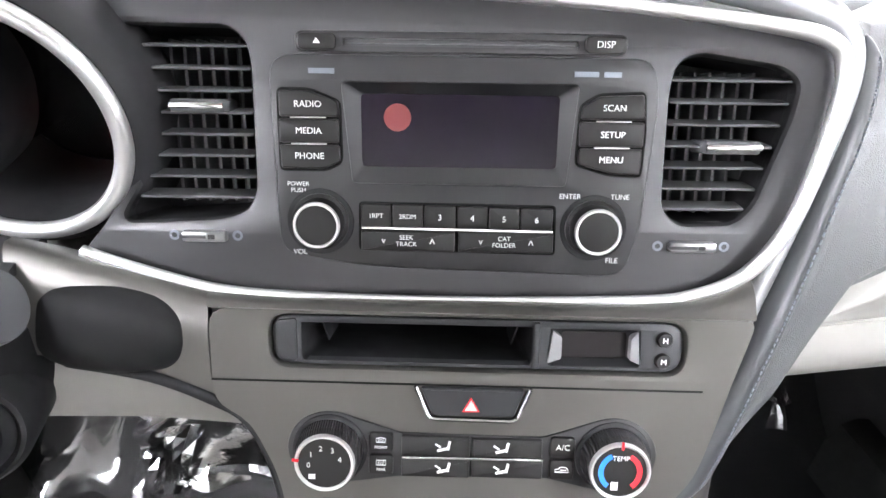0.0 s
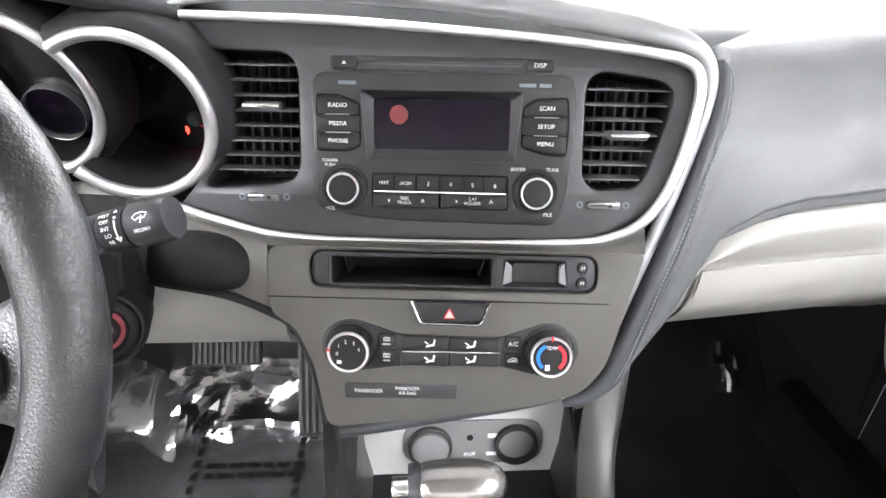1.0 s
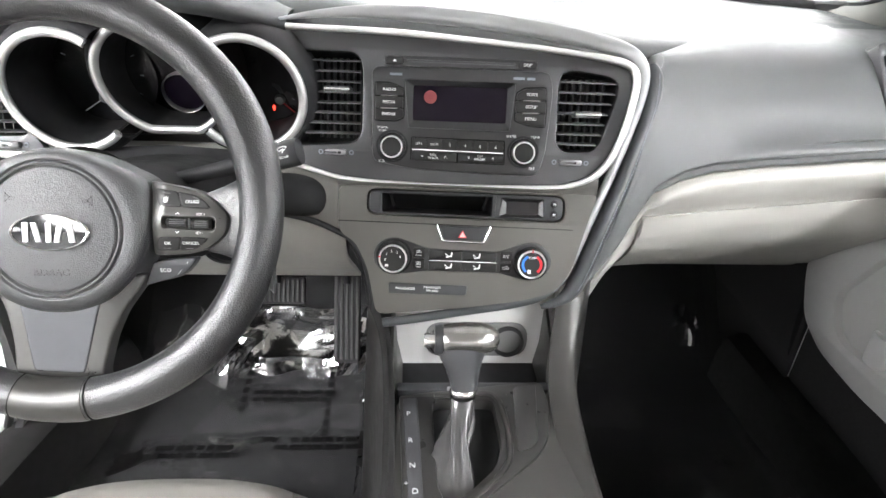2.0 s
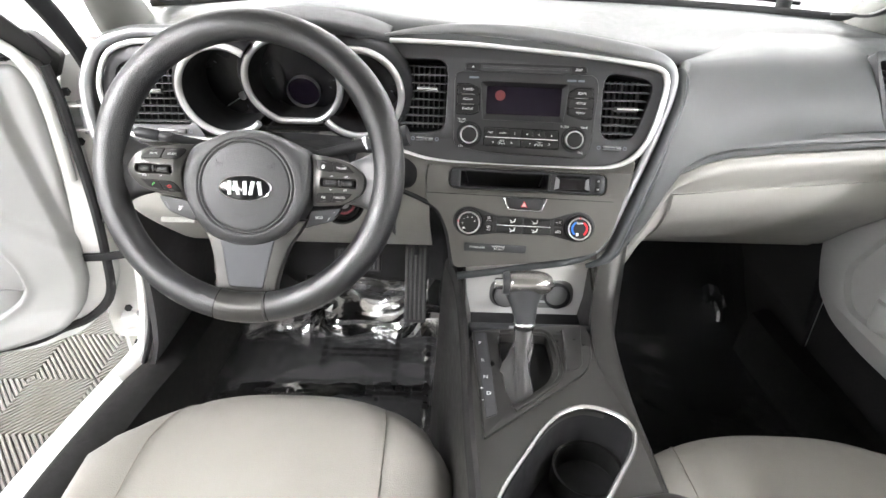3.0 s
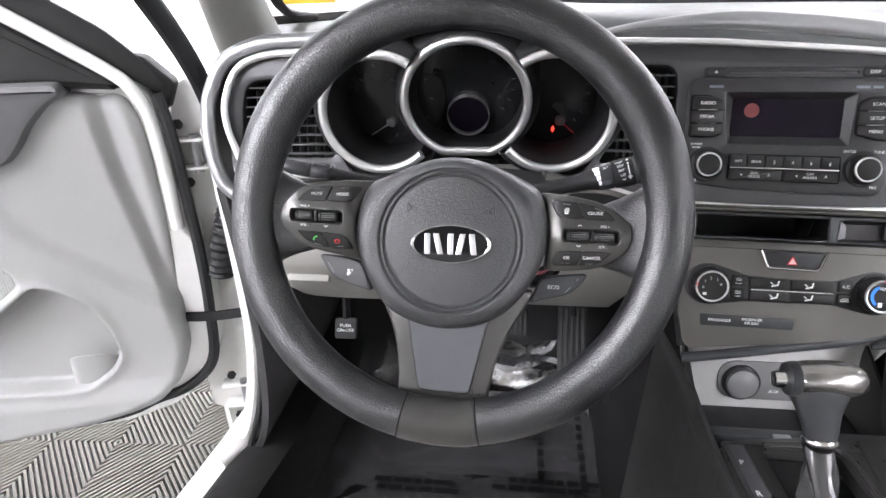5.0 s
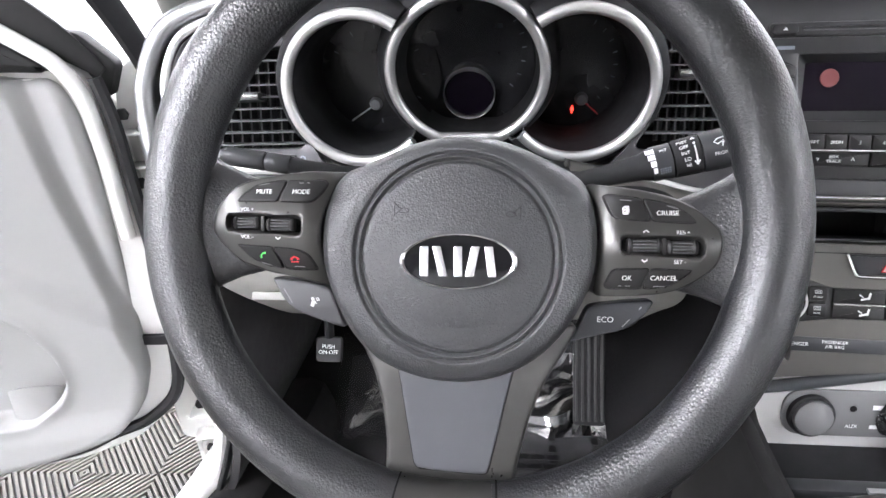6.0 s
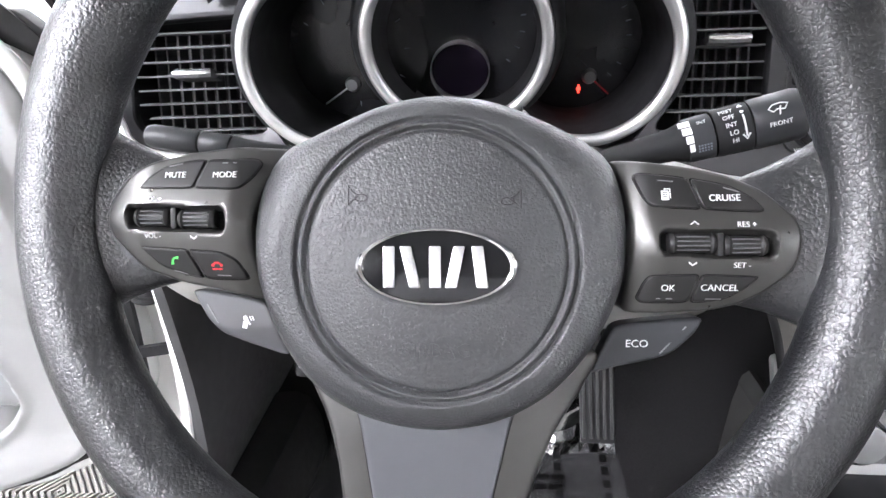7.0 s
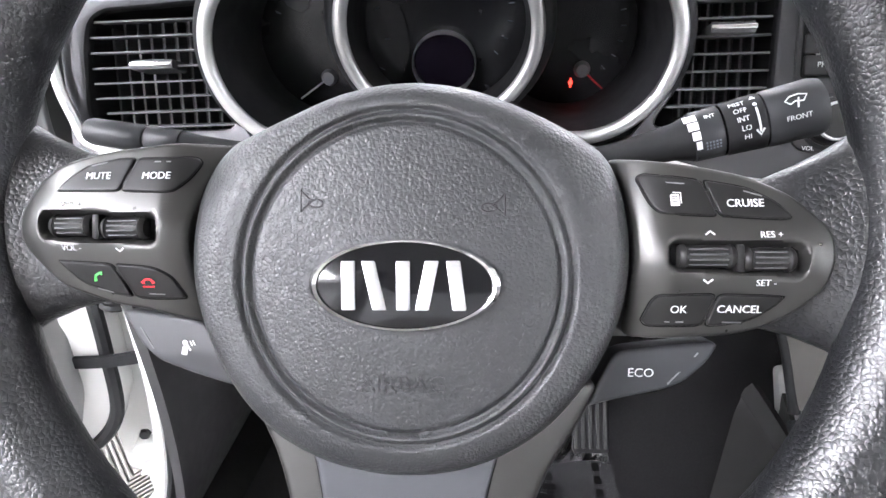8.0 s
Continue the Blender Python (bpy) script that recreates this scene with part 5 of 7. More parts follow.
# ---- heating controls ----
def build_climate():
    cl = thing("climate_control", "black heating control with two silver-rimmed dials", "climate control", (0.008, 0.19, 0.88))
    lu, ru, vc = -0.0785, 0.0945, -0.0325
    out = [(lu + 0.0265 * math.cos(radians(a)), vc + 0.0005 + 0.0240 * math.sin(radians(a))) for a in range(75, 286, 14)]
    out += [(-0.035, -0.0492), (0.0527, -0.0478)]
    out += [(ru + 0.0265 * math.cos(radians(a)), vc + 0.0005 + 0.0245 * math.sin(radians(a))) for a in range(-105, 106, 14)]
    out += [(0.0514, -0.0212), (-0.0357, -0.0205), (-0.054, -0.0145)]
    part("base", plate(CLI, out, -0.003, 0.0015, bev=0.0008, r=0.004, n=3), RADIOB, cl)
    quads = [(-0.0345, -0.0340, 0.0072, -0.0212), (0.0085, -0.0338, 0.0510, -0.0218), (-0.0345, -0.0480, 0.0072, -0.0358), (0.0085, -0.0474, 0.0518, -0.0356)]
    for k, q in enumerate(quads):
        b = part("key", plate(CLI, rect(*q), 0.0, 0.0040, bev=0.001, r=0.0012), BUTTON, cl)
        uc, v = (q[0] + q[2]) / 2 + 0.005 * (1 if k % 2 == 0 else -0.6), (q[1] + q[3]) / 2
        part("seat_mark", join(block(at(CLI, uc + 0.003, v + 0.001, 0.0040, -12), -0.0008, -0.003, 0, 0.0008, 0.003, 0.0004, 0), block(at(CLI, uc, v - 0.0015, 0.0040, 15), -0.004, -0.0008, 0, 0.003, 0.0008, 0.0004, 0), block(at(CLI, uc - 0.0035, v + 0.0008, 0.0040, -35), -0.002, -0.0005, 0, 0.002, 0.0005, 0.0004, 0)), PRINT, b, smooth=0)
    part("chrome_line", block(at(CLI, 0.0085, -0.0348, 0, 0.4), -0.0425, -0.0007, 0.002, 0.0435, 0.0007, 0.0048, 0.0003, 1), CHROME, cl)
    for u, sgn in ((-0.0470, -1), (0.0635, 1)):
        for v in (-0.0262, -0.0410):
            du = 0.0075
            b = part("side_key", plate(CLI, [(u - du, v - 0.0064), (u + du, v - 0.0064), (u + du, v + 0.0064), (u - du, v + 0.0064)], 0.0, 0.0036, bev=0.001, r=0.0025), BUTTON, cl)
            if sgn > 0 and v > -0.03:
                label_part("A/C", 0.0052, CLI, u, v, 0.0037, b)
            else:
                K = at(CLI, u, v + 0.0014, 0.0037)
                if sgn < 0:
                    fan = [(-0.0026, -0.0010, 0), (-0.0030, 0.0012, 0), (0.0, 0.0021, 0), (0.0030, 0.0012, 0), (0.0026, -0.0010, 0)] if v > -0.03 else [(-0.0028, -0.0014, 0), (-0.0028, 0.0018, 0), (0.0028, 0.0018, 0), (0.0028, -0.0014, 0)]
                    bits = [sweep([K @ Vector(q) for q in fan], rect(-0.0001, -0.00022, 0.0001, 0.00022), zaxis(CLI), True)]
                    bits += [block(K @ pose(du2, 0.0002, 0, 0, 0, -12), -0.0002, -0.0013, 0, 0.0002, 0.0011, 0.0002, 0) for du2 in (-0.0013, 0.0, 0.0013)]
                    part("lettering", join(*bits), PRINT, b, smooth=0)
                    label_part("FRONT" if v > -0.03 else "REAR", 0.0024, CLI, u, v - 0.0030, 0.0037, b)
                else:
                    car = [(-0.0042, -0.0012, 0), (-0.0040, 0.0003, 0), (-0.0022, 0.0007, 0), (-0.0008, 0.0020, 0), (0.0022, 0.0020, 0), (0.0036, 0.0006, 0), (0.0042, -0.0012, 0)]
                    part("lettering", join(sweep([K @ Vector((x, y - 0.0014, z)) for x, y, z in car], rect(-0.0001, -0.0003, 0.0001, 0.0003), zaxis(CLI), True), block(K @ pose(0.0008, -0.0013, 0), -0.0018, -0.0003, 0, 0.0018, 0.0003, 0.0002, 0)), PRINT, b, smooth=0)
    for u, hot in ((lu, False), (ru, True)):
        M = at(CLI, u, vc)
        dial = part("dial", lathe(M, [(0.0232, 0.001), (0.0228, 0.0025), (0.0212, 0.003), (0.0205, 0.0035)], 48), BLACK, cl, "knurled black dial")
        bm = lathe(M, [(0.0203, 0.003), (0.0196, 0.0120), (0.0178, 0.0165)], 72)
        part("knurled_grip", bm, KNURL, dial)
        part("silver_rim", lathe(M, [(0.0180, 0.0160), (0.0178, 0.0180), (0.0172, 0.0190), (0.0162, 0.0188), (0.0156, 0.0176)], 48), BRIGHT, dial, "silver dial rim")
        part("cap", lathe(M, [(0.0158, 0.0176), (0.0130, 0.0178), (0, 0.0179)], 40), BUTTON, dial)
        if hot:
            for mm, a0, a1 in ((BLUE, 118, 232), (RED, -52, 62)):
                n = 10
                rr = [[wp(M, r_ * math.cos(radians(a0 + (a1 - a0) * k / n)), r_ * math.sin(radians(a0 + (a1 - a0) * k / n)), w_) for r_, w_ in ((0.0098, 0.0179), (0.0098, 0.0182), (0.0128, 0.0182), (0.0128, 0.0179))] for k in range(n + 1)]
                part("colour_band", loft(rr), mm, dial, "coloured temperature band", smooth=0)
            label_part("TEMP", 0.0042, M, 0, 0.0085, 0.0180, dial)
            bar(M, -0.003, -0.009, 0.0178, 0.004, 0.005, dial)
            part("pointer", block(M, -0.0006, 0.0150, 0.0185, 0.0006, 0.0195, 0.0200, 0), RED, dial, smooth=0)
        else:
            for k, t in enumerate(("0", "1", "2", "3", "4")):
                a = radians(188 - 43 * k)
                label_part(t, 0.0046, M, 0.0095 * math.cos(a), 0.0095 * math.sin(a), 0.0180, dial)
            bar(M, -0.0075, -0.0085, 0.0178, 0.004, 0.003, dial)
            part("pointer", block(at(M, 0, 0, 0, 82), -0.0006, 0.0150, 0.0185, 0.0006, 0.0188, 0.0200, 0), RED, dial, smooth=0)
    return cl


def knurl_material():
    m = mat("knurled_black", (0.02, 0.02, 0.021), 0.4)
    nt = m.node_tree
    b = nt.nodes["Principled BSDF"]
    tc = nt.nodes.new("ShaderNodeTexCoord")
    wv = nt.nodes.new("ShaderNodeTexWave")
    wv.bands_direction = "X"
    wv.inputs["Scale"].default_value = 210
    nt.links.new(tc.outputs["Object"], wv.inputs["Vector"])
    bump = nt.nodes.new("ShaderNodeBump")
    bump.inputs["Strength"].default_value = 1.0
    bump.inputs["Distance"].default_value = 0.001
    nt.links.new(wv.outputs["Fac"], bump.inputs["Height"])
    nt.links.new(bump.outputs["Normal"], b.inputs["Normal"])
    return m


KNURL = knurl_material()
build_climate()


# ---- centre console ----
def build_console():
    con = thing("centre_console", "charcoal centre console with satin top and chrome-rimmed cup holder", "console", (0.03, 0, 0.33))
    TOP = pose(0, 0, 0.742)
    out = [(-0.075, 0.105), (-0.075, -0.10), (-0.068, -0.2), (-0.062, -0.9), (0.165, -0.9), (0.152, -0.3), (0.140, -0.12), (0.141, -0.02), (0.146, 0.05), (0.152, 0.15), (0.128, 0.15), (0.118, 0.11)]
    cup = cat([(.072, -.055, 0), (.110, -.064, 0), (.131, -.088, 0), (.125, -.122, 0), (.10, -.162, 0), (.06, -.217, 0), (.005, -.262, 0), (-.040, -.258, 0), (-.05, -.21, 0), (-.012, -.140, 0), (.03, -.080, 0)], 5, True)
    cup2 = [Vector((q.x, q.y)) for q in cup]
    boot = rpoly([(-0.030, 0.100), (0.046, 0.100), (0.048, 0.03), (0.037, -0.006), (-0.016, -0.057), (-0.027, -0.03)], 0.012, 4)
    part("top", plate(TOP, out, -0.012, 0.0, bev=0.004, r=0.015, holes=[cup2, boot], n=4), CONS, con, "satin graphite console top")
    # shift surround: framed panel standing slightly proud
    pan = [(-0.0705, 0.106), (0.03, 0.122), (0.112, 0.132), (0.116, 0.10), (0.106, 0.04), (0.090, 0.012), (0.042, -0.028), (-0.060, -0.116)]
    part("shift_panel", plate(TOP, pan, 0.0, 0.004, bev=0.002, r=[0.004, 0.02, 0.012, 0.02, 0.02, 0.02, 0.01, 0.004], holes=[boot], hbev=0.002), SHIFTG, con, "dark metallic shift surround")
    strip = part("gear_strip", plate(TOP, [(-0.066, 0.099), (-0.048, 0.101), (-0.041, -0.074), (-0.056, -0.082)], 0.004, 0.0052, bev=0.0006, r=0.003), PLASTIC, con, "dark gear indicator strip")
    for t, x, y in (("P", -0.0588, 0.0735), ("R", -0.0560, 0.0324), ("N", -0.0535, -0.0032), ("D", -0.0505, -0.0363), ("+", -0.0600, -0.0266), ("-", -0.0592, -0.0486)):
        label_part(t, 0.0095 if t.isalpha() else 0.009, TOP, x, y, 0.0053, strip)
    part("side_cover", plate(TOP, [(0.074, 0.119), (0.104, 0.124), (0.090, 0.030), (0.082, 0.020), (0.064, 0.014)], 0.004, 0.0056, bev=0.001, r=0.005), SHIFTG, con)
    path = [(q.x, q.y, 0.747) for q in cat([(-0.027, 0.103, 0), (0.012, 0.106, 0), (0.05, 0.102, 0), (0.057, 0.03, 0), (0.044, -0.012, 0), (-0.017, -0.067, 0)], 6)]
    part("boot_frame", sweep(path, oval(0.003, 0.0035, 8), (0, 0, 1)), SHIFTG, con)
    # cup holder
    path = [(q.x, q.y, 0.744) for q in cup]
    part("cup_rim", sweep(path, oval(0.0045, 0.0042, 10), (0, 0, 1), True), CHROME, con, "chrome cup holder rim")
    rings = [[(q.x, q.y, 0.742) for q in cup], [(q.x * 0.98, q.y * 0.985, 0.715) for q in cup], [(0.042 + (q.x - 0.042) * 0.86, -0.155 + (q.y + 0.155) * 0.88, 0.655) for q in cup]]
    bm = loft(rings, True, False)
    bm.faces.new([bm.verts.new(v) for v in rings[-1]])
    part("cup_well", bm, BLACK, con)
    for x, y in ((0.078, -0.108), (-0.004, -0.212)):
        part("cup_ring", lathe(pose(x, y, 0.66), [(0.040, 0), (0.042, 0.030), (0.046, 0.031), (0.047, 0.0)], 32), DEEP, con)
    # side walls whose tops sweep up into the dashboard as rails
    sides = ((-1, 0.012, [(-0.115, 0.24, 0.80), (-0.098, 0.20, 0.775), (-0.088, 0.1, 0.748), (-0.083, -0.1, 0.7445), (-0.075, -0.3, 0.7445), (-0.07, -0.9, 0.7445)]), (1, 0.036, [(0.188, 0.235, 0.868), (0.176, 0.205, 0.815), (0.164, 0.165, 0.773), (0.155, 0.11, 0.751), (0.150, 0.04, 0.744), (0.147, -0.05, 0.7425), (0.151, -0.2, 0.7425), (0.170, -0.9, 0.7425)]))
    for sgn, w, xs in sides:
        rail, wall = [], []
        for q in cat(xs, 5):
            x, y, z = q
            ww = w if sgn < 0 else w * min(1.0, max(0.25, (y + 0.16) / 0.2))
            rail.append([(x - sgn * ww, y, z - 0.035 if y > 0.12 else z - 0.004), (x - sgn * ww, y, z - 0.0015), (x - sgn * (ww - 0.003), y, z), (x - sgn * ww * 0.45, y, z + 0.0015), (x - sgn * 0.004, y, z), (x, y, z - 0.004), (x + sgn * 0.002, y, z - 0.012)])
            wall.append([(x + sgn * 0.0005, y, z - 0.010), (x + sgn * 0.004, y, z - 0.03), (x + sgn * 0.016, y, 0.55), (x + sgn * 0.028, y, 0.315)])
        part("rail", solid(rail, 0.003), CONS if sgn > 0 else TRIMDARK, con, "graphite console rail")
        part("side_panel", solid(wall, 0.006), FLANK, con, "dark plastic console side")
    # front end of the armrest behind the cup holder
    rest = [(0.052, -0.90), (0.052, -0.240), (0.086, -0.212), (0.139, -0.202), (0.164, -0.212), (0.172, -0.235), (0.185, -0.90)]
    part("armrest", cushion(pose(0, 0, 0.745), rest, lambda u, v: 0.0 * u, 0.030, 0.016, 0.028, 24, 40, 0.02, 4), FLANK, con, "dark padded armrest", smooth=60)
    # niche with the power sockets
    NI = panel_frame(0.03, 0.232, 0.742, 12, 0)
    part("niche_back", plate(NI, [(-0.102, -0.043), (0.106, -0.043), (0.118, 0.07), (-0.118, 0.07)], -0.01, 0.0, r=0.006), NICHE, con, "pale satin niche panel")
    part("niche_floor", block(ID, -0.085, 0.13, 0.690, 0.135, 0.30, 0.700, 0.002), BLACK, con)
    part("niche_lip", block(ID, -0.075, 0.118, 0.69, 0.128, 0.134, 0.744, 0.004), SMOOTH, con)
    for x, sg in ((-0.084, 1), (0.138, -1)):
        rings = [[(x + sg * 0.012, y, 0.70), (x + sg * 0.004, y, 0.735), (x, y, 0.742 + 0.55 * max(0.0, y - 0.15))] for y in (0.125, 0.16, 0.20, 0.24)]
        part("niche_cheek", solid(rings, 0.004), CONS, con)
    mod = part("socket_module", plate(NI, rect(-0.066, -0.030, 0.082, 0.022), 0.0, 0.003, bev=0.001, r=0.024, n=6), CAPG, con, "grey socket panel")
    for u, lab in ((-0.038, "pale grey socket cap"), (0.053, "open black power socket")):
        if u < 0:
            s = part("socket", lathe(at(NI, u, -0.006), [(0.0235, 0.002), (0.0230, 0.008), (0.0205, 0.010)], 36), BLACK, mod)
            part("socket_cap", lathe(at(NI, u, -0.006), [(0.0195, 0.008), (0.0190, 0.0125), (0.017, 0.014), (0, 0.0145)], 36), CAPG, mod, lab)
        else:
            s = part("socket", lathe(at(NI, u, -0.006), [(0.0235, 0.002), (0.0230, 0.009), (0.0195, 0.010), (0.0185, 0.004), (0.0175, -0.02), (0, -0.02)], 36), BLACK, mod, lab)
    label_part("AUX", 0.006, NI, 0.004, -0.018, 0.0031, mod)
    bar(NI, 0.030, -0.018, 0.003, 0.016, 0.004, mod)
    bar(NI, 0.030, 0.004, 0.003, 0.014, 0.005, mod)
    part("jack", disc(NI, 0.004, 0.002, 0.0035, 0.003, 0.0036), DEEP, mod)
    part("aux_slot", block(ID, -0.01, 0.1165, 0.7435, 0.008, 0.1215, 0.7465, 0.0004), SATIN, con)
    return con


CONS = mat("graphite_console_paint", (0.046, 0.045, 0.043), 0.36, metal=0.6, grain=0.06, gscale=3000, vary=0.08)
FLANK = mat("console_flank_plastic", (0.014, 0.0136, 0.0132), 0.40, spec=0.42, grain=0.1, gscale=1500)
SHIFTG = mat("dark_metallic_shift_panel", (0.036, 0.035, 0.034), 0.3, metal=0.6, vary=0.06)
NICHE = mat("pale_satin_panel", (0.60, 0.60, 0.59), 0.32, metal=0.45, vary=0.05)
CAPG = mat("mid_grey_cap", (0.12, 0.12, 0.12), 0.5)
build_console()


# ---- gear lever ----
def build_shifter():
    sh = thing("gear_lever", "automatic gear lever with satin silver grip and pleated boot", "gear lever", (0.01, 0.03, 0.742))
    base = [Vector((q.x, q.y)) for q in rpoly([(-0.030, 0.100), (0.046, 0.100), (0.048, 0.03), (0.037, -0.006), (-0.016, -0.057), (-0.027, -0.03)], 0.012, 4)]
    rings = []
    n = 72
    per = []
    for k in range(n):
        a = 2 * math.pi * k / n
        per.append(a)
    top = Vector((0.006, 0.066, 0.786))
    for k in range(19):
        f = k / 18
        c = Vector((0.004 - 0.020 * (1 - f) ** 1.5, -0.036 + 0.102 * f ** 0.8, 0.726 + 0.060 * f ** 1.15))
        ra = 0.012 * (1 - f) ** 2 + 0.0150 - 0.004 * math.sin(math.pi * f) * f
        rb = 0.010 * (1 - f) ** 2 + 0.0150
        ring = []
        for a in per:
            e = math.sin(math.pi * min(1, f * 1.15))
            fold = 1 + (0.46 - 0.8 * abs(math.sin(1.5 * a + 4.2 * f))) * e * 0.8 + 0.16 * math.sin(5 * a + 11 * f) * e + 0.05 * math.sin(13 * a + 14 * f) * e
            ring.append((c.x + ra * fold * math.cos(a), c.y + rb * fold * math.sin(a), c.z))
        rings.append(ring)
    part("boot", loft(rings, True, False), BOOT, sh, "pleated dark leather boot")
    part("boot_floor", plate(pose(0, 0, 0.728), [tuple(q) for q in base], -0.004, 0.0, rounded=True), DEEP, sh)
    L = pose(0.005, 0.066, 0.789, -22, 0, 0)
    part("collar", lathe(L, [(0.0150, -0.003), (0.0165, -0.001), (0.0165, 0.002), (0.0152, 0.004)], 32), CHROME, sh, "thin chrome collar")
    rings = []
    for w, rx, ry, ox in ((0.002, 0.0145, 0.0135, 0), (0.012, 0.0165, 0.0140, 0), (0.028, 0.0200, 0.0155, -0.002), (0.040, 0.0250, 0.017, -0.003), (0.052, 0.0290, 0.0185, -0.002), (0.058, 0.0290, 0.018, 0)):
        rings.append([L @ Vector((ox + rx * math.cos(a), ry * math.sin(a), w)) for a in per])
    part("stem", loft(rings), SMOOTH, sh, "dark grip stem")
    K = L @ pose(0.0, 0.0, 0.062)
    rings = []
    for x, r in ((-0.030, 0.0130), (-0.027, 0.0165), (-0.018, 0.0185), (0.0, 0.0200), (0.018, 0.0195), (0.030, 0.0165), (0.037, 0.0115), (0.040, 0.004)):
        rings.append([K @ Vector((x, r * 1.02 * math.cos(a), r * math.sin(a) * (1.0 if math.sin(a) > 0 else 0.85))) for a in per])
    knob = part("grip", loft(rings), SATIND, sh, "satin silver grip")
    rings = []
    for x, r in ((-0.0345, 0.0160), (-0.030, 0.0172), (-0.026, 0.0178)):
        rings.append([K @ Vector((x, r * 1.04 * math.cos(a), r * math.sin(a))) for a in per])
    part("grip_end", loft(rings), SMOOTH, sh)
    part("release_button", lathe(K @ pose(-0.034, 0, -0.001, 0, -90, 0), [(0.0085, 0), (0.0085, 0.010), (0.0075, 0.0125), (0, 0.0135)], 24), CHROME, knob, "chrome release button")
    return sh


BOOT = mat("film_wrapped_boot", (0.028, 0.0275, 0.028), 0.24, spec=0.8, grain=0.3, gscale=160)
SATIND = mat("satin_grip_silver", (0.36, 0.35, 0.34), 0.22, metal=0.95, vary=0.05)
build_shifter()


# ---- seats ----
def build_seat(x0, yf, label):
    seat = thing("front_seat", label, "seat", (x0, -0.25, 0.33), "front seats")
    n = 49
    def section(y, hw, zt, crown):
        pts = []
        for i in range(n):
            f = -1 + 2 * i / (n - 1)
            a = abs(f)
            x = hw * f
            bol = 0.020 * math.exp(-((a - 0.78) / 0.16) ** 2) * crown
            seam = -0.004 * math.exp(-((a - 0.60) / 0.018) ** 2)
            drop = -0.15 * max(0, a - 0.86) ** 1.6 / 0.14 ** 1.6 * 0.5
            pts.append((x0 + x, y, zt + bol + seam + drop - 0.010 * (1 - a * a) * crown))
        return pts
    rings = []
    for y, hw, zt, cr in ((0.126, 0.19, 0.455, 0), (0.124, 0.225, 0.53, 0.05), (0.112, 0.248, 0.572, 0.15), (0.090, 0.264, 0.602, 0.3), (0.056, 0.276, 0.624, 0.45), (0.0, 0.284, 0.638, 0.7), (-0.08, 0.288, 0.640, 0.9), (-0.25, 0.288, 0.622, 1), (-0.45, 0.285, 0.600, 1), (-0.60, 0.28, 0.590, 1)):
        r = section(y + yf, hw, zt, cr)
        rings.append([(x, yy - 0.12 * (abs(x - x0) / 0.28) ** 3 * (1 if y > 0.02 else 0.5 if y > -0.05 else 0.0), z - 0.035 * (abs(x - x0) / 0.28) ** 2.4 * (1 if y > -0.05 else 0.5)) for x, yy, z in r])
    part("cushion", solid(rings, 0.05), SEAT, seat)
    part("base", block(ID, x0 - 0.23, -0.60 + yf, 0.34, x0 + 0.23, 0.02 + yf, 0.53, 0.02), TRIMDARK, seat, "dark seat base")
    for s in (-1, 1):
        path = []
        for q, r in enumerate(rings[2:]):
            k = int((1 + s * 0.60) / 2 * (n - 1))
            path.append(Vector(r[k]) + Vector((0, 0, 0.001)))
        part("seam", sweep(cat(path, 4), oval(0.0009, 0.0009, 6), (1, 0, 0)), SEATD, seat)
    # backrest behind the camera's way
    rings = []
    for z, y, hw, t in ((0.60, -0.60, 0.23, 0.06), (0.75, -0.66, 0.245, 0.07), (0.95, -0.745, 0.235, 0.065), (1.08, -0.80, 0.20, 0.05), (1.12, -0.82, 0.14, 0.03)):
        rings.append([(x0 + hw * math.copysign(abs(math.cos(a)) ** 0.6, math.cos(a)), y - 0.06 + yf * 0 + t * math.copysign(abs(math.sin(a)) ** 0.7, math.sin(a)), z) for a in [2 * math.pi * i / 32 for i in range(32)]])
    part("backrest", loft(rings), SEAT, seat)
    return seat


SEATD = mat("seat_seam", (0.22, 0.20, 0.18), 0.6)
build_seat(-0.365, 0.016, "beige grey leather driver seat cushion with seams")
build_seat(0.415, -0.045, "beige grey leather passenger seat in front of dark carpet")


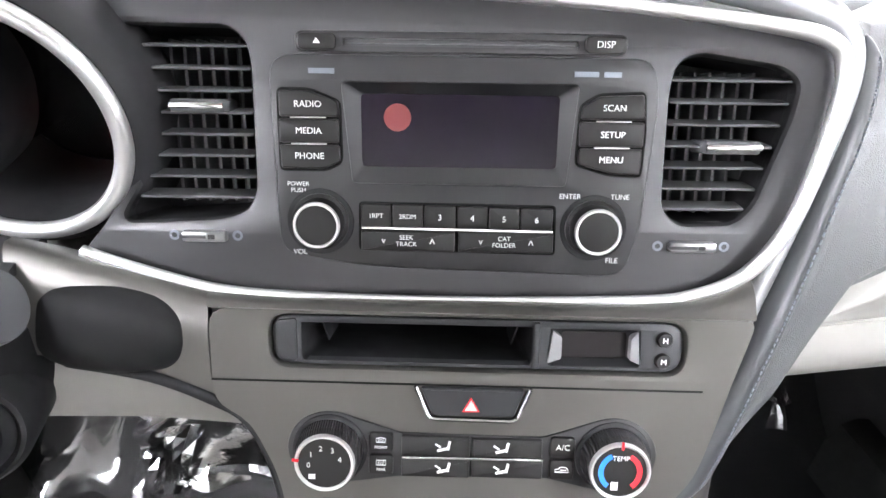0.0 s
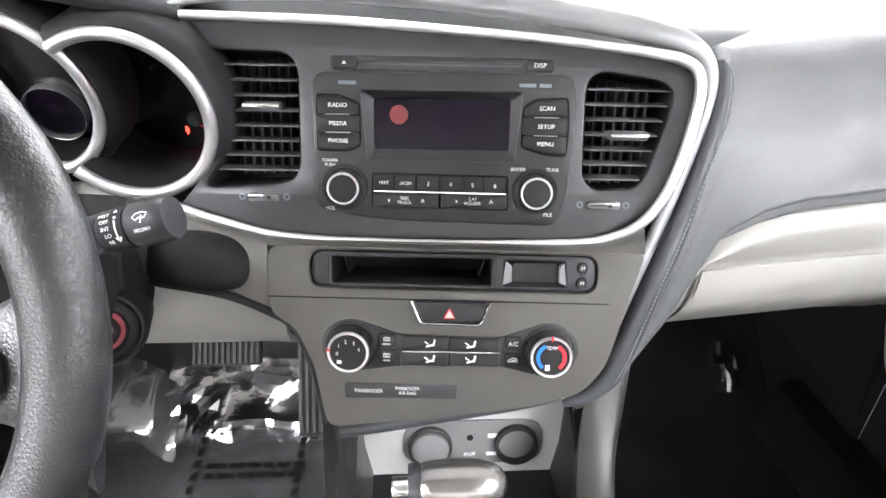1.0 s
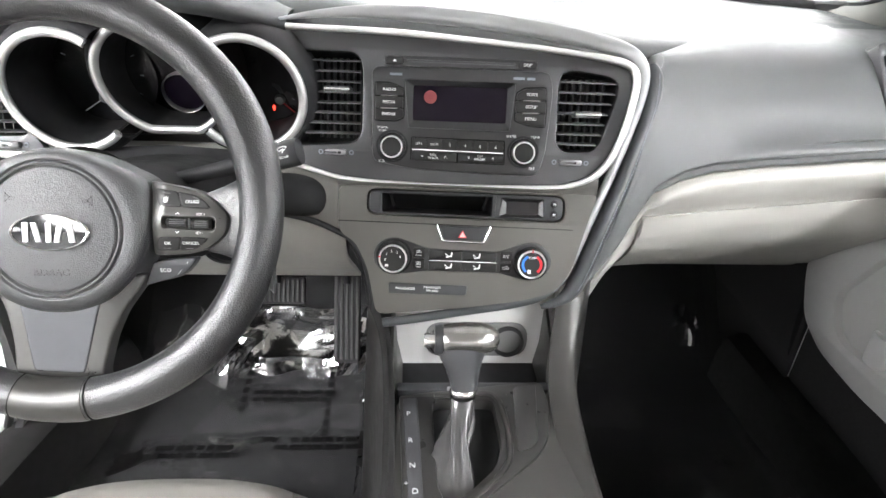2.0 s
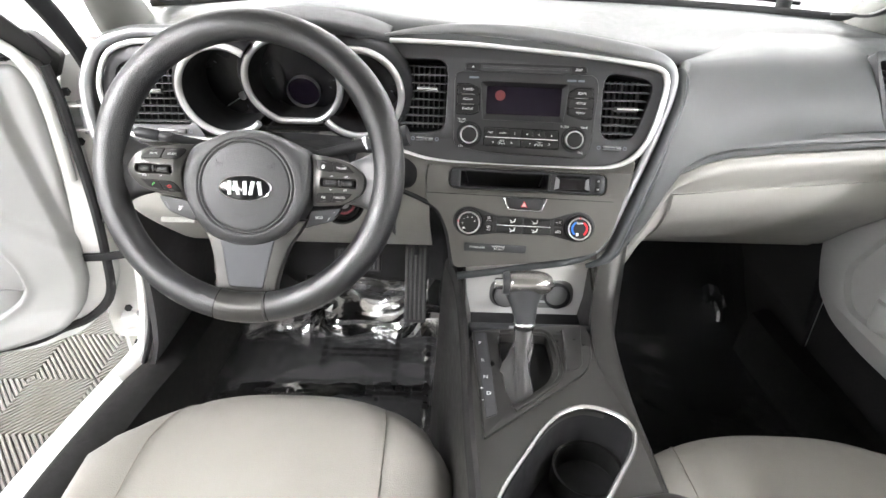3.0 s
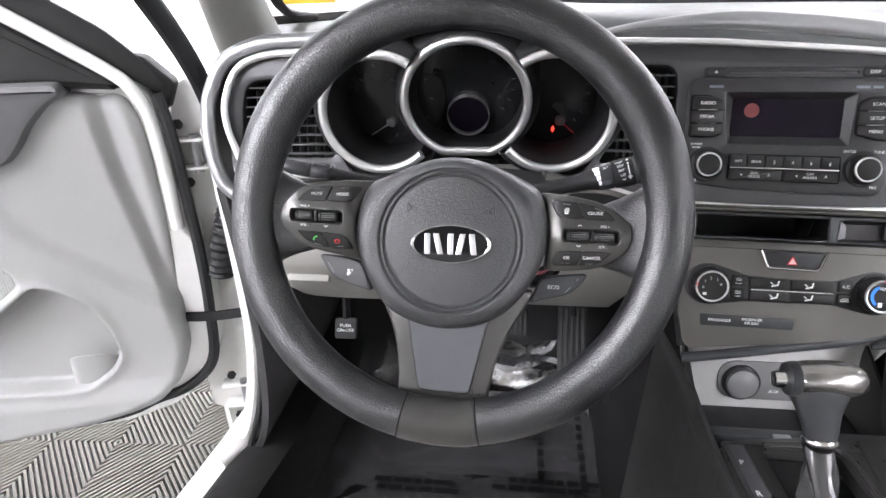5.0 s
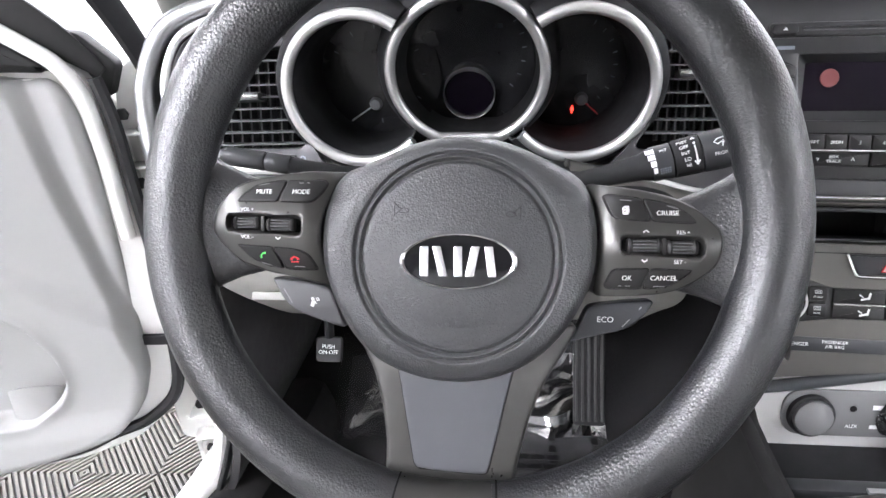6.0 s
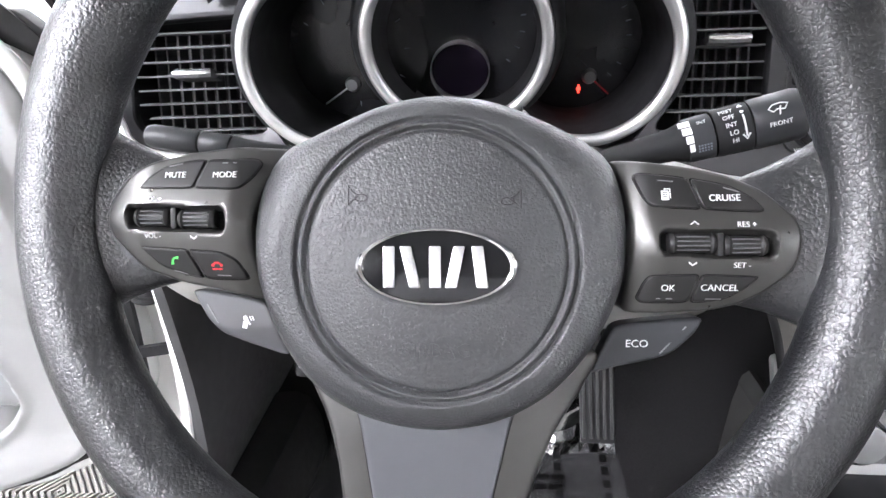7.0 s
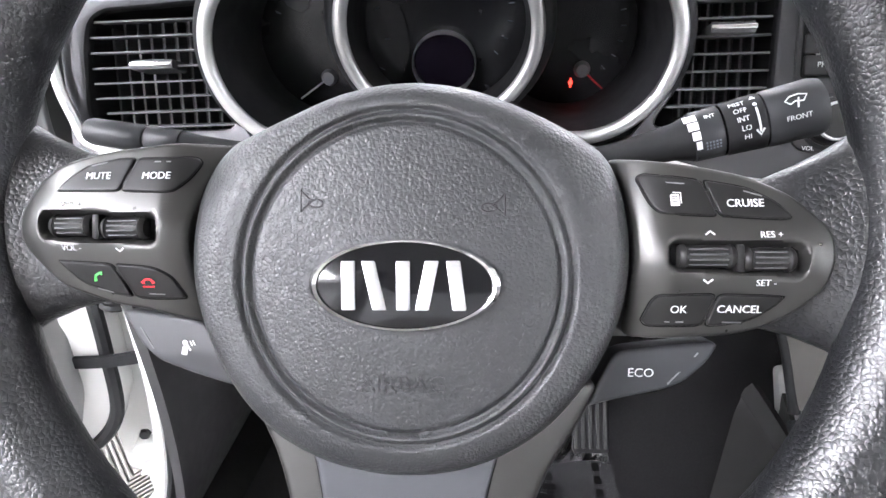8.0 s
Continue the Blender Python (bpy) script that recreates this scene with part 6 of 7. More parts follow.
# ---- steering wheel ----
def build_wheel():
    wh = thing("steering_wheel", "black leather steering wheel with graphite button spokes", "steering wheel", (-0.354, 0.0174, 1.043))
    n = 120
    R = 0.1692
    path, tp = [], []
    for i in range(n):
        a = 2 * math.pi * i / n
        path.append(wp(WHE, R * math.cos(a), R * math.sin(a), 0))
        d = math.degrees(a) % 360
        grip = math.exp(-((min(abs(d - 28), abs(d - 152))) / 14) ** 2)
        tp.append(1.0 + 0.07 * grip)
    part("rim", sweep(path, oval(0.0168, 0.0186, 20), [zaxis(WHE)] * n, True, tp), RIM, wh, "grained black leather rim")
    # lower rim inlay
    arc = [wp(WHE, R * math.cos(radians(a)), R * math.sin(radians(a)), 0.0) for a in range(257, 279, 2)]
    part("rim_inlay", sweep(arc, oval(0.0174, 0.0192, 20), zaxis(WHE)), SPOKE, wh, "graphite lower spoke inlay")
    for a in (257, 278):
        c = (R * math.cos(radians(a)), R * math.sin(radians(a)))
        ring = [wp(WHE, (R + 0.0190 * math.cos(t)) * math.cos(radians(a)), (R + 0.0190 * math.cos(t)) * math.sin(radians(a)), 0.0172 * math.sin(t)) for t in [2 * math.pi * k / 20 for k in range(20)]]
        part("joint_line", sweep(ring, oval(0.0006, 0.0006, 6), (1, 0, 0), True), DEEP, wh)
    # hub pad and its wings in one moulding, with a beaded ring pressed into it
    H = at(WHE, -0.0012, -0.0212)

    def hub_face(u, v):
        du, dv = u + 0.0012, v + 0.0212
        r = np.hypot(du, dv)
        dome = 0.0092 + 0.0034 * (1 - np.clip(r / 0.053, 0, 1) ** 2)
        out = np.maximum(0, np.hypot(du * 0.88, dv) - 0.0565)
        w = dome - 36 * out ** 2
        w = w - 0.0016 * np.exp(-((r - 0.0533) / 0.0009) ** 2) + 0.0008 * np.exp(-((r - 0.0553) / 0.0009) ** 2) - 0.0018 * np.exp(-((r - 0.0574) / 0.0010) ** 2)
        return w

    pad = [(-0.079, 0.0118), (-0.0808, -0.0027), (-0.0800, -0.0234), (-0.0765, -0.0365), (-0.0694, -0.0537), (-0.0610, -0.0690), (-0.0480, -0.0830), (-0.0266, -0.0928), (0.0, -0.0952), (0.0250, -0.0900), (0.0474, -0.0756), (0.0612, -0.0585), (0.0695, -0.0434), (0.0742, -0.0309), (0.0764, -0.0134), (0.0755, 0.0021), (0.0730, 0.0137), (0.0690, 0.0215), (0.0619, 0.0268), (0.0446, 0.0355), (0.0252, 0.0438), (0.0074, 0.0472), (-0.0070, 0.0472), (-0.0250, 0.0438), (-0.0445, 0.0355), (-0.0585, 0.0306), (-0.0670, 0.0286), (-0.0740, 0.0225)]
    hub = part("hub", cushion(WHE, pad, hub_face, 0.0, 0.006, 0.035, 230, 200, 0.012, 4), HUB, wh, "grained black hub pad with a pressed ring", smooth=80)
    for s in (-1, 1):
        # horn outline: flared bell and a small loop
        c = (0.0300 * s - 0.0012, 0.0052 if s < 0 else 0.0032)
        bell = [(0.0, 0.0004), (0.0016, 0.0008), (0.0032, 0.0022), (0.0046, 0.0040), (0.0046, -0.0036), (0.0030, -0.0018), (0.0016, -0.0008)]
        path = [(c[0] + s * x, c[1] + y, 0.0) for x, y in bell]
        part("horn_mark", drape(sweep(path, oval(0.00028, 0.00028, 5), (0, 0, 1), True), WHE, hub_face, 0.0001), HUBMARK, hub)
        path = [(c[0] + s * (-0.0006 + 0.0026 * math.cos(q)), c[1] - 0.0008 + 0.0014 * math.sin(q), 0.0) for q in [math.pi * k / 8 for k in range(16)]]
        part("horn_mark", drape(sweep(path, oval(0.00024, 0.00024, 5), (0, 0, 1), True), WHE, hub_face, 0.0001), HUBMARK, hub)
    part("lettering", drape(text("AIRBAG", 0.0086, pose(-0.0012, -0.0572, 0), 0.0003), WHE, hub_face, 0.0002), HUB, hub, smooth=0)
    # emblem: plain oval with plain silver bars
    E_ = at(H, 0.0010, -0.0020)
    em = part("emblem", lathe(E_ @ Matrix.Diagonal((1, 0.485, 1, 1)), [(0.0324, 0.0110), (0.0321, 0.0136), (0.0308, 0.0146), (0.0296, 0.0142), (0.0292, 0.0132)], 72), CHROME, wh, "silver oval emblem")
    part("emblem_ground", lathe(E_ @ Matrix.Diagonal((1, 0.485, 1, 1)), [(0.0298, 0.0132), (0.015, 0.0139), (0.0, 0.0141)], 72), GLOSS, em)
    for ub, ut in ((-0.0185, -0.0185), (-0.0080, -0.0118), (0.0, 0.0), (0.0062, 0.0096), (0.0186, 0.0166)):
        poly = [(ub - 0.0023, -0.0082), (ub + 0.0023, -0.0082), (ut + 0.0023, 0.0082), (ut - 0.0023, 0.0082)]
        part("emblem_bar", plate(E_, poly, 0.0132, 0.0147, bev=0.0004, r=0.0006), BRIGHT, em)
    # button spokes: a proud band along the rollers, falling away to the rim, the hub and both long edges
    left = [(-0.0655, 0.0285), (-0.0873, 0.0280), (-0.1090, 0.0258), (-0.1245, 0.0225), (-0.1335, 0.0185), (-0.1404, 0.0113), (-0.1456, 0.0019), (-0.1454, -0.0086), (-0.1377, -0.0170), (-0.1300, -0.0250), (-0.1123, -0.0314), (-0.0970, -0.0342), (-0.0760, -0.0395), (-0.0790, -0.0274), (-0.0810, -0.0130), (-0.0798, -0.0007), (-0.0764, 0.0115), (-0.0710, 0.0216)]
    right = [(0.0700, 0.0212), (0.0821, 0.0192), (0.1005, 0.0162), (0.1150, 0.0128), (0.1276, 0.0064), (0.1348, -0.0002), (0.1401, -0.0051), (0.1411, -0.0116), (0.1404, -0.0191), (0.1378, -0.0258), (0.1279, -0.0338), (0.1190, -0.0386), (0.1081, -0.0412), (0.0879, -0.0426), (0.0745, -0.0430), (0.0756, -0.0306), (0.0774, -0.0172), (0.0772, -0.0038), (0.0750, 0.0096)]
    for poly, s in ((left, -1), (right, 1)):
        vc = -0.0030 if s < 0 else -0.0146
        tray = [(-0.1360, 0.0034), (-0.0903, 0.0016), (-0.0903, -0.0095), (-0.1355, -0.0074)] if s < 0 else [(0.0871, -0.0084), (0.1318, -0.0098), (0.1312, -0.0210), (0.0871, -0.0187)]
        trayloop = [(q.x, q.y) for q in rpoly(tray, 0.0040, 5)]

        def crown(u, v):
            a = np.abs(u)
            y = np.sqrt((v - vc) ** 2 + 0.0065 ** 2) - 0.0065
            return 0.0072 - 0.34 * y - 30 * np.maximum(0, 0.0905 - a) ** 2 - 9 * np.maximum(0, a - 0.124) ** 2

        def spoke_face(u, v):
            d = far_from(trayloop, u, v) * within(trayloop, u, v)
            return crown(u, v) - 0.0050 * ease((d + 0.0004) / 0.0022)

        sp = part("button_spoke", cushion(WHE, poly, spoke_face, 0.0, 0.0016, 0.016, 110, 84, 0.004, 4), SPOKE, wh, "graphite metallic button spoke", smooth=60)
        if s < 0:
            b1 = [("MUTE", [(-0.1298, 0.0102), (-0.1255, 0.0150), (-0.1185, 0.0198), (-0.1071, 0.0221), (-0.1009, 0.0222), (-0.1052, 0.0099)], (-0.1135, 0.0156)), ("MODE", [(-0.1042, 0.0099), (-0.0999, 0.0222), (-0.0793, 0.0226), (-0.0777, 0.0206), (-0.0805, 0.0144), (-0.0848, 0.0098), (-0.0880, 0.0094)], (-0.0915, 0.0154))]
            b2 = [("up", [(-0.1294, -0.0150), (-0.1083, -0.0163), (-0.1030, -0.0286), (-0.1102, -0.0274), (-0.1210, -0.0233)], (-0.1132, -0.0212)), ("down", [(-0.1073, -0.0164), (-0.0927, -0.0177), (-0.0870, -0.0208), (-0.0844, -0.0259), (-0.0829, -0.0294), (-0.0972, -0.0294), (-0.1020, -0.0287)], (-0.0955, -0.0234))]
            gaps = [(-0.1025, 0.0150, 70), (-0.1052, -0.0208, -58)]
            rolls = ((-0.1312, -0.1152, -0.0024), (-0.1115, -0.0948, -0.0034))
            dashes = ((-0.1140, 0.0201, 12), (-0.0900, 0.0207, 0), (-0.1125, -0.0262, -16), (-0.0930, -0.0276, -2))
        else:
            b1 = [("page", [(0.0788, 0.0128), (0.0805, 0.0142), (0.0990, 0.0116), (0.1032, -0.0007), (0.0996, -0.0006), (0.0851, 0.0003), (0.0822, 0.0037)], (0.0902, 0.0050)), ("CRUISE", [(0.1000, 0.0115), (0.1138, 0.0087), (0.1227, 0.0035), (0.1268, -0.0014), (0.1245, -0.0020), (0.1043, -0.0009)], (0.1122, 0.0034))]
            b2 = [("OK", [(0.0843, -0.0270), (0.1026, -0.0265), (0.0992, -0.0375), (0.0907, -0.0379), (0.0815, -0.0380), (0.0799, -0.0363), (0.0824, -0.0293)], (0.0910, -0.0319)), ("CANCEL", [(0.1037, -0.0266), (0.1250, -0.0271), (0.1212, -0.0310), (0.1141, -0.0357), (0.1052, -0.0374), (0.1003, -0.0376)], (0.1104, -0.0317))]
            gaps = [(0.1018, 0.0046, -72), (0.1015, -0.0320, 74)]
            rolls = ((0.0906, 0.1090, -0.0142), (0.1113, 0.1276, -0.0152))
            dashes = ((0.0905, 0.0106, -5), (0.1150, 0.0067, -18), (0.0900, -0.0362, 0), (0.1085, -0.0362, 0))
        for t, poly2, c in b1 + b2:
            part("button_gap", cushion(WHE, [(q.x, q.y) for q in inset([Vector(q) for q in poly2], -0.0005)], crown, 0.0001, 0.0003, 0.001, 26, 16, 0.0022, 3), DEEP, sp)
            part("button", cushion(WHE, poly2, crown, 0.0011, 0.0007, 0.003, 30, 18, 0.0020, 3), BUTTON, sp)
            if t in ("up", "down"):
                arc = [(c[0] + 0.0022 * math.cos(radians(q)), c[1] - 0.0008 + 0.0022 * math.sin(radians(q)), 0.0) for q in (range(70, 201, 13) if t == "up" else range(15, 166, 15))]
                part("phone_mark", drape(sweep(arc, oval(0.0002, 0.0005, 6), (0, 0, 1), taper=[1.5 if k < 2 or k > len(arc) - 3 else 0.9 for k in range(len(arc))]), WHE, crown, 0.0012), GREENP if t == "up" else RED, sp)
                if t == "down":
                    part("phone_mark", drape(block(pose(c[0], c[1] - 0.0014, 0), -0.0022, -0.0003, 0, 0.0022, 0.0003, 0.0002, 0), WHE, crown, 0.0012), RED, sp, smooth=0)
            elif t == "page":
                lines = [[(-0.0010, y + 0.0002), (0.0010, y + 0.0002), (0.0010, y - 0.0002), (-0.0010, y - 0.0002)] for y in (0.0012, 0.0004, -0.0004)]
                part("lettering", drape(plate(pose(c[0] - 0.0003, c[1] - 0.0003, 0), rect(-0.0014, -0.0019, 0.0014, 0.0019), 0.0, 0.0002, r=0.0001, n=1, holes=lines), WHE, crown, 0.0012), PRINT, sp, smooth=0)
                part("lettering", drape(join(block(pose(c[0], c[1], 0), -0.0008, 0.0021, 0, 0.0018, 0.0024, 0.0002, 0), block(pose(c[0], c[1], 0), 0.0015, -0.0014, 0, 0.0018, 0.0021, 0.0002, 0)), WHE, crown, 0.0012), PRINT, sp, smooth=0)
            else:
                part("lettering", drape(text(t, 0.0037, pose(*c, 0)), WHE, crown, 0.0013), PRINT, sp, smooth=0)
        for u, v, turn in gaps:
            part("gap_pin", drape(block(pose(u, v, 0, 0, 0, turn), -0.0034, -0.0007, -0.001, 0.0034, 0.0007, 0.0009, 0.0005, 2), WHE, crown), BUTTON, sp)
        for u, v, turn in dashes:
            part("button_dash", drape(block(pose(u, v, 0, 0, 0, turn), -0.0030, -0.00022, 0, 0.0030, 0.00022, 0.00015, 0), WHE, crown, 0.0011), SMOOTHG, sp, smooth=0)
        part("roller_tray", cushion(WHE, tray, crown, -0.0046, 0.0006, 0.001, 30, 14, 0.0040, 4), DEEP, sp)
        for a0, a1, v in rolls:
            rm = WHE @ pose(a0, v, 0.0036, 0, 90, 0)
            ln = a1 - a0
            part("roller", lathe(rm, [(0, 0), (0.0034, 0.0002), (0.0041, 0.0010), (0.0043, 0.0020), (0.0038, 0.0026), (0.0038, ln - 0.0026), (0.0043, ln - 0.0020), (0.0041, ln - 0.0010), (0.0034, ln - 0.0002), (0, ln)], 24), BUTTON, sp, "ribbed black roller")
            for dv in (-0.0026, -0.0009, 0.0009, 0.0026):
                z = 0.0036 + math.sqrt(0.0039 ** 2 - dv * dv)
                part("roller_rib", block(WHE, a0 + 0.0030, v + dv - 0.0003, z - 0.0008, a1 - 0.0030, v + dv + 0.0003, z + 0.0003, 0.0002, 1), SLAT, sp)
        um, vm = (rolls[0][1] + rolls[1][0]) / 2, (rolls[0][2] + rolls[1][2]) / 2
        part("roller_hinge", block(WHE, um - 0.0014, vm - 0.0046, 0.001, um + 0.0014, vm + 0.0046, 0.0066, 0.0008, 2), BUTTON, sp)
        marks = ((-0.1228, 0.0053, "VOL +"), (-0.1228, -0.0105, "VOL -")) if s < 0 else ((0.1198, -0.0070, "RES +"), (0.1183, -0.0228, "SET -"))
        for u, v, t in marks:
            part("lettering", drape(text(t, 0.0030, pose(u, v, 0)), WHE, crown, 0.0002), PRINT, sp, smooth=0)
        for u, v, up in (((-0.1044, -0.0112, -1),) if s < 0 else ((0.1005, -0.0063, 1), (0.0998, -0.0222, -1))):
            arrow = [(u - 0.0015, v - 0.0006 * up, 0), (u, v + 0.0006 * up, 0), (u + 0.0015, v - 0.0006 * up, 0)]
            part("arrow_mark", drape(sweep(arrow, rect(-0.0001, -0.0003, 0.0001, 0.0003), (0, 0, 1)), WHE, crown, 0.0002), PRINT, sp, smooth=0)
    for s in (-1, 1):
        top = 0.032 if s < 0 else 0.020
        up = 0.006 if s < 0 else 0.0
        rings = []
        for u, vt, vb, hw, wc in ((0.178, 0.056, -0.068, 0.008, -0.004), (0.168, 0.047, -0.058, 0.0125, -0.003), (0.157, 0.037, -0.048, 0.0135, -0.007), (0.146, 0.029, -0.040, 0.0125, -0.0115), (0.134, 0.023, -0.035, 0.011, -0.0115), (0.122, 0.018, -0.032, 0.009, -0.011), (0.108, 0.012, -0.028, 0.007, -0.011)):
            vb -= 0.008 if s > 0 else 0.0
            vt -= 0.006 if s > 0 else 0.0
            vt += up
            c, h = (vt + vb) / 2, (vt - vb) / 2
            rings.append([wp(WHE, s * u, c + h * math.copysign(abs(math.cos(a)) ** 0.8, math.cos(a)), wc + hw * math.copysign(abs(math.sin(a)) ** 0.8, math.sin(a))) for a in [2 * math.pi * k / 40 for k in range(40)]])
        part("spoke_root", loft(rings), RIM, wh, "leather root between spoke and rim", smooth=70)

    def paddle_face(u, v):
        return -0.0100 - 0.25 * np.maximum(0, -v - 0.052) + 0.0 * u

    vp = [(-0.1148, -0.0356), (-0.1116, -0.0346), (-0.0886, -0.0376), (-0.0796, -0.0405), (-0.0762, -0.0449), (-0.0730, -0.0546), (-0.0700, -0.0646), (-0.0731, -0.0647), (-0.0889, -0.0595), (-0.1004, -0.0550), (-0.1072, -0.0485)]
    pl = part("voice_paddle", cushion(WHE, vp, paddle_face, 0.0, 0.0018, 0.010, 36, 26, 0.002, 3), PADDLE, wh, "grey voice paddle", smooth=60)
    part("lettering", join(disc(WHE, -0.0893, -0.0476, 0.0011, -0.0100, -0.0097, 12), block(at(WHE, -0.0893, -0.0506, -0.010, -12), -0.0011, -0.0016, 0, 0.0011, 0.0016, 0.0003, 0), block(at(WHE, -0.0877, -0.0494, -0.010, 30), -0.0003, -0.0014, 0, 0.0003, 0.0014, 0.0003, 0), *[block(at(WHE, -0.0868 + 0.0011 * k, -0.0478 + 0.0002 * k, -0.010, 28), -0.0002, -0.0011, 0, 0.0002, 0.0011, 0.0003, 0) for k in range(2)]), PRINT, pl, smooth=0)
    part("paddle_dash", block(at(WHE, -0.1046, -0.0458, -0.010, -58), -0.0050, -0.0003, 0, 0.0050, 0.0003, 0.0002, 0), SMOOTHG, pl, smooth=0)
    ep = [(0.0725, -0.0500), (0.0765, -0.0482), (0.0953, -0.0460), (0.1074, -0.0450), (0.1093, -0.0464), (0.1060, -0.0521), (0.0983, -0.0603), (0.0914, -0.0635), (0.0756, -0.0673), (0.0635, -0.0709), (0.0645, -0.0682)]
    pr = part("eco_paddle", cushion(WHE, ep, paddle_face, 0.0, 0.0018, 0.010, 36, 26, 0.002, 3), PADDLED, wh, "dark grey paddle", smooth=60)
    part("lettering", drape(text("ECO", 0.0047, pose(0.0825, -0.0569, 0)), WHE, paddle_face, 0.0002), PRINT, pr, smooth=0)
    part("paddle_line", drape(block(pose(0.0972, -0.0550, 0, 0, 0, 50), -0.0078, -0.0003, 0, 0.0078, 0.0003, 0.0002, 0), WHE, paddle_face, 0.0001), SATIN, pr, smooth=0)
    # lower spoke: broad graphite yoke with a grey insert
    yoke = [(-0.0640, -0.060), (-0.0575, -0.073), (-0.0500, -0.088), (-0.0450, -0.107), (-0.0425, -0.128), (-0.0430, -0.150), (-0.0430, -0.172), (0.0285, -0.172), (0.0322, -0.143), (0.0390, -0.115), (0.0480, -0.093), (0.0600, -0.075), (0.0685, -0.060)]

    def yoke_face(u, v):
        k = np.abs(u + 0.006)
        return -0.0010 - 4.0 * np.maximum(0, k - 0.026) ** 2 - 0.0040 * np.exp(-((v + 0.1535) / 0.0055) ** 2) + 0.013 * ease((-0.155 - v) / 0.016)

    part("lower_spoke", cushion(WHE, yoke, yoke_face, 0.0, 0.0025, 0.012, 60, 60, 0.006, 3), SPOKE, wh, "graphite lower spoke", smooth=60)
    slab = [(-0.0405, -0.070), (-0.0345, -0.089), (-0.0255, -0.1435), (0.0160, -0.1455), (0.0285, -0.092), (0.0350, -0.070)]
    part("insert_gap", cushion(WHE, [(q.x, q.y) for q in inset([Vector(q) for q in slab], -0.0006)], yoke_face, 0.0002, 0.0003, 0.001, 20, 20, 0.004, 3), DEEP, wh)
    part("spoke_insert", cushion(WHE, slab, yoke_face, 0.0010, 0.0008, 0.002, 24, 24, 0.004, 3), INSERT, wh, "matt slate spoke insert", smooth=60)
    part("back_shell", lathe(at(WHE, 0, -0.015, -0.055), [(0.045, -0.03), (0.062, -0.005), (0.066, 0.02)], 40), BLACK, wh)
    return wh


SPOKE = mat("graphite_spoke_paint", (0.07, 0.069, 0.066), 0.3, metal=0.7, vary=0.05)
INSERT = mat("slate_insert", (0.055, 0.057, 0.063), 0.6, vary=0.05)
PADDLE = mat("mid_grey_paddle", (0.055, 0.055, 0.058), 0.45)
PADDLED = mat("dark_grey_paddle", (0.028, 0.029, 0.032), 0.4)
HUBMARK = mat("embossed_mark", (0.018, 0.018, 0.019), 0.6)
GLOSS = mat("gloss_black", (0.006, 0.006, 0.007), 0.08)
build_wheel()


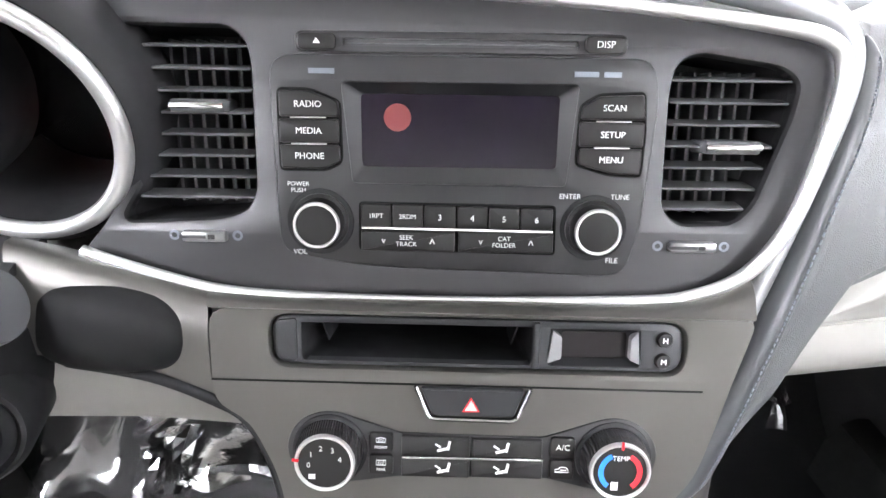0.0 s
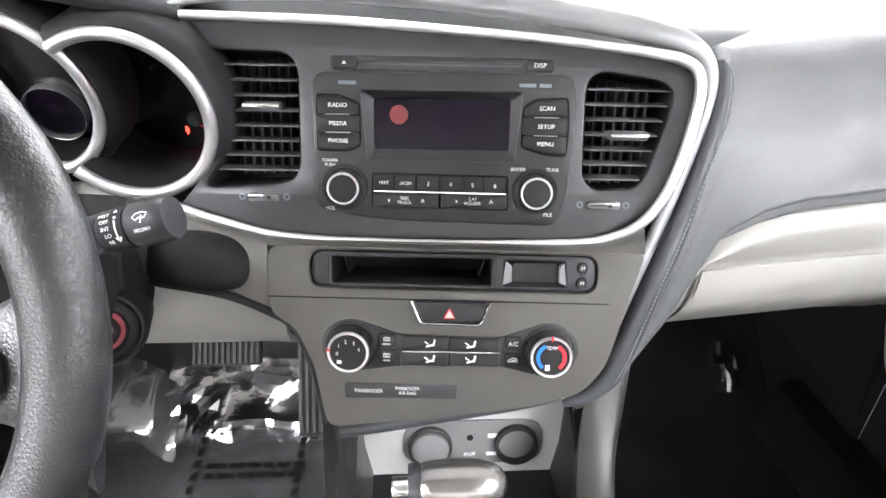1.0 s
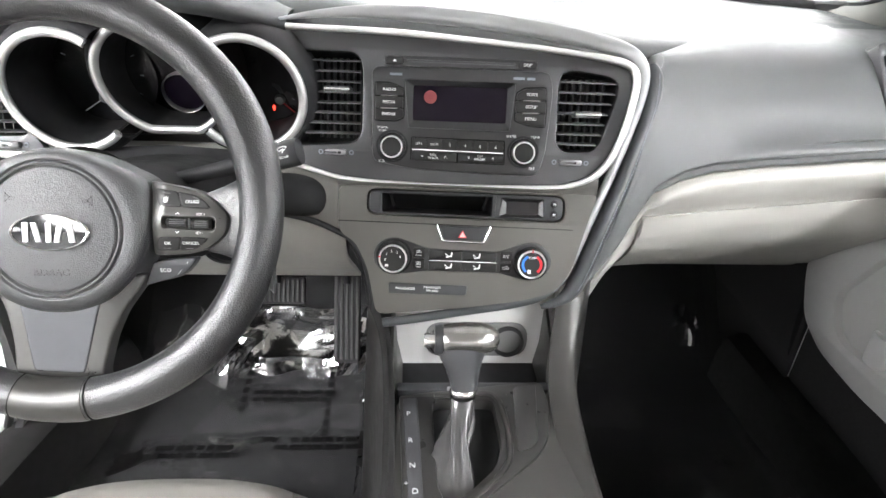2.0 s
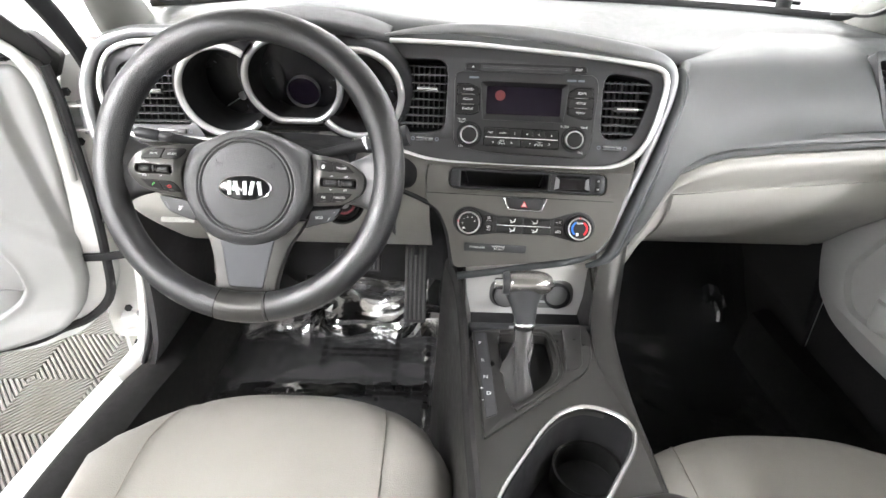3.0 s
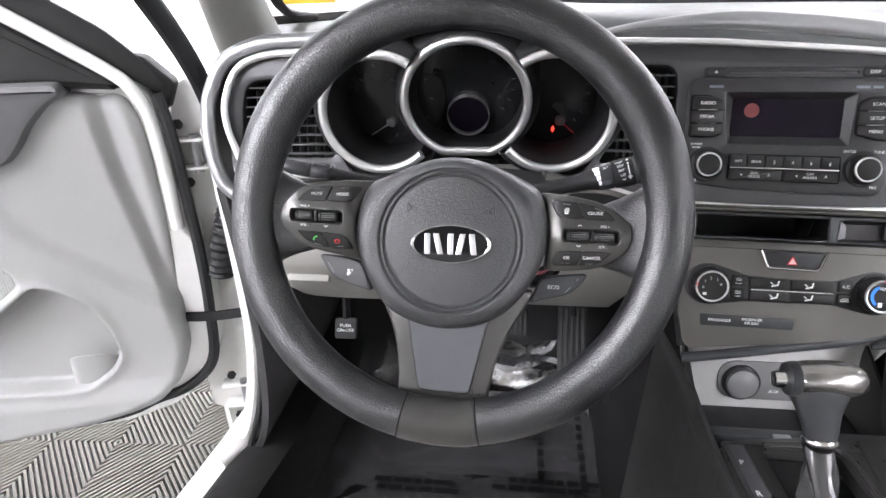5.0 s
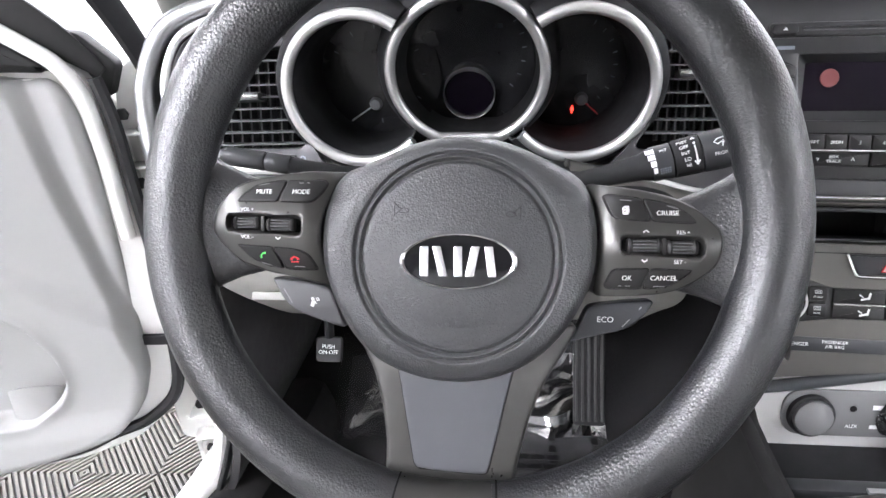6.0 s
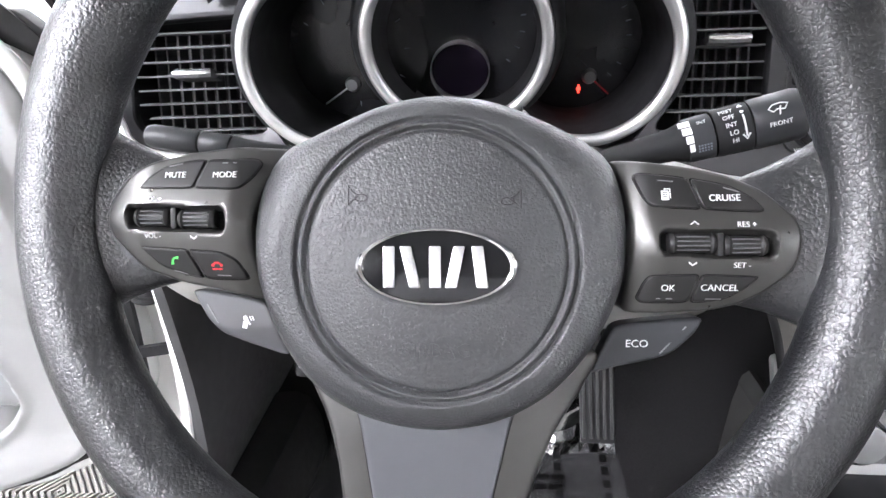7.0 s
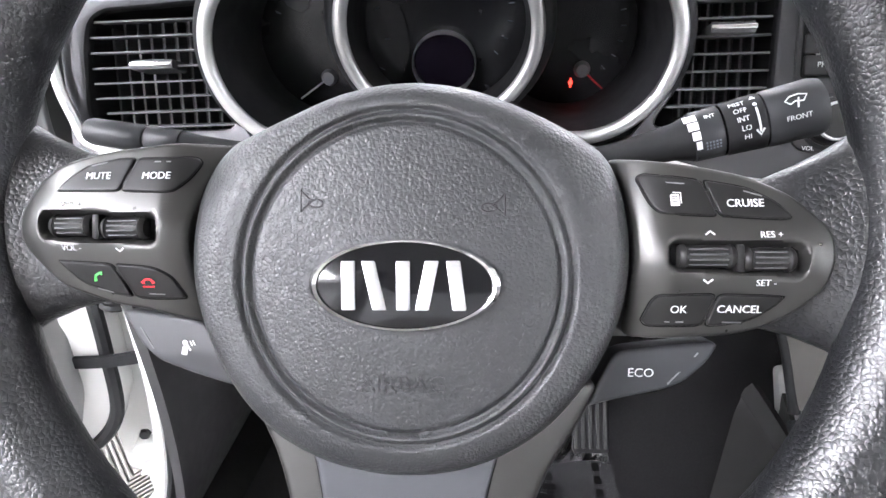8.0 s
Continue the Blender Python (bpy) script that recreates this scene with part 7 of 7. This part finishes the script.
# ---- steering column and stalks ----
COLUMN = mat("matt_column_black", (0.0065, 0.0065, 0.007), 0.7, spec=0.2, grain=0.2, gscale=1400)
LOCKRED = mat("dull_red_plastic", (0.15, 0.022, 0.03), 0.45)
def build_column():
    col = thing("steering_column", "black steering column shroud with two stalks", "steering column", (-0.354, 0.2, 0.93))
    rings = []
    for y, z, rx, rz in ((0.075, 1.000, 0.055, 0.045), (0.10, 0.990, 0.072, 0.056), (0.16, 0.968, 0.085, 0.062), (0.24, 0.94, 0.095, 0.066), (0.32, 0.915, 0.10, 0.07)):
        rings.append([(-0.352 + rx * math.copysign(abs(math.cos(a)) ** 0.75, math.cos(a)), y, z + rz * math.copysign(abs(math.sin(a)) ** 0.75, math.sin(a))) for a in [2 * math.pi * k / 36 for k in range(36)]])
    part("shroud", loft(rings), COLUMN, col)
    boot = [(-0.275, 0.080), (-0.2245, 0.0680), (-0.1998, 0.0674), (-0.1774, 0.0612), (-0.1651, 0.0500), (-0.1615, 0.0358), (-0.167, 0.0212), (-0.1774, 0.0148), (-0.2045, 0.0126), (-0.275, 0.010)]
    part("column_gaiter", cushion(CLI, boot, lambda u, v: -6.0 * (u + 0.20) ** 2 - 4.0 * (v - 0.04) ** 2, 0.018, 0.020, 0.008, 40, 32, 0.020, 6), COLUMN, col, "black column gaiter", smooth=80)
    # ignition lock on the right of the shroud
    I = Matrix.Translation((-0.274, 0.181, 0.926)) @ Vector((0.35, -0.85, 0.25)).to_track_quat("Z", "Y").to_matrix().to_4x4() @ Matrix.Scale(0.92, 4)
    lock = part("ignition_lock", lathe(I, [(0.040, -0.07), (0.038, -0.012), (0.034, -0.003), (0.0315, -0.002), (0.029, -0.006), (0.0265, -0.002), (0.0225, 0.0), (0.0195, -0.003), (0, -0.003)], 48), COLUMN, col, "round black ignition lock")
    part("lock_ring", lathe(I, [(0.0150, -0.003), (0.0152, -0.0006), (0.0172, 0.0), (0.0190, -0.0006), (0.0192, -0.003)], 48), LOCKRED, lock, "dull red lock ring")
    part("key_plate", lathe(I, [(0.0092, -0.003), (0.0090, 0.0005), (0.0078, 0.0012), (0, 0.0012)], 32), SATIN, lock, "silver key plate")
    part("key_slot", block(I @ pose(0, 0, 0.0012, 0, 0, 35), -0.005, -0.0009, 0, 0.005, 0.0009, 0.0004, 0), DEEP, lock, smooth=0)
    # wiper stalk
    A, B = Vector((-0.2786, 0.1274, 1.0270)), Vector((-0.1679, 0.1216, 1.0572))
    d = (B - A)
    big = 1.165
    ln = d.length / big
    M = Matrix.Translation(A) @ d.to_track_quat("Z", "Y").to_matrix().to_4x4() @ Matrix.Scale(big, 4)
    st = part("wiper_stalk", lathe(M, [(0.006, -0.02), (0.0065, 0.02), (0.0080, 0.040), (0.0098, 0.046), (0.0104, 0.048)], 28), BLACK, col, "black wiper stalk")
    part("collar", lathe(M, [(0.0100, 0.0465), (0.0106, 0.047), (0.0108, 0.058), (0.0104, 0.0585)], 28), SMOOTH, st)
    part("collar", lathe(M, [(0.0108, 0.0592), (0.0112, 0.060), (0.0116, 0.074), (0.0112, 0.0746)], 28), BLACK, st)
    part("tip", lathe(M, [(0.0112, 0.0752), (0.0118, 0.076), (0.0120, ln - 0.0045), (0.0112, ln - 0.0015), (0, ln - 0.001)], 28), SMOOTH, st)
    # lettering faces the driver
    zdir = d.normalized()
    fwd = Vector((-0.32, -0.88, 0.34))
    fwd = (fwd - zdir * fwd.dot(zdir)).normalized()
    up = fwd.cross(zdir)
    S = Matrix(((zdir.x, up.x, fwd.x, A.x), (zdir.y, up.y, fwd.y, A.y), (zdir.z, up.z, fwd.z, A.z), (0, 0, 0, 1))) @ Matrix.Scale(big, 4)

    def wrapped(bm, r, name="lettering", material=PRINT):
        """bm, drawn flat in (along, round), bent round the stalk at radius r."""
        for q in bm.verts:
            a, h = q.co.y / r, r + q.co.z
            q.co.y, q.co.z = h * math.sin(a), h * math.cos(a)
        bm.transform(S)
        part(name, bm, material, st, smooth=0)

    wrapped(text("FRONT", 0.0029, pose(0.0855, -0.0038, 0), 0.0001), 0.0121)
    wiper = [(0.0815, 0.0035, 0), (0.0835, 0.0052, 0), (0.0868, 0.0056, 0), (0.0898, 0.0046, 0), (0.0880, 0.0022, 0), (0.0852, 0.0028, 0), (0.0832, 0.0018, 0)]
    wrapped(sweep(wiper, rect(-0.0001, -0.0003, 0.0001, 0.0003), (0, 0, 1), True), 0.0121)
    wrapped(sweep([(0.0856, 0.0000, 0), (0.0866, 0.0040, 0)], rect(-0.0001, -0.0003, 0.0001, 0.0003), (0, 0, 1)), 0.0121)
    for k, (t, u) in enumerate((("MIST", 0.0648), ("OFF", 0.0652), ("INT", 0.0656), ("LO", 0.0662), ("HI", 0.0664))):
        wrapped(text(t, 0.0030, pose(u, 0.0084 - 0.0038 * k, 0), 0.0001), 0.0117)
    wrapped(sweep([(0.0712, 0.0045 - 0.0013 * k, 0) for k in range(9)], rect(-0.0001, -0.0004, 0.0001, 0.0004), (0, 0, 1)), 0.0118, "gauge_mark")
    wrapped(sweep([(0.0697, -0.0046, 0), (0.0712, -0.0072, 0), (0.0727, -0.0046, 0)], rect(-0.0001, -0.0004, 0.0001, 0.0004), (0, 0, 1)), 0.0117, "arrow_mark")
    wrapped(join(disc(ID, 0.0712, 0.0062, 0.0008, 0, 0.0002, 10), plate(ID, [(0.0700, 0.0094), (0.0724, 0.0094), (0.0712, 0.0114)], 0, 0.0002, r=0.0)), 0.0117, "arrow_mark")
    wrapped(text("INT", 0.0026, pose(0.0540, 0.0062, 0), 0.0001), 0.0109)
    for k in range(4):
        w = 0.0052 - 0.0010 * k
        wrapped(block(ID, 0.0490 - w, 0.0055 - 0.0042 * k, 0, 0.0490, 0.0090 - 0.0042 * k, 0.0002, 0), 0.0108, "gauge_mark")
    wrapped(join(*[block(ID, 0.0505 + 0.0013 * i, -0.0082 + 0.0014 * j, 0, 0.0512 + 0.0013 * i, -0.0075 + 0.0014 * j, 0.0002, 0) for i in range(5) for j in range(3)]), 0.0109, "gauge_mark", FAINT)
    # light stalk
    A, B = Vector((-0.425, 0.11, 1.038)), Vector((-0.536, 0.115, 1.054))
    d = B - A
    M = Matrix.Translation(A) @ d.to_track_quat("Z", "Y").to_matrix().to_4x4()
    st = part("light_stalk", lathe(M, [(0.005, -0.02), (0.0055, 0.05), (0.0065, 0.06)], 24), BLACK, col, "black light stalk")
    part("collar", lathe(M, [(0.0065, 0.061), (0.007, 0.062), (0.007, 0.078), (0.0065, 0.079)], 24), SMOOTH, st)
    part("tip", lathe(M, [(0.0065, 0.080), (0.0072, 0.081), (0.0070, d.length - 0.003), (0.006, d.length), (0, d.length)], 24), SMOOTH, st)
    return col


build_column()


# ---- pedals ----
def pedal(name, label, M, hw, hh, ribs, arm):
    p = thing(name, label, "pedal", M.translation)
    part("pad", plate(M, [(-hw, -hh), (hw, -hh), (hw, hh), (-hw, hh)], -0.01, 0.0, bev=0.002, r=0.006), RUBBER, p)
    for k in range(ribs):
        if hh > hw:
            u = -hw + 2 * hw * (k + 0.5) / ribs
            part("rib", block(M, u - hw / ribs * 0.55, -hh * 0.92, 0.0, u + hw / ribs * 0.55, hh * 0.92, 0.003, 0.001, 1), RUBR, p)
        else:
            u = -hw + 2 * hw * (k + 0.5) / ribs
            part("rib", block(M, u - hw / ribs * 0.55, -hh * 0.85, 0.0, u + hw / ribs * 0.55, hh * 0.85, 0.003, 0.001, 1), RUBR, p)
    part("arm", sweep(cat(arm, 6), oval(0.007, 0.011, 10), (1, 0, 0)), BLACK, p)
    return p


RUBR = mat("pedal_rubber", (0.04, 0.04, 0.039), 0.6)
pedal("accelerator_pedal", "long ribbed black accelerator pedal", pose(-0.186, 0.525, 0.565, 62, 0, 0), 0.026, 0.092, 5, [(-0.186, 0.55, 0.63), (-0.19, 0.60, 0.72), (-0.19, 0.68, 0.85)])
pedal("brake_pedal", "wide ribbed black brake pedal", pose(-0.325, 0.55, 0.612, 58, 0, 0), 0.055, 0.026, 12, [(-0.325, 0.56, 0.625), (-0.33, 0.62, 0.75), (-0.33, 0.70, 0.9)])
park = pedal("parking_brake_pedal", "small dark parking brake pedal with pale lettering", pose(-0.597, 0.437, 0.655, 62, 0, 0), 0.020, 0.019, 0, [(-0.597, 0.45, 0.67), (-0.597, 0.47, 0.75), (-0.597, 0.52, 0.88)])
label_part("PUSH\nON-OFF", 0.0085, pose(-0.597, 0.437, 0.655, 62, 0, 0), 0, 0, 0.0005, park)


# ---- plastic film on the floor ----
def film_material(name, ior, haze):
    m = bpy.data.materials.new(name)
    m.use_nodes = True
    nt = m.node_tree
    for nd in list(nt.nodes):
        nt.nodes.remove(nd)
    out = nt.nodes.new("ShaderNodeOutputMaterial")
    tr = nt.nodes.new("ShaderNodeBsdfTransparent")
    tr.inputs[0].default_value = (0.9, 0.9, 0.92, 1)
    df = nt.nodes.new("ShaderNodeBsdfDiffuse")
    df.inputs[0].default_value = (0.55, 0.55, 0.56, 1)
    gl = nt.nodes.new("ShaderNodeBsdfGlossy")
    gl.inputs["Roughness"].default_value = 0.1
    fr = nt.nodes.new("ShaderNodeFresnel")
    fr.inputs[0].default_value = ior
    tc = nt.nodes.new("ShaderNodeTexCoord")
    ns = nt.nodes.new("ShaderNodeTexNoise")
    ns.inputs["Scale"].default_value = 22
    ns.inputs["Detail"].default_value = 4
    bump = nt.nodes.new("ShaderNodeBump")
    bump.inputs["Strength"].default_value = 0.2
    bump.inputs["Distance"].default_value = 0.006
    nt.links.new(tc.outputs["Object"], ns.inputs["Vector"])
    nt.links.new(ns.outputs["Fac"], bump.inputs["Height"])
    nt.links.new(bump.outputs[0], gl.inputs["Normal"])
    nt.links.new(bump.outputs[0], fr.inputs["Normal"])
    a = nt.nodes.new("ShaderNodeMixShader")
    a.inputs[0].default_value = haze
    nt.links.new(tr.outputs[0], a.inputs[1])
    nt.links.new(df.outputs[0], a.inputs[2])
    b = nt.nodes.new("ShaderNodeMixShader")
    nt.links.new(fr.outputs[0], b.inputs[0])
    nt.links.new(a.outputs[0], b.inputs[1])
    nt.links.new(gl.outputs[0], b.inputs[2])
    nt.links.new(b.outputs[0], out.inputs[0])
    return m


FILM = film_material("clear_plastic_film", 1.3, 0.05)
# dimmed copy of FILM: less haze and gloss stand for passenger footwell shade
FILMB = film_material("shaded_clear_film", 1.22, 0.008)
FOLD = film_material("folded_plastic_film", 2.6, 0.07)


def floor_z(y):
    pts = [(-1.5, 0.33), (-0.3, 0.33), (0.45, 0.31), (0.66, 0.34), (0.82, 0.52), (0.88, 0.75)]
    for (y0, z0), (y1, z1) in zip(pts, pts[1:]):
        if y <= y1:
            return z0 + (z1 - z0) * (y - y0) / (y1 - y0)
    return 0.75


def build_film(x0, x1, y0, y1, crease, label, seed, film=None):
    f = thing("floor_film", label, "floor film", ((x0 + x1) / 2, (y0 + y1) / 2, floor_z((y0 + y1) / 2) + 0.01))
    nx, ny = 46, 60
    bm = bmesh.new()
    vs = []
    for j in range(ny):
        y = y0 + (y1 - y0) * j / (ny - 1)
        row = []
        for i in range(nx):
            x = x0 + (x1 - x0) * i / (nx - 1)
            k = crease(x, y)
            p = Vector((x * 7 + seed, y * 7, 0))
            h = abs(noise.noise(p * 1.3)) * 0.05 * k + abs(noise.noise(p * 3.1)) * 0.035 * k + 0.003 * noise.noise(p * 2)
            e = min(i, nx - 1 - i, j) / 3
            h += 0.006 if e < 1 else 0
            dy = -0.05 * k * abs(noise.noise(p * 2.2 + Vector((9, 0, 0))))
            row.append(bm.verts.new((x + 0.004 * noise.noise(p * 4), y + dy, floor_z(y) + 0.012 + h)))
        vs.append(row)
    for j in range(ny - 1):
        for i in range(nx - 1):
            bm.faces.new((vs[j][i], vs[j][i + 1], vs[j + 1][i + 1], vs[j + 1][i]))
    part("sheet", bm, film or FILM, f, "crumpled clear plastic sheet", smooth=25)
    return f


def crease_driver(x, y):
    return 0.10


def build_fold(f, x0, x1, y0, y1, z0, z1, seed, amp, film):
    # stiff folded hem of the film standing up against the toe board
    n, m = (24, 11) if x1 - x0 > 0.1 else (12, 8)
    k = 8.0 if x1 - x0 > 0.1 else 26.0
    bm = bmesh.new()
    vs = []
    for j in range(m):
        t = j / (m - 1)
        row = []
        for i in range(n):
            x = x0 + (x1 - x0) * i / (n - 1)
            p = Vector((x * k + seed, t * 2.0, seed))
            row.append(bm.verts.new((x + 0.01 * noise.noise(p * 2), y0 + (y1 - y0) * t + amp * 1.6 * noise.noise(p), z0 + (z1 - z0) * t + amp * noise.noise(p + Vector((5, 3, 1))) + (0.02 * noise.noise(Vector((x * 9, seed, 0))) if j == m - 1 else 0))))
        vs.append(row)
    for j in range(m - 1):
        for i in range(n - 1):
            q = (vs[j][i], vs[j][i + 1], vs[j + 1][i + 1], vs[j + 1][i])
            bm.faces.new(q[:3]), bm.faces.new((q[0], q[2], q[3]))
    part("folded_hem", bm, film, f, "bright crumpled folded hem", smooth=12)


fd = build_film(-0.68, -0.125, 0.08, 0.86, crease_driver, "crumpled clear plastic film over the driver footwell carpet", 3)
INKM = mat("dark_ink", (0.004, 0.004, 0.004), 0.8, spec=0.1)
allbars = []
for r, (y, x0, x1) in enumerate(((0.545, -0.40, -0.22), (0.525, -0.40, -0.24), (0.40, -0.56, -0.42), (0.38, -0.55, -0.40), (0.42, -0.30, -0.14), (0.40, -0.33, -0.16), (0.29, -0.48, -0.30), (0.27, -0.46, -0.30))):
    x = x0
    random.seed(r)
    bars = []
    while x < x1:
        l = random.uniform(0.012, 0.035)
        bars.append(block(pose(x + l / 2, y, floor_z(y) + 0.024), -l / 2, -0.006, 0, l / 2, 0.006, 0.0006, 0))
        x += l + 0.006
    allbars += bars
for x, y0, y1 in ((-0.42, 0.50, 0.64), (-0.235, 0.44, 0.66), (-0.155, 0.36, 0.66)):
    bars = [block(pose(x, y, floor_z(y) + 0.024), -0.006, -0.009, 0, 0.006, 0.009, 0.0006, 0) for y in [y0 + 0.025 * k for k in range(int((y1 - y0) / 0.025))]]
    allbars += bars
tagged(part("ink_print", join(*allbars), INKM, fd, smooth=0), "rows of small dark print", kind="stuff")
build_fold(fd, -0.50, -0.13, 0.60, 0.73, 0.345, 0.45, 2.0, 0.040, FOLD)
build_fold(fd, -0.64, -0.47, 0.57, 0.69, 0.352, 0.46, 7.0, 0.036, FOLD)


def crease_pass(x, y):
    return min(1, 0.5 * math.exp(-((y - 0.70) / 0.05) ** 2 - ((x - 0.62) / 0.05) ** 2) + 0.35 * math.exp(-((y - 0.33) / 0.05) ** 2 - ((x - 0.58) / 0.06) ** 2) + 0.02)


fp = build_film(0.19, 0.68, 0.08, 0.86, crease_pass, "clear plastic film over the dark passenger carpet", 11, FILMB)
build_fold(fp, 0.600, 0.665, 0.69, 0.76, 0.362, 0.43, 4.0, 0.030, FOLD)


# ---- sticker on the windscreen ----
def build_sticker():
    st = thing("windscreen_sticker", "yellow paper sticker with dark print inside the windscreen", "sticker", (-0.65, 0.59, 1.185))
    M = Matrix.Translation((-0.646, 0.578, 1.214)) @ pose(0, 0, 0, 62, 0, 22)
    part("paper", block(M, -0.043, -0.03, -0.0004, 0.043, 0.03, 0.0004, 0), YELLOW, st, smooth=0)
    for v in (-0.02, -0.01):
        bar(M, 0.0, v, 0.0005, 0.06, 0.003, st, BROWN)


BROWN = mat("brown_print", (0.34, 0.21, 0.02), 0.6)
YELLOW = mat("yellow_paper", (0.50, 0.32, 0.02), 0.6)
build_sticker()


# ---- floor tiles ----
def build_tiles():
    fl = thing("tiled_floor", "tan ribbed interlocking plastic floor tiles", "floor", (-1.4, 0.4, FLOOR), kind="structure")
    a, b = Vector((0.1957, 0.009, 0)), Vector((-0.014, 0.226, 0))
    org = Vector((-1.398, 0.724, FLOOR))
    meshes = []
    for kind in (0, 1):
        bm = bmesh.new()
        corners = [Vector((0, 0, 0)), a, a + b, b]
        e = 0.0012
        n = 22
        # ribs lie along one diagonal of the cell
        d = (a - b) if kind == 0 else (a + b)
        p0, far = (Vector((0, 0, 0)), a + b) if kind == 0 else (b.copy(), a.copy())
        for k in range(n):
            f0, f1 = (k + 0.25) / n, (k + 0.75) / n
            def chord(f):
                # points where the line at fraction f between the two off-diagonal corners meets the cell's sides
                if kind == 0:
                    return (a * (2 * f), b * (2 * f)) if f <= 0.5 else (a + b * (2 * f - 1), b + a * (2 * f - 1))
                return (b - b * (2 * f), b + a * (2 * f)) if f <= 0.5 else (a * (2 * f - 1), b + a - b * (2 * f - 1))
            q = [*chord(f0), *reversed(chord(f1))]
            foot = [*chord(f0 - 0.10 / n), *reversed(chord(f1 + 0.10 / n))]
            top = [bm.verts.new((v.x, v.y, 0.0)) for v in q]
            low = [bm.verts.new((v.x, v.y, -0.0105)) for v in foot]
            bm.faces.new(top)
            for i in range(4):
                j = (i + 1) % 4
                bm.faces.new((top[i], low[i], low[j], top[j]))
        me = bpy.data.meshes.new("tile")
        bmesh.ops.recalc_face_normals(bm, faces=bm.faces)
        bm.to_mesh(me)
        bm.free()
        me.materials.append(TILE)
        meshes.append(me)
    for i in range(-8, 9):
        for j in range(-8, 8):
            p = org + a * i + b * j
            near = -2.6 < p.x < -0.6 and -1.2 < p.y < 1.9
            if not near:
                continue
            ob = new("tile", meshes[(i + j) % 2])
            ob.location = p - fl.location
            ob.parent = fl
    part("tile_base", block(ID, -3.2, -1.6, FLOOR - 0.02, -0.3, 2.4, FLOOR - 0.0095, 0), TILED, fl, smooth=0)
    return fl


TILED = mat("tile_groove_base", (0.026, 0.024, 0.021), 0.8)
build_tiles()
